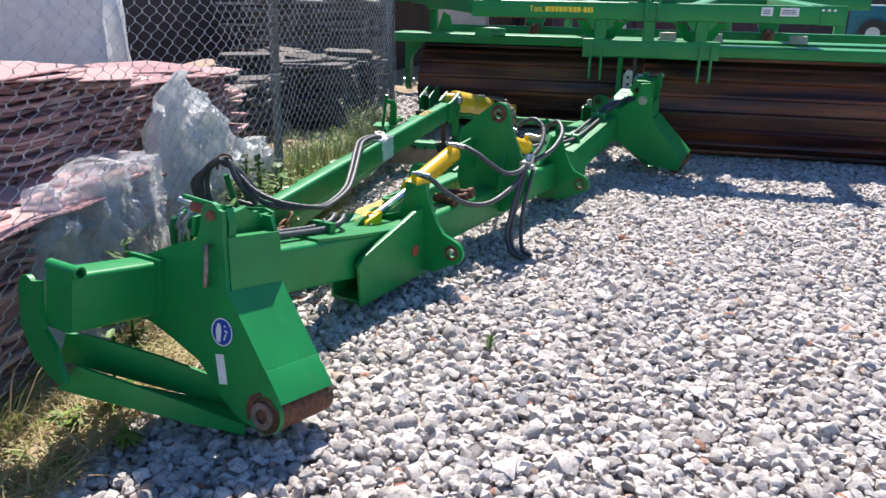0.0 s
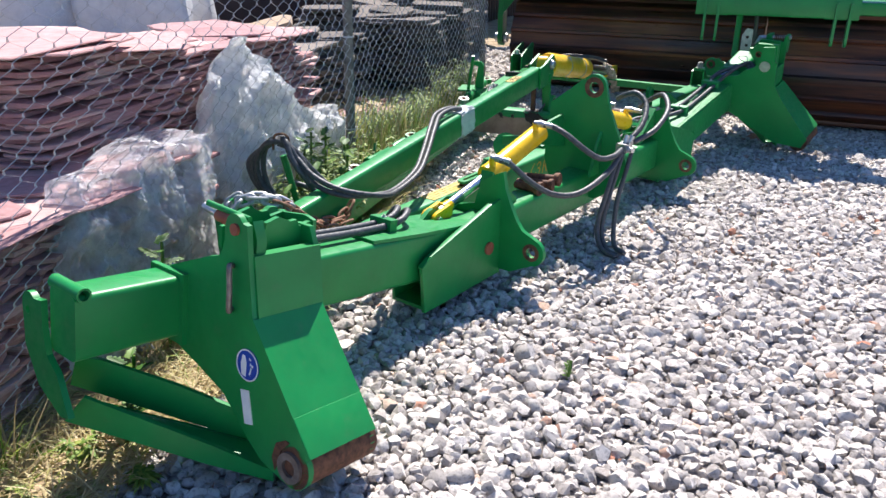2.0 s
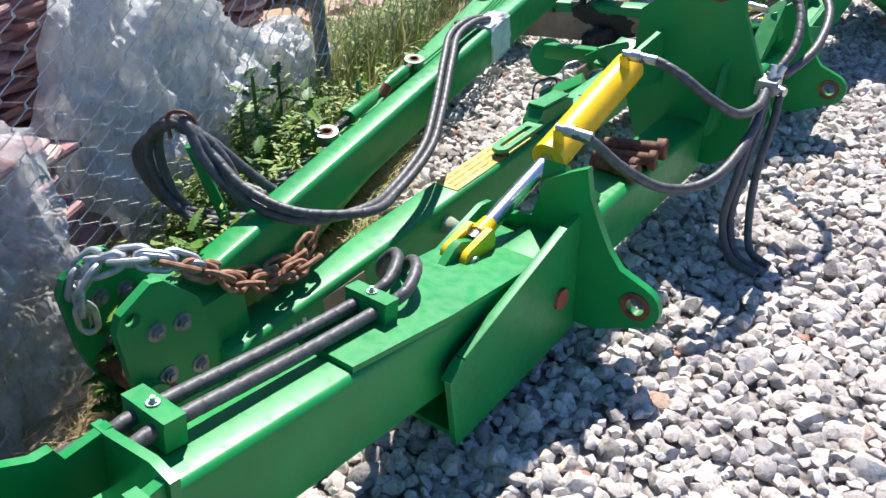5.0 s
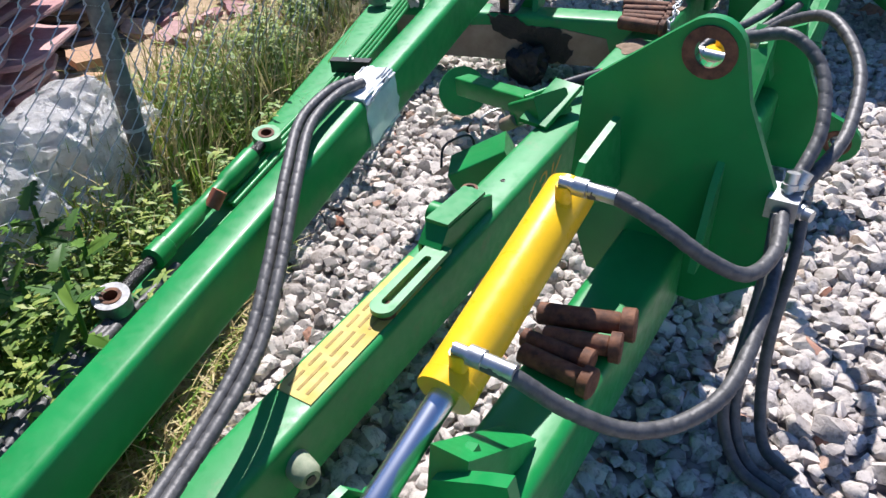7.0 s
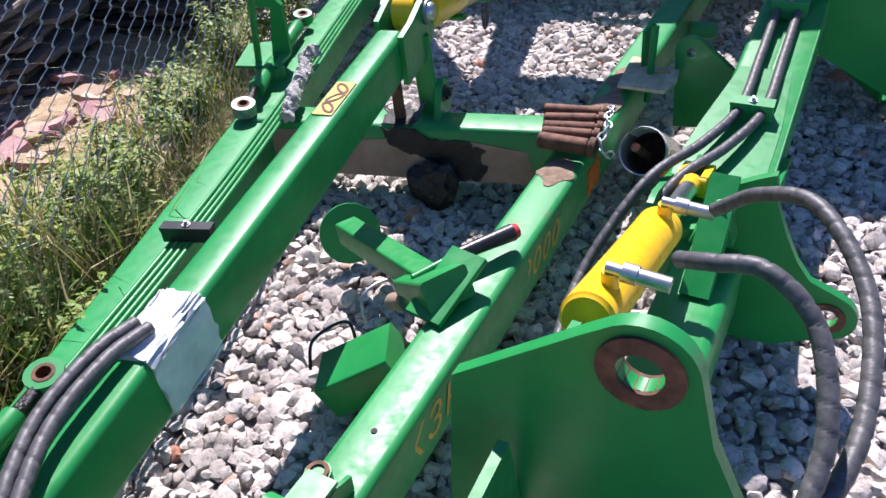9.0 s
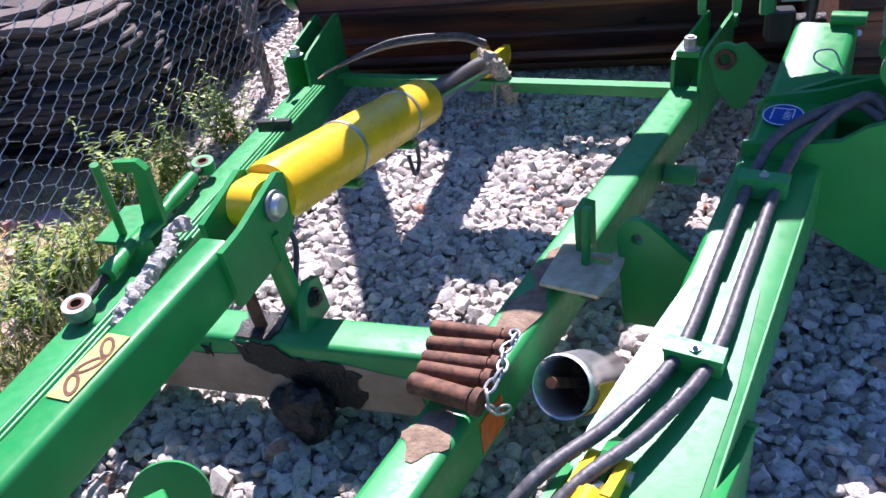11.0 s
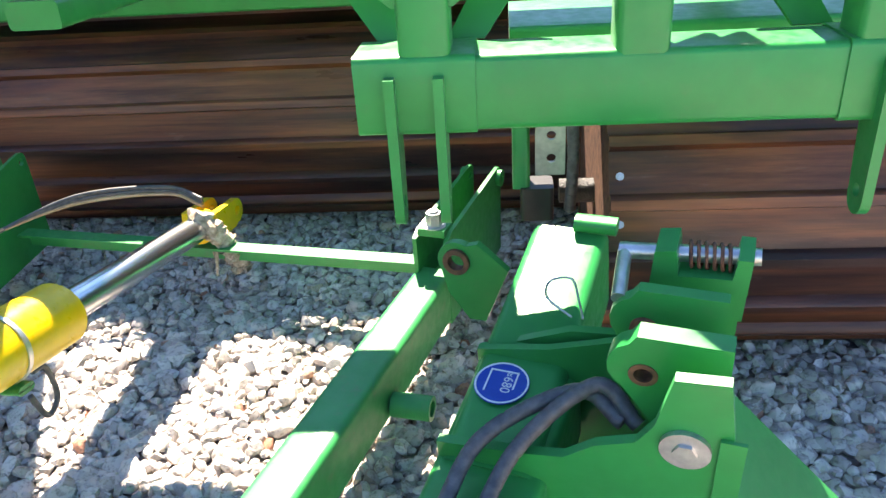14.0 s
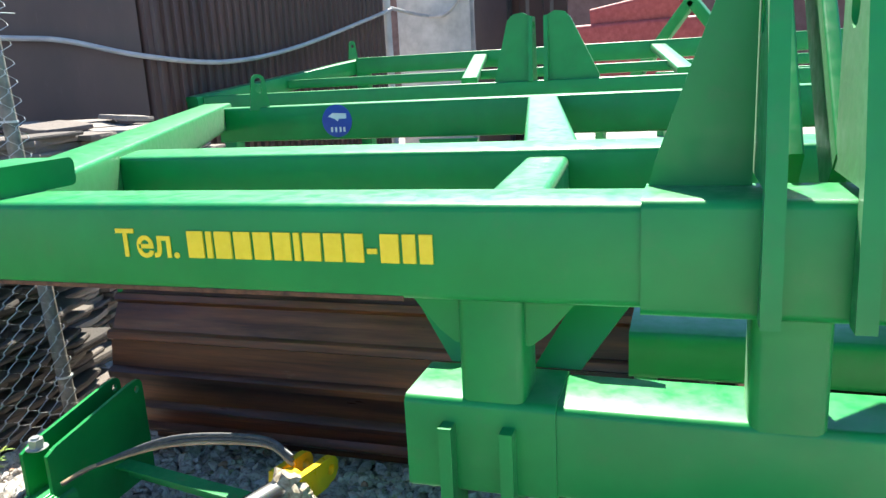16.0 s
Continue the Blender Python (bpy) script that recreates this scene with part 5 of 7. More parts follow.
    # raised arm: end clevis, strut, label, tape
    C1 = Vector((-0.956, 1.06, 0.50))
    cd = (C1 - Vector((-0.488, -1.45, 0.315))).normalized()
    cx = Vector((cd.y, -cd.x, 0)).normalized()
    cu_ = cx.cross(cd)
    for s, start in ((-1, 0.03), (1, -0.045)):
        bm = bmesh.new()
        plate(bm, [(start, -0.068), (start, 0.066), (0.03, 0.072), (0.185, 0.108), (0.205, 0.098), (0.208, 0.03), *arc(0.16, 0.01, 0.045, -10, -80, 5), (0.10, -0.068)], C1 + cx * s * 0.047, cd, cu_, 0.015)
        part("clevis_cheek", bm, GREEN, raised_arm)
    bm = bmesh.new()
    pc = C1 + cd * 0.138 + cu_ * 0.056
    turned(bm, pc - cx * 0.07, pc + cx * 0.08, [(0, 0.026), (0.93, 0.026), (0.97, 0.024), (1, 0.019)], 24)
    pin_ = part("clevis_pin", bm, ZINC, raised_arm, "zinc clevis pin")
    bm = bmesh.new()
    annulus(bm, pc + cx * 0.062, cx, 0.034, 0.027, 0.006)
    part("washer", bm, LINK, pin_)
    for s, du in ((-1, 0.0), (1, 0.045)):
        bm = bmesh.new()
        beam(bm, C1 + cx * s * 0.035 + cd * (0.07 + du), C1 + cx * s * 0.04 + cd * (0.10 + du) + Vector((0, 0, -0.265)), 0.06 if s > 0 else 0.035, 0.022, up=cd)
        part("strut", bm, GREEN if s > 0 else RUST, drawbar)
    # foot of the struts: a short lug with a bolt on the tube's top
    bm = bmesh.new()
    plate(bm, [(-0.03, 0.0), (0.085, 0.0), (0.07, 0.10), (0.03, 0.115), (0.0, 0.09)], C1 + cd * 0.12 + cx * 0.075 + Vector((0, 0, -0.262)), cd, (0, 0, 1), 0.02)
    lug_ = part("strut_lug", bm, GREEN_OLD, drawbar)
    bm = bmesh.new()
    hexbolt(bm, C1 + cd * 0.15 + cx * 0.086 + Vector((0, 0, -0.19)), cx, 0.017, 0.014)
    part("bolt", bm, OIL_AND_SHADE, lug_)
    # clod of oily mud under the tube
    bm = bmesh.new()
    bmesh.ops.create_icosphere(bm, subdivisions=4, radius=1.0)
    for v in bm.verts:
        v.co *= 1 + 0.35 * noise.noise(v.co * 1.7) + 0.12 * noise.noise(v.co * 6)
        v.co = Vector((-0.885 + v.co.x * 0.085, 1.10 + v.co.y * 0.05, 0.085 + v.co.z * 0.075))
    part("oily_clod", bm, OIL_AND_SHADE, drawbar, "lump of black oily dirt")
    mid = Vector((-0.888, 0.705, 0.0))
    mid.z = 0.3155 + (0.705 + 1.45) * 0.0737 + 0.0642
    bm = bmesh.new()
    plate(bm, [(-0.074, -0.022), (0.074, -0.022), (0.074, 0.026), (-0.074, 0.026)], mid, cd, -cx, 0.002)
    lab = part("lifting_label", bm, LABEL, raised_arm, "pale yellow sticker with printed chain")
    for k in range(3):
        bm = bmesh.new()
        ring_ = [(0.027 * math.cos(radians(q)), 0.013 * math.sin(radians(q))) for q in range(0, 360, 20)]
        plate(bm, ring_, mid + cd * (-0.043 + 0.043 * k) + cu_ * 0.0018, (cd * 0.8 + cx * (0.6 if k % 2 else -0.6)).normalized(), (cx * 0.8 - cd * (0.6 if k % 2 else -0.6)).normalized(), 0.001, [[(x * 0.72, y * 0.55) for x, y in ring_][::-1]])
        part("printed_link", bm, RUST, lab)
    bm = bmesh.new()
    tc = Vector((-0.7585, 0.0, 0.4224))
    beam(bm, tc + cd * -0.075, tc + cd * 0.075, 0.088, 0.136, up=cu_, r=0.018)
    bmesh.ops.subdivide_edges(bm, edges=bm.edges[:], cuts=4, use_grid_fill=True)
    rng = random.Random(8)
    for v in bm.verts:
        v.co += Vector((rng.uniform(-1, 1), rng.uniform(-1, 1), rng.uniform(-1, 1))) * 0.004
    part("tape", bm, TAPE, raised_arm, "crumpled clear tape wound round the arm")
    for k in (0, 1):
        hose_part(drawbar, [(-0.78 + 0.03 * k, -0.02, 0.495), (-0.775 + 0.03 * k, -0.11, 0.506), (-0.745 + 0.03 * k, -0.24, 0.50), (-0.665 + 0.03 * k, -0.38, 0.475), (-0.555 + 0.028 * k, -0.57, 0.41), (-0.48 + 0.025 * k, -0.72, 0.365), (-0.42 + 0.02 * k, -0.92, 0.345), (-0.385 + 0.02 * k, -1.06, 0.365), (-0.44, -1.20, 0.385 + 0.02 * k), (-0.555, -1.245, 0.42 + 0.03 * k), (-0.645, -1.25, 0.51), (-0.715 - 0.02 * k, -1.26, 0.57), (-0.795, -1.265, 0.55), (-0.845, -1.26, 0.46), (-0.83, -1.25, 0.35), (-0.77, -1.20, 0.27), (-0.76, -1.08, 0.26 + 0.02 * k), (-0.83, -0.80, 0.25), (-0.90, -0.52, 0.25)], 0.0122)
    for k in (0, 1, 2):
        o = 0.022 * k
        hose_part(drawbar, [(-0.60 + o, -1.22, 0.40 - o), (-0.64, -1.23 - o, 0.50), (-0.70, -1.26, 0.565 + 0.3 * o), (-0.79, -1.28 + o, 0.55), (-0.862 - o, -1.28, 0.46), (-0.845 - o, -1.27, 0.36), (-0.77 - o, -1.25, 0.295 + 0.5 * o), (-0.69, -1.20 + o, 0.29), (-0.70, -1.10, 0.275 + o), (-0.76 - o, -0.96, 0.275), (-0.84 - 0.5 * o, -0.72, 0.262)], 0.0128)
    hose_part(drawbar, [(-0.735, -1.265, 0.56), (-0.68, -1.23, 0.53), (-0.64, -1.18, 0.45), (-0.60, -1.12, 0.36), (-0.66, -1.08, 0.315), (-0.76, -1.10, 0.33), (-0.84, -1.16, 0.36)], 0.0128)
    hose_part(drawbar, [(-0.70, -1.24, 0.52), (-0.69, -1.25, 0.585), (-0.715, -1.265, 0.60), (-0.745, -1.275, 0.585), (-0.755, -1.275, 0.53)], 0.005, False, "wire_tie", RUST, "rusty wire tie")
    bm = bmesh.new()
    rod(bm, (-0.68, -1.19, 0.15), (-0.745, -1.235, 0.50), 0.014)
    part("hose_stand", bm, GREEN, drawbar)
    # turnbuckle along the far rail
    def tb(a, b, name="top_link"):
        a, b = Vector(a), Vector(b)
        d = (b - a).normalized()
        bm = bmesh.new()
        turned(bm, a + d * 0.13, b - d * 0.09, [(0, 0.018), (0.01, 0.027), (0.12, 0.027), (0.13, 0.023), (0.4, 0.023), (0.42, 0.019), (0.7, 0.019), (0.72, 0.024), (1, 0.024)], 18)
        body = part(name, bm, GREEN, drawbar, "green screw-type top link with steel eyes")
        bm = bmesh.new()
        rod(bm, a + d * 0.03, a + d * 0.14, 0.014)
        part("thread", bm, OIL_AND_SHADE, body)
        bm = bmesh.new()
        rod(bm, b - d * 0.10, b - d * 0.03, 0.014)
        part("thread", bm, OIL_AND_SHADE, body)
        for c in (a, b):
            bm = bmesh.new()
            annulus(bm, c, Vector((0.15, -0.1, 1)), 0.036, 0.019, 0.035, 24)
            part("eye", bm, LINK if c == a else GREEN_OLD, body)
            bm = bmesh.new()
            annulus(bm, c, Vector((0.15, -0.1, 1)), 0.021, 0.014, 0.038, 20)
            part("eye_bush", bm, RUST, body)
        return body
    tb((-0.88, -0.69, 0.285), (-1.05, -0.065, 0.30))
    tb((-1.478, 0.997, 0.285), (-1.775, 1.703, 0.295))
    bm = bmesh.new()
    plate(bm, [(0, 0), (0.07, 0.0), (0.075, 0.02), (0.02, 0.035)], (-1.02, -0.40, 0.30), (-0.6, 0.8, 0), (0, 0, 1), 0.01)
    part("handle", bm, GREEN, drawbar)
    bm = bmesh.new()
    rod(bm, (-0.95, -0.36, 0.29), (-0.945, -0.33, 0.32), 0.018)
    part("red_knob", bm, RUST_RED, drawbar)
    # pipes between the arm and the far rail
    for k in range(4):
        o = 0.017 * k - 0.02
        hose_part(drawbar, [(-0.98 + o, -0.30, 0.262), (-1.16 + o, 0.42, 0.285), (-1.33 + o, 0.92, 0.28), (-1.46 + o, 1.29, 0.285), (-1.60 + o, 1.68, 0.29), (-1.87 + o, 2.42, 0.29)], 0.0065, False, "hydraulic_pipe", GREEN, "thin green steel pipe")
    clamp(drawbar, (-1.13, 0.395, 0.318), (1, 0.36, 0), (-0.36, 1, 0), (0, 0, 1), 0.12, 0.03, 0.03, BLACK)
    clamp(drawbar, (-1.74, 2.02, 0.318), (1, 0.36, 0), (-0.36, 1, 0), (0, 0, 1), 0.12, 0.03, 0.03, BLACK)
    # side plate with hooks on the far rail
    bm = bmesh.new()
    plate(bm, [(-1.697, 1.217), (-1.548, 1.256), (-1.58, 1.375), (-1.709, 1.443), (-1.786, 1.393)], (0, 0, 0.30), (1, 0, 0), (0, 1, 0), 0.010)
    sp = part("side_plate", bm, GREEN_OLD, drawbar)
    bm = bmesh.new()
    beam(bm, (-1.60, 1.22, 0.255), (-1.575, 1.30, 0.255), 0.06, 0.085, r=0.004)
    part("plate_foot", bm, GREEN_OLD, sp)
    bm = bmesh.new()
    rod(bm, (-1.642, 1.274, 0.302), (-1.571, 1.229, 0.553), 0.0115)
    part("peg", bm, GREEN, sp)
    bm = bmesh.new()
    hx = Vector((0.93, 0.36, 0))
    plate(bm, [(-0.03, 0.0), (0.035, 0.0), (0.035, 0.165), (0.012, 0.192), (-0.06, 0.192), (-0.06, 0.165), (-0.005, 0.158)], (-1.613, 1.364, 0.305), hx, (0, 0, 1), 0.024)
    part("hook", bm, GREEN, sp)
    # pipe wrapping
    bm = bmesh.new()
    hose(bm, [(-1.30, 0.98, 0.295), (-1.345, 1.08, 0.312), (-1.375, 1.13, 0.308), (-1.40, 1.20, 0.322), (-1.44, 1.27, 0.318), (-1.47, 1.31, 0.33), (-1.45, 1.36, 0.335)], 0.02, wrap=False, n=14, step=0.006)
    for v in bm.verts:
        v.co += Vector((noise.noise(v.co * 60), noise.noise(v.co * 60 + Vector((9, 0, 0))), noise.noise(v.co * 60 + Vector((0, 9, 0))))) * 0.014 + Vector((0, 0, 0.012 * noise.noise(v.co * 25)))
    part("rag", bm, RAG, drawbar, "grey rag wound on the pipes")
    # far end of the far rail
    dd = (Vector((-1.985, 2.50, 0)) - Vector((-0.60, -1.40, 0))).normalized()
    dx = Vector((dd.y, -dd.x, 0))
    for s in (-1, 1):
        bm = bmesh.new()
        plate(bm, [(-0.02, 0.10), (-0.02, 0.385), (0.02, 0.40), (0.36, 0.45), *arc(0.40, 0.425, 0.027, 90, 0, 4), (0.43, 0.10)], Vector((-1.985, 2.45, 0)) + dx * s * 0.045, dd, (0, 0, 1), 0.012, [(0.395, 0.42, 0.012)])
        part("end_cheek", bm, GREEN, drawbar)
    bm = bmesh.new()
    p0 = Vector((-1.985, 2.45, 0.15))
    beam(bm, p0, p0 + dd * 0.40, 0.09, 0.11)
    part("end_tube", bm, GREEN, drawbar)
    bm = bmesh.new()
    hexbolt(bm, Vector((-1.985, 2.45, 0.40)) + dd * 0.0, (0, 0, 1), 0.022, 0.03)
    part("set_bolt", bm, ZINC, drawbar)
    # far end of the near rail: lugs and bolt
    nd = Vector((-0.0178, 1, 0)).normalized()
    nx = Vector((nd.y, -nd.x, 0))
    n0 = Vector((-0.503, 2.765, 0))
    for k in (-1, 1):
        bm = bmesh.new()
        plate(bm, [(-0.02, 0.12), (-0.02, 0.375), (0.02, 0.39), (0.40, 0.405), *arc(0.44, 0.38, 0.027, 90, 0, 4), (0.45, 0.12)], n0 + nx * k * 0.045, nd, (0, 0, 1), 0.012, [(0.435, 0.375, 0.012)])
        cheek = part("end_cheek", bm, GREEN, drawbar)
        bm = bmesh.new()
        annulus(bm, n0 + nx * k * 0.058 + nd * 0.435 + Vector((0, 0, 0.375)), nx, 0.026, 0.013, 0.016)
        part("boss", bm, GREEN, cheek)
    bm = bmesh.new()
    beam(bm, n0 + Vector((0, 0, 0.17)), n0 + nd * 0.42 + Vector((0, 0, 0.17)), 0.085, 0.10)
    part("end_tube", bm, GREEN_OLD, drawbar)
    bm = bmesh.new()
    beam(bm, n0 + Vector((0, 0, 0.39)) - nd * 0.01, n0 + Vector((0, 0, 0.39)) + nd * 0.05, 0.078, 0.02, r=0.004)
    bridge = part("bolt_bridge", bm, GREEN, drawbar)
    bm = bmesh.new()
    hexbolt(bm, n0 + Vector((0, 0, 0.40)) + nd * 0.02, (0, 0, 1), 0.022, 0.04)
    part("set_bolt", bm, ZINC, bridge)
    bm = bmesh.new()
    plate(bm, [(0.048, 0.048), (0.118, -0.010), (0.064, -0.146), (0.026, -0.148), (-0.024, -0.083), *arc(0.0, 0.0, 0.046, 215, 60, 9)], (-0.318, 2.485, 0.483), (1, 0, 0), (0, 0, 1), 0.02, [(0.0, 0.0, 0.021)])
    hook = part("hinge_lug", bm, GREEN, drawbar)
    bm = bmesh.new()
    annulus(bm, (-0.318, 2.478, 0.483), (0, 1, 0), 0.031, 0.019, 0.024)
    part("bushing", bm, RUST, hook)
    bm = bmesh.new()
    rod(bm, (-0.44, 2.335, 0.16), (-0.355, 2.345, 0.16), 0.03)
    annulus(bm, (-0.352, 2.345, 0.16), (1, 0.1, 0), 0.03, 0.02, 0.012)
    part("socket_tube", bm, GREEN_OLD, drawbar)
    # slotted plate, lever and second lug half way
    bm = bmesh.new()
    plate(bm, [(-0.46, 1.70), (-0.44, 1.48), (-0.30, 1.48), (-0.285, 1.56), (-0.30, 1.66), (-0.33, 1.66), (-0.33, 1.645), (-0.385, 1.64), (-0.385, 1.625), (-0.32, 1.625), (-0.315, 1.60), (-0.39, 1.595), (-0.39, 1.70)], (-0.03, 0.02, 0.284), (1, 0, 0), (0, 1, 0), 0.01)
    sl = part("slotted_plate", bm, simple("mud_dusted_paint", (0.30, 0.27, 0.15), (0.55, 0.49, 0.33), 22, 0.85), drawbar, "slotted keeper plate coated in pale mud dust")
    bm = bmesh.new()
    rod(bm, (-0.402, 1.60, 0.20), (-0.402, 1.622, 0.430), 0.011)
    part("lever", bm, GREEN, sl)
    bm = bmesh.new()
    plate(bm, [(-0.03, 0.26), (-0.035, 0.40), (0.0, 0.42), (0.03, 0.40), (0.03, 0.26)], (-0.43, 1.68, 0), (0.3, 1, 0), (0, 0, 1), 0.012)
    part("keeper", bm, GREEN, sl)
    bm = bmesh.new()
    plate(bm, [(-0.33, 0.10), (-0.345, 0.33), *arc(-0.30, 0.345, 0.048, 170, 50, 7), (-0.165, 0.30), (-0.13, 0.27), (-0.13, 0.12)], (0, 1.67, 0), (1, 0, 0), (0, 0, 1), 0.02, [(-0.30, 0.345, 0.014)])
    part("hinge_lug", bm, GREEN, drawbar)
    bm = bmesh.new()
    box(bm, (-0.4265, 1.12, 0.135), (-0.4215, 1.21, 0.215))
    part("reflector", bm, simple("orange_reflector", (0.7, 0.12, 0.02), (0.8, 0.2, 0.04), 60, 0.2), drawbar, "orange reflector")


drawbar_details()


def ram_on_arm():
    """The long ram between the raised arm and the cross angle."""
    a, b = Vector((-0.978, 1.193, 0.564)), Vector((-1.342, 2.93, 0.262))
    d = (b - a).normalized()
    bm = bmesh.new()
    turned(bm, a + d * 0.06, a + d * 0.985, [(0, 0.05), (0.004, 0.070), (0.04, 0.076), (0.985, 0.076), (0.99, 0.072), (1, 0.055)], 32)
    barrel = part("hydraulic_cylinder", bm, YELLOW, drawbar, "long yellow hydraulic cylinder, scratched")
    bm = bmesh.new()
    rod(bm, a + d * 0.97, b - d * 0.12, 0.040, n=24)
    part("rod", bm, CHROME, barrel, "bright chromed piston rod")
    side = d.cross(Vector((0, 0, 1))).normalized()
    bm = bmesh.new()
    up = side.cross(d)
    plate(bm, [*arc(0, 0, 0.05, 90, 270, 9), (0.09, -0.05), (0.09, 0.05)], a, d, up, 0.06)
    part("eye_end", bm, YELLOW, barrel)
    for s in (-1, 1):
        bm = bmesh.new()
        plate(bm, [*arc(0.02, 0.015, 0.04, -90, 90, 10), (-0.04, 0.05), (-0.14, 0.045), (-0.14, -0.045), (0.0, -0.035)], b + side * s * 0.045, d, up, 0.022, [(0.02, 0.015, 0.018)])
        part("fork_end", bm, YELLOW, barrel)
    bm = bmesh.new()
    rod(bm, b - d * 0.15, b - d * 0.10, 0.052, n=20)
    part("collar", bm, YELLOW, barrel)
    for k in (0.41, 0.78):
        bm = bmesh.new()
        c = a + d * k
        annulus(bm, c, d, 0.0795, 0.074, 0.012, 28)
        part("strap", bm, ZINC, barrel, "dull metal strap")
        bm = bmesh.new()
        beam(bm, c - up * 0.085 - side * 0.05, c - up * 0.085 + side * 0.05, 0.05, 0.02, up=up)
        part("saddle", bm, GREEN, barrel)
    hose_part(barrel, [a + d * 0.86 - up * 0.09, a + d * 0.90 - up * 0.10, a + d * 0.92 - up * 0.18, a + d * 0.88 - up * 0.21, a + d * 0.84 - up * 0.14], 0.007, False, "short_hose", RUBBER, "short black hose")
    hose_part(barrel, [a + d * 0.10 - up * 0.08, a + d * 0.11 - up * 0.14 + side * 0.02, a + d * 0.05 - up * 0.24 + side * 0.03, a - up * 0.32], 0.007, False, "short_hose", RUBBER, "short black hose")
    # cable over to the far rail, with a frayed grey rag at the rod end
    for k in range(3):
        hose_part(drawbar, [b - d * 0.10 + up * (0.06 + 0.012 * k), b + Vector((-0.12, -0.08, 0.10 + 0.012 * k)), b + Vector((-0.35, -0.22, 0.105 + 0.012 * k)), b + Vector((-0.53, -0.37, 0.06)), (-1.90, 2.46, 0.30)], 0.007, False, "cable", RUBBER if k else WOOD, "old electric cable")
    rng = random.Random(3)
    bm = bmesh.new()
    pts = [(-1.325, 2.77, 0.325), (-1.29, 2.79, 0.31), (-1.255, 2.815, 0.25), (-1.238, 2.845, 0.175), (-1.235, 2.862, 0.115)]
    hose(bm, pts, 0.034, wrap=False, n=12, step=0.009)
    for v in bm.verts:
        v.co += Vector((rng.uniform(-1, 1), rng.uniform(-1, 1), rng.uniform(-1, 1))) * 0.009
    rag = part("rag", bm, simple("frayed_cloth", (0.24, 0.19, 0.13), (0.58, 0.50, 0.40), 60, 0.95, 0, 0.8, 0.006), drawbar, "frayed grey rag tied round the rod end")
    # loose threads
    for k in range(9):
        p = Vector((-1.30 + 0.05 * rng.random(), 2.80 + 0.03 * rng.random(), rng.uniform(0.22, 0.29)))
        q = p + Vector((rng.uniform(-0.04, 0.04), rng.uniform(-0.03, 0.04), rng.uniform(-0.11, -0.05)))
        bm = bmesh.new()
        hose(bm, [p, (p + q) * 0.5 + Vector((rng.uniform(-0.02, 0.02), 0.0, 0.01)), q], rng.uniform(0.003, 0.006), wrap=False, n=5, step=0.02)
        part("thread", bm, bpy.data.materials["frayed_cloth"], rag)


ram_on_arm()


def on_drawbar(p):
    return TM @ Vector(p)


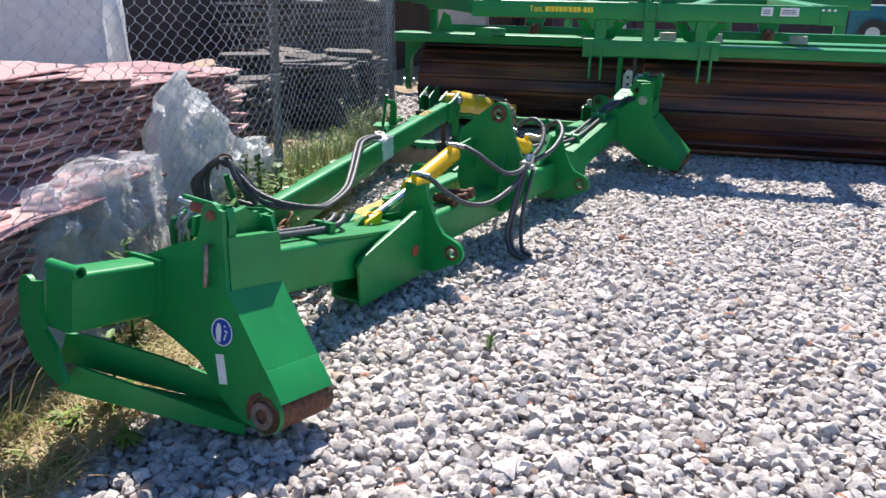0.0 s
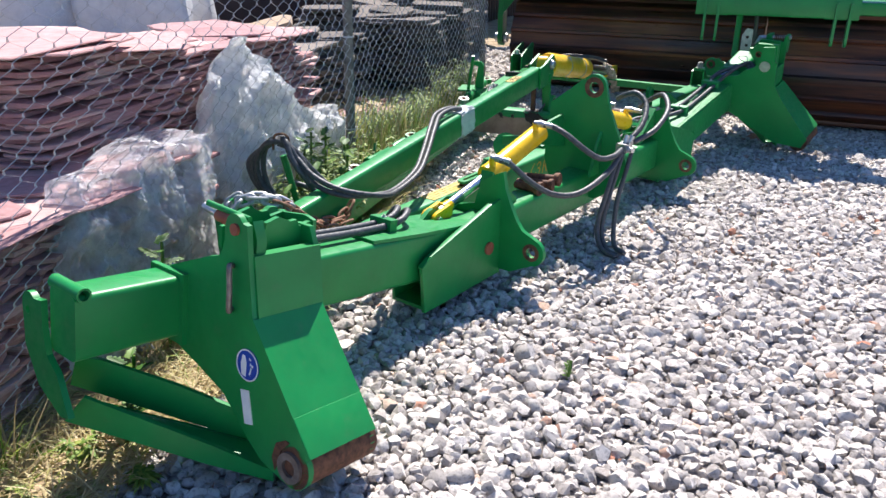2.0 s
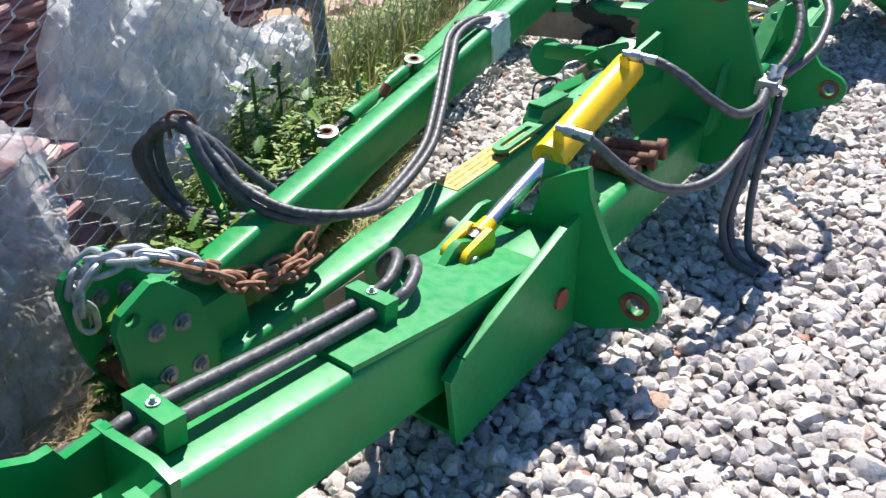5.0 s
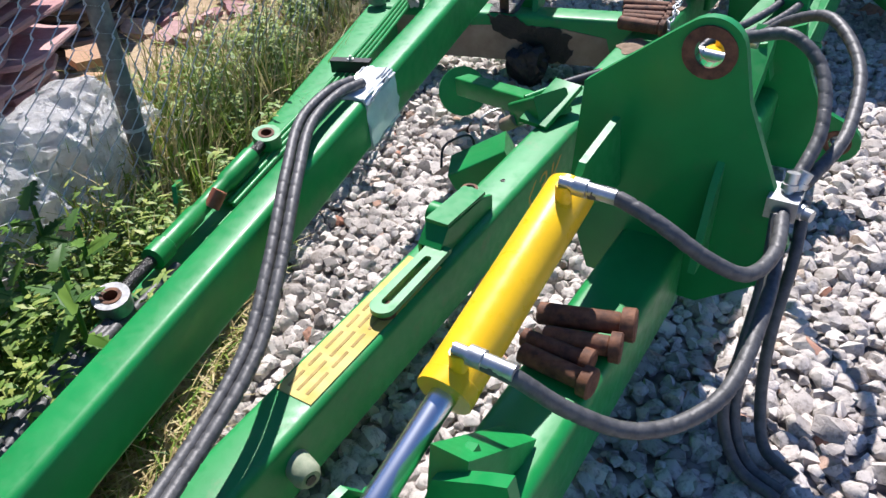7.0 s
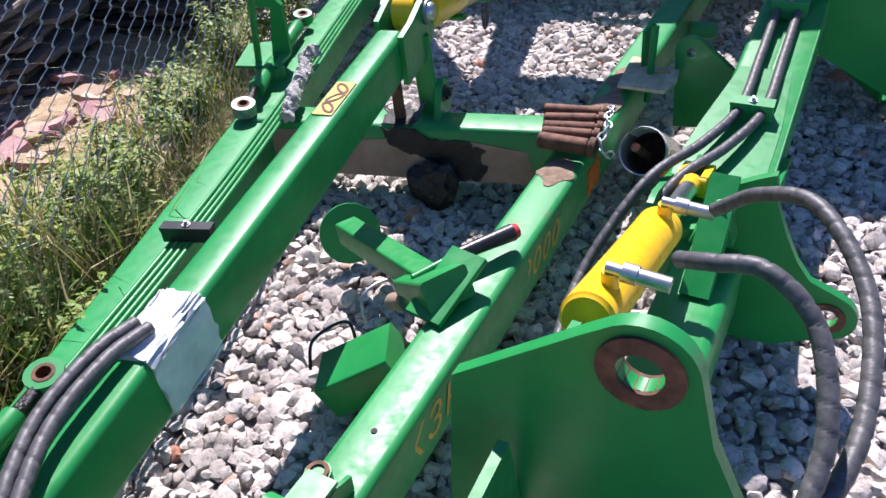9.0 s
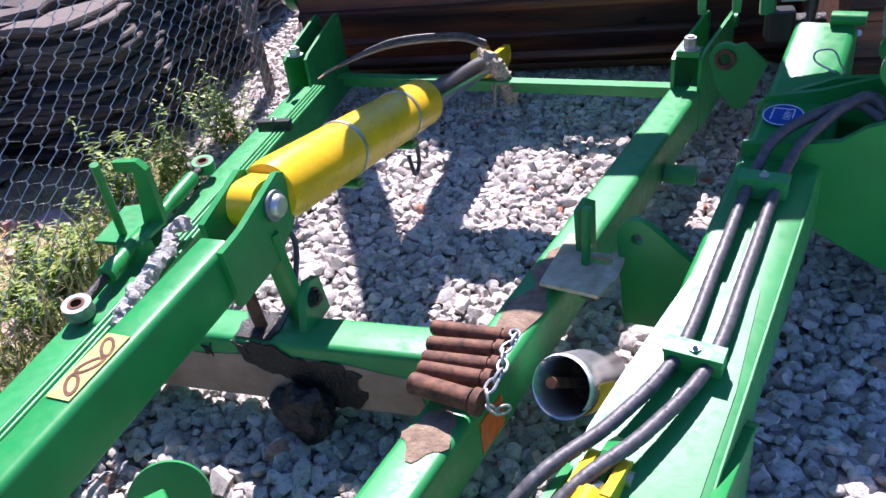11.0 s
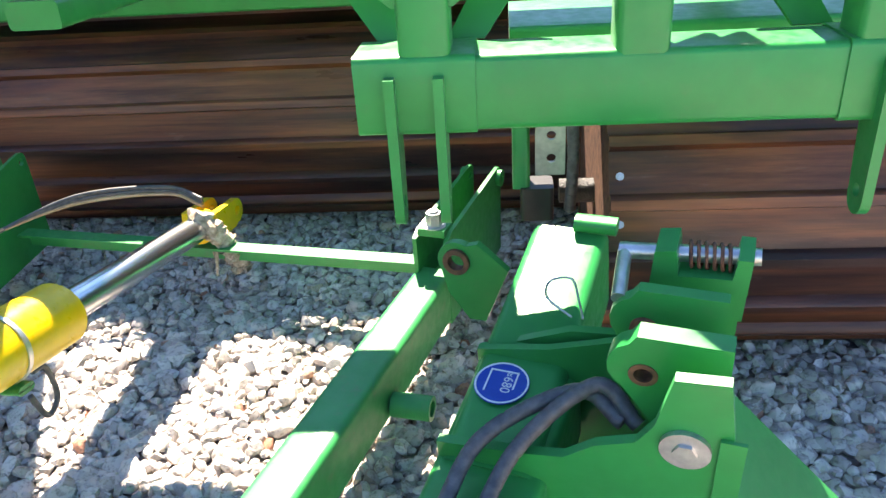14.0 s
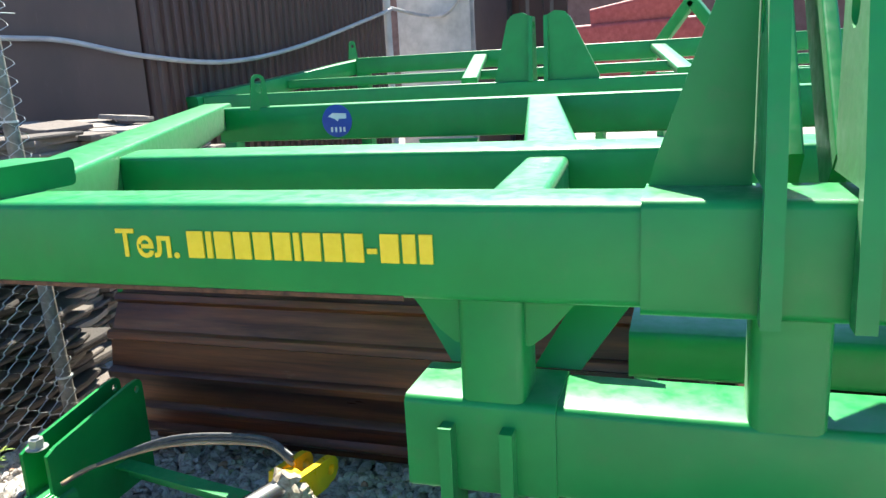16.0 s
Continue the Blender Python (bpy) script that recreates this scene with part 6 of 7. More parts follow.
def loose_things():
    # pins bundled on the rail
    for k, (p, q, r) in enumerate([((-0.60, 1.25, 0.305), (-0.425, 1.285, 0.305), 0.017), ((-0.583, 1.205, 0.30), (-0.425, 1.243, 0.305), 0.017), ((-0.57, 1.165, 0.298), (-0.415, 1.20, 0.30), 0.017), ((-0.56, 1.135, 0.298), (-0.41, 1.16, 0.30), 0.017), ((-0.555, 1.095, 0.297), (-0.40, 1.10, 0.297), 0.022)]):
        bm = bmesh.new()
        turned(bm, on_drawbar(p), on_drawbar(q), [(0, r * 0.75), (0.03, r), (0.86, r), (0.865, r * 0.8), (0.90, r * 0.8), (0.905, r * 1.25), (1, r * 1.2)], 16)
        solo("hitch_pin", bm, RUST, "rusty steel hitch pin wired in a bundle on the rail", "pin", "bundled hitch pins")
    # metal tube of papers beside the rail
    a, b = on_drawbar((-0.325, 1.29, 0.205)), on_drawbar((-0.318, 1.465, 0.09))
    d = (b - a).normalized()
    can = thing("steel_canister", Matrix.Translation(b), "open bright steel canister with a yellow stripe, beside the rail", "canister")
    a, b = a - b, Vector((0, 0, 0))
    s = basis(d)[1]
    u = basis(d)[2]
    bm = bmesh.new()
    n = 32
    rings = [[c + (s * math.cos(2 * math.pi * k / n) + u * math.sin(2 * math.pi * k / n)) * r for k in range(n)] for c, r in ((a, 0.068), (b, 0.068), (b, 0.065), (a, 0.065))]
    loft(bm, rings + rings[:1], cap=False)
    part("shell", bm, simple("bright_steel_sheet", (0.62, 0.63, 0.64), (0.82, 0.82, 0.82), 25, 0.22, 0.75, 0.2), can, smooth=True)
    bm = bmesh.new()
    rod(bm, b - d * 0.01, b, 0.065, n=n)
    part("bottom", bm, RUST, can)
    # sticker on the flank and a white liner curling over the rim
    def curl(q0, q1, r, t0, t1):
        bm = bmesh.new()
        ring_ = lambda rr, c: [c + (s * math.cos(radians(q)) + u * math.sin(radians(q))) * rr for q in np.linspace(q0, q1, 14)]
        loft(bm, [ring_(r, a + d * t0), ring_(r, a + d * t1), ring_(r - 0.0012, a + d * t1), ring_(r - 0.0012, a + d * t0)], closed=False, cap=False)
        return bm
    side_angle = math.degrees(math.atan2(u.dot(Vector((0.8, -0.6, 0))), s.dot(Vector((0.8, -0.6, 0)))))
    part("sticker", curl(side_angle - 30, side_angle + 40, 0.0694, 0.03, 0.12), YELLOW, can, "yellow sticker")
    back_angle = math.degrees(math.atan2(u.dot(Vector((0.3, 1, 0.2))), s.dot(Vector((0.3, 1, 0.2)))))
    part("liner", curl(back_angle - 95, back_angle + 75, 0.0645, -0.014, 0.10), simple("white_liner", (0.74, 0.77, 0.8), (0.86, 0.88, 0.9), 20, 0.35), can, "glossy white liner")
    bm = bmesh.new()
    rod(bm, Vector((-0.015, -0.19, 0.13)), Vector((-0.005, -0.05, 0.02)), 0.012)
    part("content", bm, RUST, can, "rusty pins inside")
    # light chain that ties the pins together
    tie = thing("pin_chain", Matrix.Translation(on_drawbar((-0.41, 1.2, 0.32))), "short light steel chain tying the hitch pins together", "chain")
    base = on_drawbar((-0.41, 1.2, 0.32))
    path = smooth_path([(-0.425, 1.285, 0.325), (-0.405, 1.255, 0.332), (-0.41, 1.215, 0.327), (-0.392, 1.17, 0.322), (-0.395, 1.12, 0.312), (-0.382, 1.105, 0.285), (-0.362, 1.14, 0.262)], 0.004)
    for k, i in enumerate(range(4, len(path) - 4, 6)):
        d = (path[i + 4] - path[i - 4]).normalized()
        dd, s, u = basis(d)
        q = s * math.cos(k * 1.57) + u * math.sin(k * 1.57)
        bm = bmesh.new()
        hose(bm, [TM @ (path[i] + d * 0.017 * math.cos(t) + q * 0.0095 * math.sin(t)) - base for t in [2 * math.pi * j / 12 for j in range(13)]], 0.003, wrap=False, n=6, step=0.01)
        part("link", bm, BRIGHT_LINK, tie)
    # chain over the coupling
    ch = thing("chain", Matrix.Translation(on_drawbar((-0.46, -1.3, 0.33))), "long-link chain, half galvanised and half rusty, draped over the coupling", "chain")
    base = on_drawbar((-0.46, -1.3, 0.33))
    runs = (([(-0.61, -1.645, 0.30), (-0.598, -1.64, 0.40), (-0.575, -1.61, 0.448), (-0.53, -1.565, 0.452), (-0.49, -1.52, 0.445), (-0.455, -1.48, 0.42), (-0.455, -1.43, 0.375), (-0.462, -1.37, 0.325), (-0.466, -1.29, 0.295), (-0.466, -1.21, 0.285), (-0.475, -1.15, 0.30), (-0.487, -1.10, 0.345)], 0),
            ([(-0.57, -1.65, 0.32), (-0.562, -1.645, 0.40), (-0.54, -1.605, 0.446), (-0.495, -1.55, 0.448), (-0.45, -1.50, 0.425), (-0.43, -1.45, 0.385), (-0.43, -1.38, 0.32), (-0.434, -1.30, 0.285), (-0.437, -1.22, 0.272), (-0.447, -1.15, 0.268)], 1))
    for run, off in runs:
        path = smooth_path(run, 0.004)
        pitch, at, k = 0.052, 0.0, 0
        for i in range(1, len(path)):
            at += (path[i] - path[i - 1]).length
            if at >= pitch * 0.82:
                at = 0.0
                d = (path[i] - path[max(0, i - 12)]).normalized()
                c = path[max(0, i - 6)]
                dd, s, u = basis(d)
                q = s * math.cos(0.5 + k * 1.57) + u * math.sin(0.5 + k * 1.57)
                bm = bmesh.new()
                loop = [TM @ (c + d * (0.024 * math.cos(t) + 0.012 * (1 if math.cos(t) > 0 else -1)) + q * 0.017 * math.sin(t)) - base for t in [2 * math.pi * j / 16 for j in range(17)]]
                hose(bm, loop, 0.0068, wrap=False, n=8, step=0.016)
                part("link", bm, BRIGHT_LINK if k < 9 - 3 * off else CHAIN_RUST, ch)
                k += 1


loose_things()

# ---------------- fence, stone stacks and weeds ----------------
FD, FL = Vector((-0.432, 0.902, 0)), Vector((-0.902, -0.432, 0))


def F(a, b, z=0.0):
    """Places by the fence: along it from the middle post, outwards beyond it, up."""
    return Vector((-2.27, 3.12, z)) + FD * a + FL * b


GALV = simple("galvanised_wire", (0.50, 0.50, 0.49), (0.66, 0.65, 0.63), 30, 0.5, 0.2, 0.1)
POST = simple("weathered_post", (0.12, 0.105, 0.09), (0.28, 0.25, 0.21), 25, 0.8, 0.1, 0.4)


def fence_b(a):
    return 0.025 * min(1.0, max(0.0, -a / 1.2)) + 0.015 * math.sin(a * 2.1)


def build_fence():
    fence = thing("chain_link_fence", Matrix.Identity(4), "galvanised chain-link fence on grey steel posts", "fence")
    for a, lean, top in ((-3.6, 0.0, 1.75), (0.0, 0.01, 1.75), (3.38, -0.05, 2.15)):
        bm = bmesh.new()
        p = F(a, fence_b(a) + 0.03, -0.02)
        rod(bm, p, p + Vector((lean * 1.2, lean, top)), 0.027, n=14)
        post = part("post", bm, POST, fence, "weathered grey round steel post")
        for z in (0.35, 0.85, 1.35):
            bm = bmesh.new()
            annulus(bm, p + Vector((lean * 1.2, lean, top)) * (z / top), (0, 0, 1), 0.031, 0.026, 0.008, 14)
            part("wire_tie", bm, GALV, post)
    # woven wires: each one zigzags up the fence and hooks into the next
    pitch, rise = 0.052, 0.033
    bm = bmesh.new()
    n = int((3.38 + 3.6) / pitch)
    rng = random.Random(5)
    for i in range(n):
        a0 = -3.6 + i * pitch
        top = 1.72 if a0 < 0.1 else 1.72 + 0.1 * a0 / 3.3
        pts = []
        for k in range(int(top / rise)):
            a = a0 + (pitch * 1.03 if (k + i) % 2 else -pitch * 0.03)
            z = 0.02 + k * rise
            sag = 0.03 * noise.noise((a * 1.3, z * 1.5, 0)) + 0.012 * noise.noise((a * 5, z * 5, 2))
            for dz in (-0.0055, 0.0055):
                pts.append(F(a + 0.012 * noise.noise((a * 2, z * 2, 7)), fence_b(a) + sag + (0.002 if (k + i) % 2 else -0.002) * (1 if dz > 0 else -1), z + dz))
        rings = []
        for p in pts:
            rings.append([p + FD * 0.0019 + Vector((0, 0, -0.0005)), p + FL * 0.0019, p - FD * 0.0019 + Vector((0, 0, 0.0005)), p - FL * 0.0019])
        loft(bm, rings, cap=False)
    part("wire_mesh", bm, GALV, fence, "diamond wire mesh", smooth=True)
    for z in (1.7,):
        bm = bmesh.new()
        hose(bm, [F(a, fence_b(a) + 0.004, z + 0.01 * math.sin(a * 4)) for a in [-3.6 + 0.5 * k for k in range(15)]], 0.0018, wrap=False, n=6, step=0.1)
        part("line_wire", bm, GALV, fence)


build_fence()


def slab_material(name, dark, light, warm):
    m, nt, b = mat(name, 0.85)
    info = nt.nodes.new("ShaderNodeObjectInfo")
    c = ramp(nt, info.outputs["Random"], [(0.0, dark), (0.55, light), (1.0, warm)])
    spot = ramp(nt, tex(nt, 9, 7, 0.7), [(0.3, (0.7, 0.68, 0.68)), (0.65, (1.05, 1.05, 1.05))])
    c = mix(nt, 1.0, c, spot, "MULTIPLY")
    nt.links.new(c, b.inputs["Base Color"])
    bump(nt, b, tex(nt, 35, 7, 0.65), 0.6, 0.006)
    return m


PINK = slab_material("pink_sandstone", (0.36, 0.185, 0.19), (0.52, 0.295, 0.285), (0.64, 0.44, 0.40))
GREYSLAB = slab_material("grey_brown_flagstone", (0.10, 0.082, 0.07), (0.20, 0.165, 0.14), (0.32, 0.28, 0.24))
DARKSLAB = slab_material("dark_flagstone", (0.05, 0.04, 0.034), (0.11, 0.09, 0.075), (0.17, 0.14, 0.12))
TAN = slab_material("tan_flagstone", (0.42, 0.30, 0.20), (0.55, 0.40, 0.28), (0.62, 0.50, 0.38))


def slab_meshes(name, material, count=10, seed=1):
    """Split flagstones, one metre across and one thick before scaling."""
    rng = random.Random(seed)
    out = []
    for _ in range(count):
        bm = bmesh.new()
        ring_ = []
        corners = [(-0.5, -0.5), (0.5, -0.5), (0.5, 0.5), (-0.5, 0.5)]
        for (x0, y0), (x1, y1) in zip(corners, corners[1:] + corners[:1]):
            # chipped corner, then a point along the broken edge
            c = rng.uniform(0.03, 0.16)
            ring_.append((x0 + (x1 - x0) * c + rng.uniform(-0.03, 0.03), y0 + (y1 - y0) * c + rng.uniform(-0.03, 0.03)))
            for m_ in (0.36, 0.68):
                m_ += rng.uniform(-0.1, 0.1)
                ring_.append((x0 + (x1 - x0) * m_ + rng.uniform(-0.055, 0.055), y0 + (y1 - y0) * m_ + rng.uniform(-0.055, 0.055)))
        rings = [[Vector((x * s, y * s, z + rng.uniform(-0.06, 0.06))) for x, y in ring_] for s, z in ((0.985, 0.04), (1.0, 0.5), (0.98, 0.95))]
        loft(bm, rings)
        bmesh.ops.recalc_face_normals(bm, faces=bm.faces)
        me = bpy.data.meshes.new(name)
        bm.to_mesh(me)
        bm.free()
        me.materials.append(material)
        out.append(me)
    return out


def lay(parent, me, p, sx, sy, t, yaw, tilt=(0, 0), name="slab"):
    ob = new(name, me)
    ob.parent = parent
    ob.matrix_local = parent.matrix_world.inverted() @ (Matrix.Translation(p) @ Matrix.Rotation(yaw, 4, "Z") @ Matrix.Rotation(tilt[0], 4, "X") @ Matrix.Rotation(tilt[1], 4, "Y") @ Matrix.Diagonal((sx, sy, t, 1)))
    return ob


FYAW = math.atan2(FD.y, FD.x)


def slab_stack(a0, a1, b0, b1, height, thick, material, label, seed, group, deep=0.42, wide=(0.26, 0.46), loose=1.0, top_n=9, top_t=None, ragged=0.0, slope=None):
    """A stack of split slabs: rows along its two seen faces round a rougher heart, big pieces on top."""
    rng = random.Random(seed)
    st = thing("stone_stack", Matrix.Translation(F((a0 + a1) / 2, (b0 + b1) / 2, 0)), label, "stone slabs", group)
    meshes = slab_meshes("slab", material, 10, seed)

    def crest(a):
        return float(np.interp(a, *zip(*slope))) if slope else height

    z, k = 0.02, 0
    while z < max(crest(a0), crest(a1)) - thick:
        t = thick * rng.uniform(0.65, 1.35)
        edge = rng.uniform(-0.03, 0.03) * loose
        b = b0 + rng.uniform(-0.03, 0.06)
        while b < b1 and z < crest(a0) - thick:
            w_ = rng.uniform(*wide)
            lay(st, rng.choice(meshes), F(a0 + deep / 2 + edge + rng.uniform(-0.035, 0.04) * loose, b + w_ / 2, z), deep, w_ * 1.05, t * rng.uniform(0.74, 0.97), FYAW + rng.choice((0, math.pi)) + rng.uniform(-0.06, 0.06), (rng.uniform(-0.02, 0.02), rng.uniform(-0.02, 0.02)))
            b += w_ * rng.uniform(0.97, 1.12)
        b = b0 + deep * 0.8
        while slope and b < b1 and z < crest(a1) - thick:
            w_ = rng.uniform(*wide)
            lay(st, rng.choice(meshes), F(a1 - deep / 2 + rng.uniform(-0.03, 0.03), b + w_ / 2, z), deep, w_ * 1.05, t * rng.uniform(0.74, 0.97), FYAW + rng.choice((0, math.pi)) + rng.uniform(-0.06, 0.06))
            b += w_ * rng.uniform(0.97, 1.12)
        a = a0 + deep * 0.9
        while a < a1:
            w_ = rng.uniform(*wide)
            if z < crest(a + w_ / 2) - thick * 0.5:
                lay(st, rng.choice(meshes), F(a + w_ / 2, b0 + deep / 2 + rng.uniform(-0.03, 0.04) * loose + rng.uniform(0, ragged), z + 0.003), w_ * 1.05, deep, t * rng.uniform(0.74, 0.97), FYAW + rng.choice((0, math.pi)) + rng.uniform(-0.06, 0.06), (rng.uniform(-0.02, 0.02), rng.uniform(-0.02, 0.02)))
            a += w_ * rng.uniform(0.97, 1.12)
        z += t
        k += 1
    bm = bmesh.new()
    box(bm, (a0 + 0.12, b0 + 0.12, 0.0), (a1 - 0.04, b1 - 0.04, 1.0))
    bmesh.ops.subdivide_edges(bm, edges=bm.edges[:], cuts=5, use_grid_fill=True)
    for v in bm.verts:
        v.co = F(v.co.x, v.co.y, v.co.z * ((crest(v.co.x) if slope else z) - 0.02))
    bmesh.ops.recalc_face_normals(bm, faces=bm.faces)
    core = part("stack_core", bm, material, st)
    core.matrix_parent_inverse = st.matrix_world.inverted()
    for j in range(top_n):
        w_ = rng.uniform(0.32, 0.58) * min(1.0, 2.2 * (b1 - b0))
        ta = rng.uniform(a0 + 0.15, a1 - 0.15)
        lay(st, rng.choice(meshes), F(ta, rng.uniform(b0 + 0.12, b1 - 0.12), (crest(ta) if slope else z) - 0.01 + (0.0012 if ragged else 0.006) * j), w_, w_ * rng.uniform(0.6, 1.0), (top_t or thick) * rng.uniform(0.6, 1.1), rng.uniform(0, 6.28), (rng.uniform(-0.06, 0.06) * loose, rng.uniform(-0.05, 0.05) * loose))
    return st


slab_stack(-1.90, 0.02, 0.32, 0.98, 1.0, 0.0185, PINK, "tall stack of split pink sandstone slabs behind the fence", 11, "stone stacks", top_n=34, top_t=0.011, wide=(0.12, 0.36), deep=0.3, loose=0.5, ragged=0.04, slope=[(-1.9, 0.99), (-1.3, 0.91), (-0.7, 0.83), (0.1, 0.835)])
slab_stack(-3.0, -1.46, 0.06, 0.46, 0.58, 0.0185, PINK, "low stack of pink sandstone slabs partly wrapped in plastic", 12, "stone stacks", loose=0.5, deep=0.22, wide=(0.12, 0.30), top_n=22, top_t=0.011, ragged=0.02)
slab_stack(-2.5, -1.0, 1.2, 1.9, 0.80, 0.024, TAN, "stack of tan flagstones behind the pink stacks", 19, "stone stacks", loose=1.2, wide=(0.2, 0.45), top_n=8)
slab_stack(-0.30, 1.0, 1.1, 2.1, 0.62, 0.026, TAN, "stack of tan flagstones in the second row", 13, "stone stacks", loose=1.8, wide=(0.2, 0.48))
slab_stack(1.05, 2.25, 0.85, 1.75, 0.56, 0.026, GREYSLAB, "untidy stack of grey-brown flagstones beyond the fence", 14, "stone stacks", loose=1.8, wide=(0.2, 0.48))
slab_stack(2.45, 3.75, 0.30, 1.4, 0.70, 0.026, DARKSLAB, "dark stack of weathered brown flagstones by the leaning post", 15, "stone stacks", loose=1.6, wide=(0.2, 0.48))
slab_stack(3.95, 5.3, 0.55, 1.75, 1.24, 0.028, GREYSLAB, "tall stack of grey flagstones near the wall", 16, "stone stacks", loose=1.5, wide=(0.25, 0.55), top_n=7)
slab_stack(-3.2, -1.2, 2.2, 3.2, 0.88, 0.026, TAN, "stack of tan flagstones before the white sacks", 18, "stone stacks", loose=1.8, wide=(0.2, 0.48))


def leaning_slab(p, sx, sy, t, yaw, tilt, material, label, seed):
    ob = tagged(new("flagstone", slab_meshes("flagstone", material, 1, seed)[0]), label, "stone slab", "loose flagstones")
    ob.matrix_world = Matrix.Translation(p) @ Matrix.Rotation(yaw, 4, "Z") @ Matrix.Rotation(tilt[0], 4, "X") @ Matrix.Rotation(tilt[1], 4, "Y") @ Matrix.Diagonal((sx, sy, t, 1))


leaning_slab(F(1.1, 1.25, 0.66), 0.72, 0.42, 0.04, 0.75, (0.12, -0.28), TAN, "large pale flagstone lying tilted on a stack", 31)
rs = random.Random(9)
for k in range(40):
    s = rs.uniform(0.04, 0.11)
    leaning_slab(F(rs.uniform(1.2, 2.0), rs.uniform(0.08, 0.85), 0.035 + 0.03 * rs.random()), s * 1.3, s, 0.03, rs.uniform(0, 6.3), (rs.uniform(-0.3, 0.3), rs.uniform(-0.3, 0.3)), TAN if k % 2 else PINK, "broken piece of flagstone lying on the soil", 40 + k)
for k in range(9):
    s = rs.uniform(0.05, 0.10)
    leaning_slab(F(rs.uniform(0.35, 0.75), rs.uniform(0.5, 0.95), 0.05 + 0.03 * k), s * 1.7, s, 0.035, rs.uniform(0, 6.3), (rs.uniform(-0.25, 0.25), rs.uniform(-0.25, 0.25)), simple("orange_stone", (0.40, 0.24, 0.14), (0.54, 0.34, 0.2), 14, 0.9) if k == 0 else bpy.data.materials["orange_stone"], "orange-brown broken flagstone in a loose heap", 80 + k)


# ---------------- crumpled plastic ----------------
def plastic_material(name, a0, a1, tone):
    m, nt, b = mat(name, 0.2)
    f = tex(nt, 12, 6, 0.65, 0.8)
    nt.links.new(ramp(nt, f, [(0.3, tuple(0.74 * v for v in tone)), (0.62, tone)]), b.inputs["Base Color"])
    nt.links.new(ramp(nt, tex(nt, 7, 6, 0.65, 0.6), [(0.34, (a0,) * 3), (0.58, (a1,) * 3)]), b.inputs["Alpha"])
    nt.links.new(ramp(nt, tex(nt, 30, 4), [(0.3, (0.12,) * 3), (0.7, (0.42,) * 3)]), b.inputs["Roughness"])
    bump(nt, b, tex(nt, 34, 7, 0.7, 2.2, (1, 1, 0.5)), 1.0, 0.03)
    tr = nt.nodes.new("ShaderNodeBsdfTranslucent")
    mx = nt.nodes.new("ShaderNodeAddShader")
    tr.inputs["Color"].default_value = (0.22, 0.22, 0.22, 1)
    nt.links.new(b.outputs[0], mx.inputs[0])
    nt.links.new(tr.outputs[0], mx.inputs[1])
    nt.links.new(mx.outputs[0], nt.nodes["Material Output"].inputs["Surface"])
    return m


FILM = plastic_material("milky_plastic_film", 0.62, 0.98, (0.95, 0.95, 0.94))
WRAP = plastic_material("clear_stretch_film", 0.30, 0.86, (0.80, 0.83, 0.88))


def crumpled(name, label, seed, across, along, section, film):
    """A film draped over a form: section(u, v) gives a point; sharp folds at four scales stand out of it."""
    nu, nv = across, along
    pts = [[None] * (nv + 1) for _ in range(nu + 1)]
    for i in range(nu + 1):
        for j in range(nv + 1):
            p = section(i / nu, j / nv)
            d = 0.0
            for f, fz, amp in ((4.5, 3.2, 0.060), (10, 7, 0.034), (22, 14, 0.017), (46, 30, 0.008)):
                r = 1 - abs(noise.noise((p.x * f + seed * 7, p.y * f, p.z * fz + seed))) * 2.2
                d += amp * (max(0.0, r) ** 1.6 - 0.35)
            pts[i][j] = p - FL * d * 0.9 + Vector((0, 0, d * 0.35)) + FD * 0.012 * noise.noise((p.x * 18, p.z * 18, seed))
    bm = bmesh.new()
    vs = [[bm.verts.new(p) for p in row] for row in pts]
    for i in range(nu):
        for j in range(nv):
            bm.faces.new((vs[i][j], vs[i + 1][j], vs[i + 1][j + 1], vs[i][j + 1]))
    return solo(name, bm, film, label, "plastic sheet", "plastic sheets")


HEAP = [(-1.20, 0.30), (-1.17, 0.55), (-1.07, 0.76), (-0.97, 0.86), (-0.90, 0.91), (-0.78, 0.875), (-0.62, 0.74), (-0.46, 0.60), (-0.34, 0.51), (-0.24, 0.44), (-0.12, 0.45), (0.0, 0.455), (0.10, 0.40), (0.18, 0.30)]


def heap(u, v):
    # a sheet thrown over a narrow peak, trailing off to one side and ending in a bunched tail
    a = HEAP[0][0] + (HEAP[-1][0] - HEAP[0][0]) * u
    for (a0, z0), (a1, z1) in zip(HEAP, HEAP[1:]):
        if a0 <= a <= a1 + 1e-6:
            top = z0 + (z1 - z0) * (a - a0) / (a1 - a0)
            break
    foot = 0.03 + 0.24 * max(0.0, (u - 0.78) / 0.22) ** 0.8 + 0.05 * noise.noise((a * 6, 2, 0))
    ang = math.pi * v
    return F(a + 0.04 * math.cos(ang) * (1 - u), 0.20 - 0.11 * math.cos(ang), foot + (top - foot) * math.sin(ang) ** 0.55)


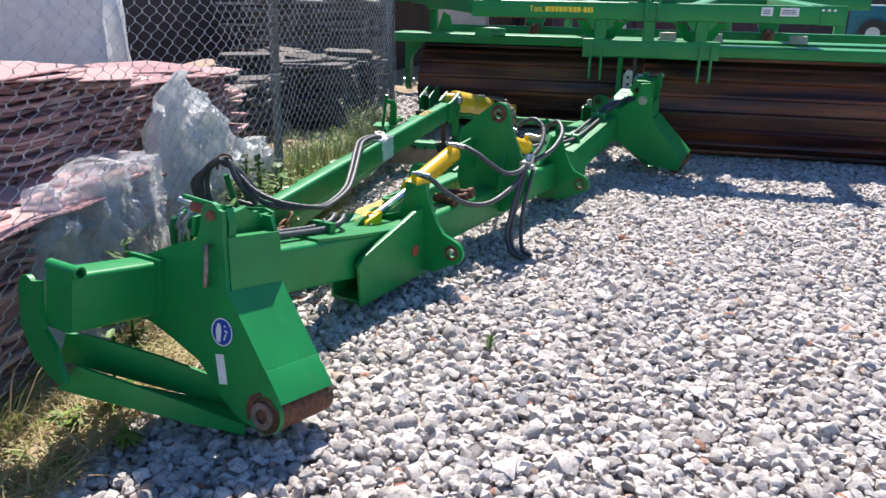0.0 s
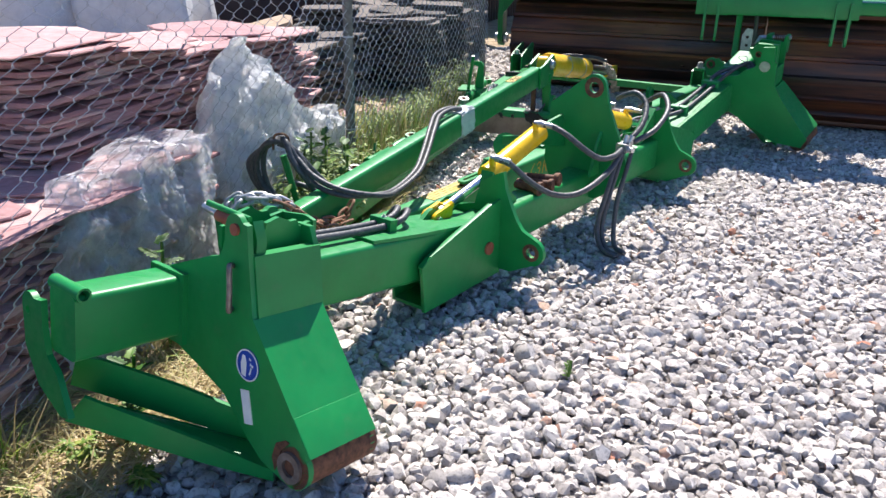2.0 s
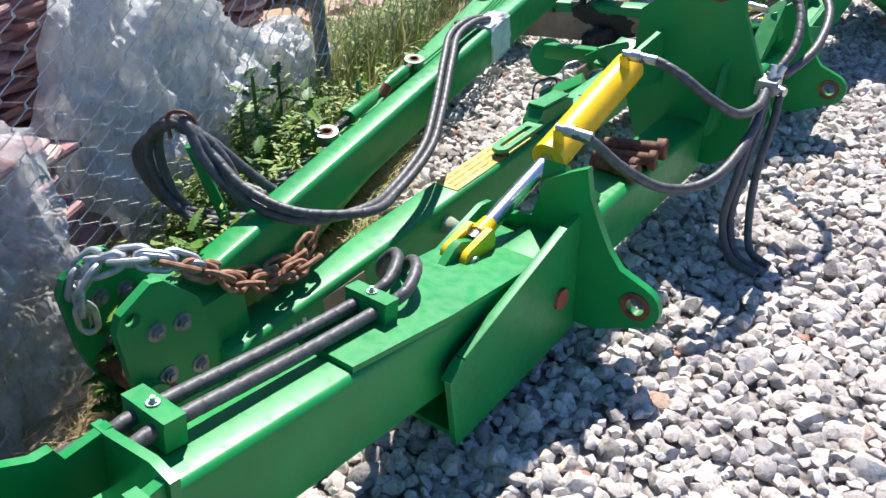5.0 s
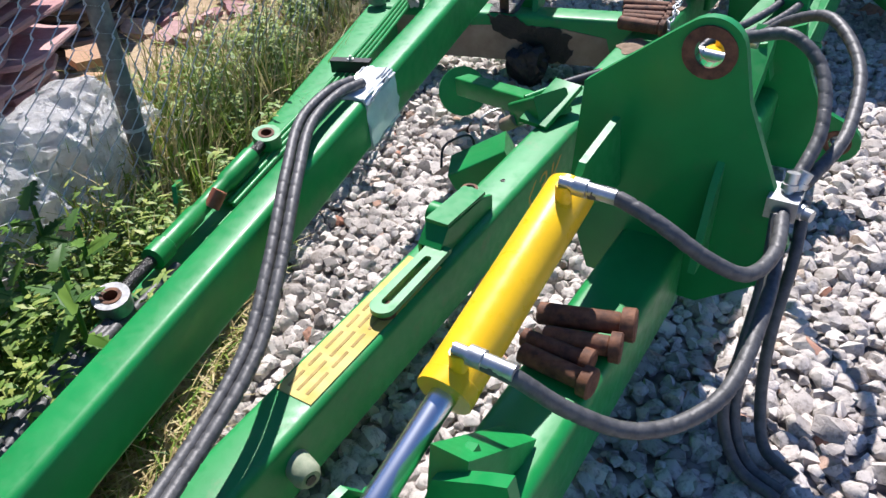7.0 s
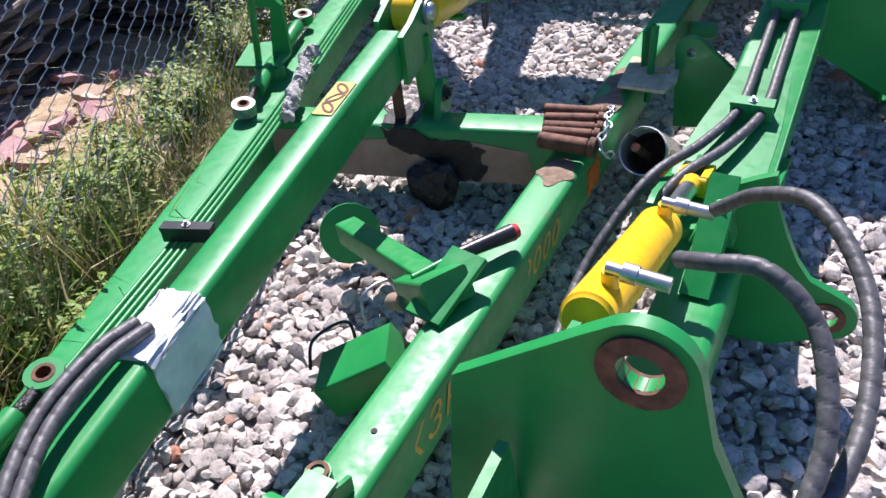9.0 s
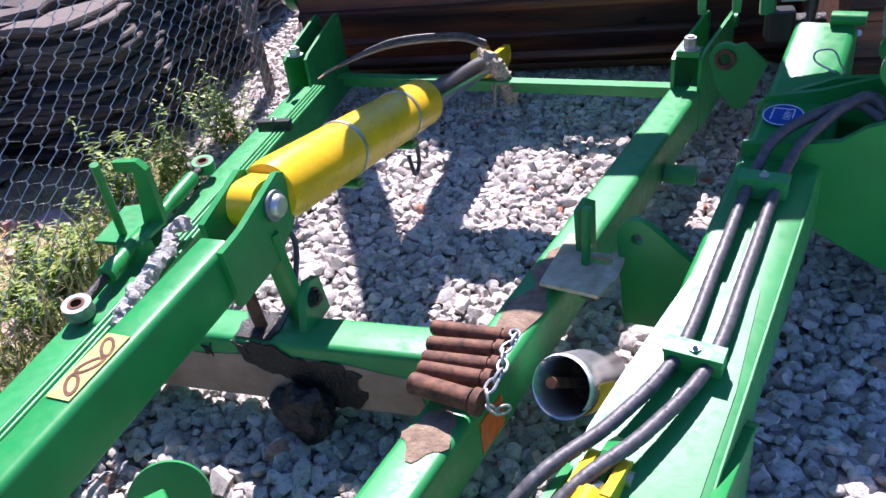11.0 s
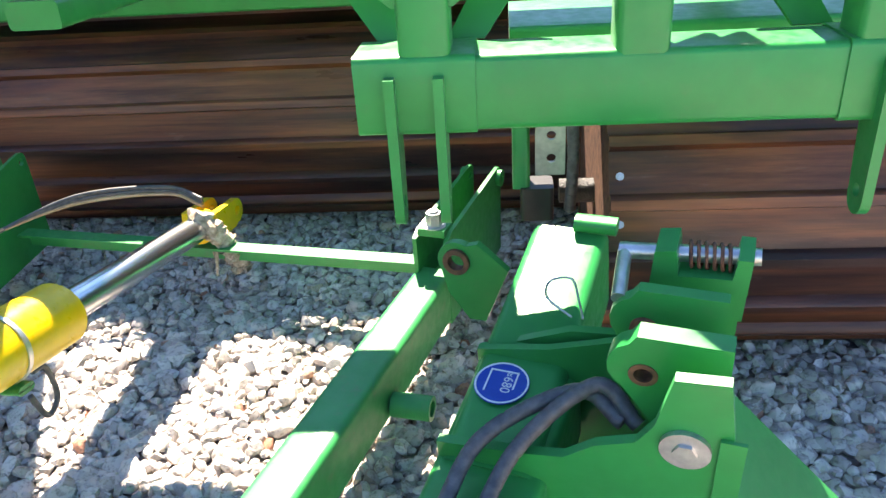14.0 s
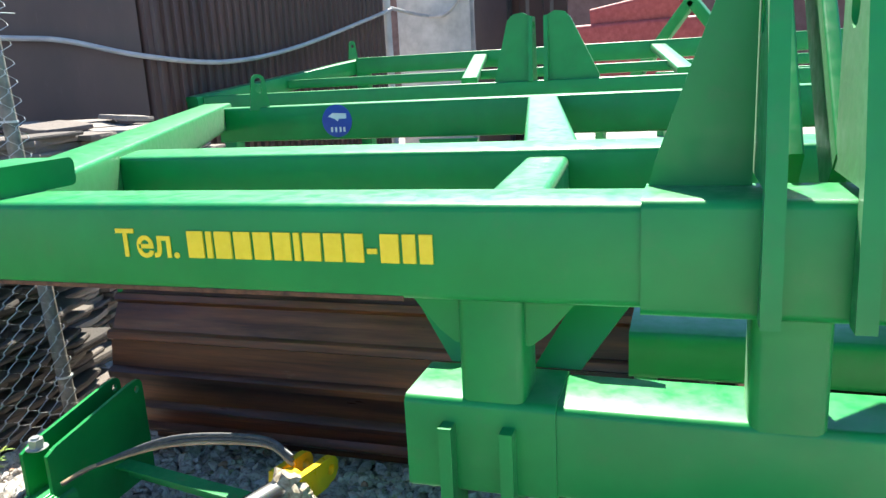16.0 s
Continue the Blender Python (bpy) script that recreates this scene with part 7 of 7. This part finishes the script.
def wrap_front(u, v):
    # film pulled over the front and the top edge of the low stack
    a = -2.28 + 0.86 * u
    top = 0.595 - 0.42 * max(0.0, (0.2 - u) / 0.2) + 0.012 * math.sin(u * 11)
    if v < 0.72:
        return F(a, 0.035 - 0.02 * math.sin(u * 7) - 0.04 * (1 - v / 0.72), 0.02 + top * v / 0.72)
    k = (v - 0.72) / 0.28
    return F(a, 0.035 + (0.06 + 0.24 * u) * k, top + 0.03 + 0.012 * math.sin(k * 3))


def wrap_end(u, v):
    return F(-1.42 + 0.03 * math.sin(v * 5), 0.03 + 0.36 * u, 0.02 + 0.605 * v - 0.06 * u * v)


crumpled("plastic_sheet", "crumpled milky plastic sheet thrown over a sack", 1, 150, 150, heap, FILM)
crumpled("plastic_sheet", "dusty stretch film wrapped round the low stone stack", 2, 150, 110, wrap_front, WRAP)
crumpled("plastic_sheet", "dusty stretch film folded over the low stack's end", 3, 40, 80, wrap_end, WRAP)


# ---------------- weeds ----------------
def leaf_material(name, a, b2, c2):
    m, nt, b = mat(name, 0.55)
    g = nt.nodes.new("ShaderNodeNewGeometry")
    nt.links.new(ramp(nt, g.outputs["Random Per Island"], [(0.0, a), (0.5, b2), (1.0, c2)]), b.inputs["Base Color"])
    # thin leaves let some light through
    tr = nt.nodes.new("ShaderNodeBsdfTranslucent")
    mx = nt.nodes.new("ShaderNodeMixShader")
    mx.inputs[0].default_value = 0.3
    nt.links.new(b.inputs["Base Color"].links[0].from_socket, tr.inputs["Color"])
    nt.links.new(b.outputs[0], mx.inputs[1])
    nt.links.new(tr.outputs[0], mx.inputs[2])
    nt.links.new(mx.outputs[0], nt.nodes["Material Output"].inputs["Surface"])
    return m


WEED = leaf_material("weed_leaves", (0.07, 0.15, 0.015), (0.18, 0.29, 0.035), (0.38, 0.42, 0.09))
DRY = leaf_material("dry_grass", (0.40, 0.30, 0.13), (0.62, 0.50, 0.27), (0.36, 0.34, 0.11))
LEAF = leaf_material("thistle_leaves", (0.04, 0.11, 0.016), (0.08, 0.20, 0.024), (0.17, 0.30, 0.035))


class Blades:
    """Many thin curved blades gathered into one mesh."""

    def __init__(self):
        self.v, self.f = [], []

    def blade(self, p, d, length, width, droop, n=4, shape=(1.0, 0.9, 0.65, 0.0)):
        p, d = Vector(p), Vector(d).normalized()
        side = d.cross(Vector((0, 0, 1)))
        side = side.normalized() if side.length > 0.05 else Vector((1, 0, 0))
        i = len(self.v)
        for k in range(n):
            s = k / (n - 1)
            c = p + d * length * s + Vector((d.x, d.y, 0)) * length * droop * s * s * 0.6 - Vector((0, 0, droop * length * s * s * 0.7))
            w_ = width * shape[k]
            if w_ <= 0:
                self.v.append(c[:])
            else:
                self.v.append((c + side * w_ / 2)[:])
                self.v.append((c - side * w_ / 2)[:])
        for k in range(n - 2):
            a = i + 2 * k
            self.f.append((a, a + 1, a + 3, a + 2))
        a = i + 2 * (n - 2)
        self.f.append((a, a + 1, a + 2))

    def done(self, name, material, label, category):
        me = bpy.data.meshes.new(name)
        me.from_pydata(self.v, [], self.f)
        me.materials.append(material)
        return tagged(new(name, me), label, category, kind="stuff")


def build_weeds():
    rng = random.Random(21)
    grass, straw, weeds = Blades(), Blades(), Blades()

    def spread(a0, a1, b0, b1):
        return F(rng.uniform(a0, a1), rng.uniform(b0, b1), 0.02)

    # tufts of long grass by the fence
    tufts = [spread(-0.35, 0.75, -0.16, 0.34) for _ in range(150)] + [spread(0.75, 1.5, -0.10, 0.32) for _ in range(45)] + [spread(1.4, 2.4, -0.05, 0.2) for _ in range(30)] + [spread(-3.4, -2.5, -0.20, -0.05) for _ in range(4)]
    for p in tufts:
        far = (p - F(0, 0)).dot(FD) > 0.75
        for _ in range(rng.randint(8, 14) if far else rng.randint(14, 26)):
            q = p + Vector((rng.gauss(0, 0.035), rng.gauss(0, 0.035), 0))
            target = straw if rng.random() < 0.42 else grass
            target.blade(q, (rng.gauss(0, 0.35), rng.gauss(0, 0.35), 1), rng.uniform(0.16, 0.52) * (0.55 if far else 1.0), rng.uniform(0.004, 0.008), rng.uniform(0.1, 0.7))
    # short dry turf and straw lying on the soil
    for _ in range(20000):
        y = rng.uniform(0.3, 5.6)
        x = edge_x(y) - abs(rng.gauss(0, 0.42)) + 0.03
        a = rng.uniform(0, 6.28)
        (straw if rng.random() < (0.92 if y < 1.8 else 0.75) else grass).blade((x, y, 0.035 + 0.02 * rng.random()), (math.cos(a), math.sin(a), rng.uniform(0.0, 0.9)), rng.uniform(0.04, 0.13), rng.uniform(0.003, 0.006), rng.uniform(0, 0.4))
    # bushy small-leaved weeds
    spots = [(spread(0.3, 1.0, -0.12, 0.14), rng.uniform(0.14, 0.36)) for _ in range(26)] + [(spread(1.0, 2.0, 0.0, 0.22), rng.uniform(0.12, 0.30)) for _ in range(24)] + [(spread(-1.4, -0.3, -0.22, 0.0), rng.uniform(0.16, 0.40)) for _ in range(64)] + [(spread(2.0, 2.9, -0.10, 0.10), rng.uniform(0.2, 0.42)) for _ in range(11)] + [(spread(-0.9, 0.4, -0.3, -0.1), rng.uniform(0.12, 0.3)) for _ in range(16)] + [(spread(-3.2, -2.3, -0.50, -0.10), rng.uniform(0.04, 0.09)) for _ in range(9)]
    for p, h in spots:
        for _ in range(rng.randint(5, 9)):
            lean = Vector((rng.gauss(0, 0.28), rng.gauss(0, 0.28), 1)).normalized()
            L = h * rng.uniform(0.6, 1.1)
            weeds.blade(p, lean, L, 0.005, 0.1)
            for k in range(int(10 + L * 70)):
                s = rng.uniform(0.15, 1.0)
                ang = rng.uniform(0, 6.28)
                weeds.blade(p + lean * L * s, (math.cos(ang), math.sin(ang), rng.uniform(-0.1, 0.7)), rng.uniform(0.018, 0.042) * (1.15 - 0.4 * s), rng.uniform(0.006, 0.013), rng.uniform(0.2, 0.9), 4, (0.35, 1.0, 0.75, 0.0))
    grass.done("grass", WEED, "tufts of long green grass along the fence", "grass")
    straw.done("dry_grass", DRY, "dry straw-coloured grass on the soil", "grass")
    weeds.done("weeds", WEED, "bushy small-leaved green weeds along the fence", "weeds")


build_weeds()


def leafy_plant(p, h, seed):
    """A coarse lobed-leaf weed with an upright stem."""
    rng = random.Random(seed)
    pl = thing("leafy_weed", Matrix.Translation(p), "coarse green weed with large lobed leaves", "weed", "leafy weeds")
    bm = bmesh.new()
    hose(bm, [(0, 0, -0.02), (0.01, 0.0, h * 0.5), (0.0, 0.02, h)], 0.006, wrap=False, n=6, step=0.05)
    st = part("stem", bm, LEAF, pl)
    for k in range(15):
        s = 0.15 + 0.85 * k / 14
        ang = k * 2.4 + rng.uniform(-0.3, 0.3)
        L = (0.13 - 0.06 * s) * rng.uniform(0.7, 1.25) * (h / 0.4 if h < 0.1 else (h / 0.4) ** 0.5)
        out = [(0, 0.01)]
        for q in range(1, 6):
            f = q / 6
            wid = math.sin(math.pi * min(1, f * 0.85 + 0.12)) * rng.uniform(0.75, 1.15)
            out += [(L * (f - 0.045), L * 0.16 * wid), (L * (f + 0.03 * rng.random()), L * 0.30 * wid)]
        out += [(L, 0.004)]
        outline = out + [(x, -y) for x, y in out[::-1]]
        bm = bmesh.new()
        ex = Vector((math.cos(ang), math.sin(ang), rng.uniform(0.1, 0.75)))
        ey = Vector((-math.sin(ang), math.cos(ang), rng.uniform(-0.3, 0.3)))
        plate(bm, outline, (0.0, 0.0, h * s), ex, ey, 0.001)
        for v in bm.verts:
            r = math.hypot(v.co.x, v.co.y)
            v.co.z -= 3.2 * r * r
        part("leaf", bm, LEAF, pl)


for k, (a, b, h) in enumerate(((-1.98, -0.12, 0.40), (-1.60, -0.20, 0.30), (-0.80, -0.06, 0.40), (-0.64, -0.02, 0.44), (-0.70, -0.12, 0.36), (-0.52, -0.04, 0.40), (-1.40, -0.28, 0.40), (-1.22, -0.26, 0.30), (-0.95, -0.20, 0.36), (-0.72, -0.24, 0.42), (-0.55, -0.15, 0.38), (-2.4, -0.30, 0.25))):
    leafy_plant(F(a, b, 0.02), h, 50 + k)
leafy_plant(Vector((-0.243, 2.18, 0.0)), 0.06, 70)
for k, (x, y) in enumerate(((-0.53, 0.78), (0.02, 1.28), (0.42, 1.02), (-1.63, 4.7), (0.1, 0.85))):
    leaning_slab(Vector((x, y, 0.014)), 0.036, 0.030, 0.020, k, (0.2, 0.1), bpy.data.materials["red_primer"], "brick-red stone among the gravel", 120 + k)


# ---------------- yard walls and what stands far off ----------------
def wall_sheet():
    m, nt, b = mat("brown_profiled_sheet", 0.42, 0.0)
    c = ramp(nt, tex(nt, 1.6, 6, 0.6, 0, (1, 1, 0.4)), [(0.3, (0.055, 0.030, 0.026)), (0.7, (0.095, 0.052, 0.043))])
    c = mix(nt, ramp(nt, tex(nt, 30, 6, 0.7, 0, (1, 1, 0.15)), [(0.6, (0, 0, 0)), (0.8, (0.35,) * 3)]), c, (0.16, 0.12, 0.10))
    nt.links.new(c, b.inputs["Base Color"])
    return m


BROWN = wall_sheet()
CONCRETE = simple("grey_concrete", (0.36, 0.36, 0.35), (0.52, 0.52, 0.50), 5, 0.9, 0, 0.4, 0.006)
BAG = simple("white_woven_sack", (0.62, 0.63, 0.65), (0.82, 0.82, 0.82), 7, 0.6, 0, 0.6, 0.02)
RED = simple("faded_red_paint", (0.30, 0.04, 0.03), (0.42, 0.08, 0.06), 8, 0.6)
TEAL = simple("teal_paint", (0.01, 0.12, 0.14), (0.02, 0.18, 0.2), 8, 0.5)


def profiled(name, p, q, h, pitch, depth, label, t=0.05):
    """A wall of trapezoid sheet between two ground points, with thickness."""
    p, q = Vector(p), Vector(q)
    d = (q - p).normalized()
    nrm = Vector((d.y, -d.x, 0))
    L = (q - p).length
    line = []
    n = int(L / pitch)
    for k in range(n):
        for f, o in ((0.0, 0), (0.55, 0), (0.65, 1), (0.9, 1)):
            line.append(p + d * (L * (k + f) / n) + nrm * depth * o)
    line.append(q)
    bm = bmesh.new()
    back = [x - nrm * (depth + t) for x in line[::-1]]
    loop = line + back
    loft(bm, [[v + Vector((0, 0, z)) for v in loop] for z in (-0.02, h)])
    return solo(name, bm, BROWN, label, "wall", kind="structure")


profiled("wall_west", (-6.42, 8.3, 0), (-7.6, 12.3, 0), 3.4, 0.115, 0.03, "dark brown profiled steel sheet wall")
profiled("wall_south", (-10.5, 1.2, 0), (-6.46, 8.26, 0), 3.4, 0.75, 0.006, "flat dark brown steel wall with faint panel joints")
profiled("wall_close", (-12.5, -6.0, 0), (-10.55, 1.1, 0), 3.4, 0.25, 0.03, "dark brown profiled steel sheet wall")
bm = bmesh.new()
box(bm, (-8.4, 13.5, -0.02), (-7.1, 13.7, 3.4))
solo("wall_panel", bm, CONCRETE, "plain light grey concrete wall panel", "wall", kind="structure")
bm = bmesh.new()
rod(bm, (-7.62, 12.42, -0.02), (-7.62, 12.42, 3.4), 0.05)
solo("corner_post", bm, CONCRETE, "pale steel post at the wall's corner", "post")
profiled("wall_north", (-5.65, 13.58, 0), (-7.07, 13.58, 0), 3.4, 0.35, -0.03, "brown sheet wall beside the concrete panel")


def build_shed_door():
    d = thing("shed_door", Matrix.Translation((-6.55, 13.45, 0)), "dark brown shed door standing ajar", "door")
    bm = bmesh.new()
    beam(bm, (-0.33, 0, 1.2), (0.1, 0, 1.2), 0.05, 2.4)
    leaf = part("door_leaf", bm, BROWN, d)
    # near-black upright put in for the shade in the open door's slit
    bm = bmesh.new()
    beam(bm, (0.13, -0.02, 0), (0.13, -0.02, 2.6), 0.06, 0.06, (0, 1, 0))
    part("slit_shade", bm, simple("dark_gap", (0.01, 0.008, 0.008), (0.02, 0.015, 0.015), 5, 0.8), d)
    bm = bmesh.new()
    rod(bm, (-0.25, -0.03, 1.05), (-0.25, -0.07, 1.05), 0.012)
    part("handle", bm, ZINC, leaf)


build_shed_door()
bm = bmesh.new()
hose(bm, [(-7.1, 6.9, 1.86), (-6.79, 7.46, 1.83), (-6.60, 7.74, 1.80), (-6.34, 8.2, 1.67), (-6.56, 9.11, 1.62), (-6.86, 10.17, 1.75), (-7.24, 11.6, 2.07), (-7.5, 12.38, 2.25)], 0.022, wrap=False, n=10, step=0.08)
solo("pipe", bm, simple("pale_plastic_pipe", (0.34, 0.33, 0.33), (0.48, 0.47, 0.46), 6, 0.5), "pale flexible pipe sagging along the brown wall", "pipe")
bm = bmesh.new()
hose(bm, [(-7.5, 12.36, 2.26), (-7.78, 13.3, 2.22), (-7.5, 13.42, 2.20), (-7.2, 13.44, 2.42), (-7.05, 13.42, 2.75)], 0.025, wrap=False, n=8, step=0.08)
solo("cable", bm, bpy.data.materials["pale_plastic_pipe"], "pale cable hanging on the concrete panel", "cable")


def big_bag(p, w_, h, seed):
    bm = bmesh.new()
    bmesh.ops.create_icosphere(bm, subdivisions=4, radius=1.0)
    for v in bm.verts:
        c = v.co
        k = 1 / max(abs(c.x), abs(c.y), abs(c.z)) ** 0.72
        d = 1 + 0.10 * noise.noise(c * 2.2 + Vector((seed, 0, 0))) + 0.05 * noise.noise(c * 6 + Vector((0, seed, 0)))
        v.co = Vector((c.x * k * w_ / 2 * d, c.y * k * w_ / 2 * d, h / 2 + c.z * k * h / 2 * (1 + 0.05 * noise.noise(c * 4))))
    ob = solo("bulk_bag", bm, BAG, "full white woven bulk bag standing upright", "sack", "bulk bags", smooth=True)
    ob.matrix_world = Matrix.Translation(p) @ Matrix.Rotation(seed, 4, "Z")


for k, (x, y, w_, h) in enumerate(((-5.75, 2.75, 0.95, 1.5), (-5.45, 3.55, 0.9, 1.55), (-6.35, 2.1, 0.95, 1.6), (-6.3, 4.4, 0.8, 1.35))):
    big_bag(Vector((x, y, -0.01)), w_, h, 0.4 + 0.7 * k)


# implements and red machinery across the yard
def far_a_frame(x, y, s):
    m = thing("implement_frame", Matrix.Translation((x, y, 0)), "far green implement with an A-shaped hitch", "farm implement", "far implements")
    for a, b in (((-0.9 * s, 0, 1.2), (0, 0, 2.3)), ((0.9 * s, 0, 1.2), (0, 0, 2.3))):
        bm = bmesh.new()
        beam(bm, a, b, 0.16, 0.16)
        part("hitch_leg", bm, GREEN, m)
    bm = bmesh.new()
    beam(bm, (-1.6 * s, 0, 1.15), (1.6 * s, 0, 1.15), 0.18, 0.18)
    part("cross_beam", bm, GREEN, m)
    for q in (-1.5, 1.5):
        bm = bmesh.new()
        beam(bm, (q * s, 0, -0.01), (q * s, 0, 1.08), 0.14, 0.14, (0, 1, 0))
        part("leg", bm, GREEN, m)


far_a_frame(-5.2, 16.5, 1.0)
far_a_frame(-5.4, 19.5, 1.0)


def red_machine(x, y, w_, h, material, label):
    m = thing("machine", Matrix.Translation((x, y, 0)), label, "machinery", "far machinery")
    bm = bmesh.new()
    beam(bm, (-w_ / 2, 0, h * 0.62), (w_ / 2, 0, h * 0.62), 1.6, h * 0.7, r=0.12)
    part("body", bm, material, m)
    bm = bmesh.new()
    beam(bm, (-w_ * 0.2, 0, h * 0.98), (w_ * 0.3, 0, h * 1.1), 1.2, h * 0.3, r=0.1)
    part("hood", bm, material, m)
    for q in (-0.32, 0.32):
        bm = bmesh.new()
        rod(bm, (q * w_, -0.95, 0.42), (q * w_, -0.65, 0.42), 0.42, n=24)
        wh = part("wheel", bm, BLACK, m)
        bm = bmesh.new()
        rod(bm, (q * w_, -0.96, 0.42), (q * w_, -0.90, 0.42), 0.2, n=18)
        part("rim", bm, ZINC, wh)


bm = bmesh.new()
box(bm, (-26.0, 31.0, -0.02), (14.0, 31.4, 6.5))
solo("wall_far", bm, simple("dull_red_brick", (0.13, 0.075, 0.06), (0.20, 0.12, 0.10), 3, 0.9), "dull red-brown wall of a far hall", "wall", kind="structure")
red_machine(-10.0, 25.0, 5.0, 2.6, RED, "large faded red machine far across the yard")
red_machine(1.6, 23.0, 2.2, 0.9, RED, "low red machine far across the yard")
red_machine(-0.2, 27.5, 4.0, 1.3, TEAL, "teal-blue machine far across the yard")
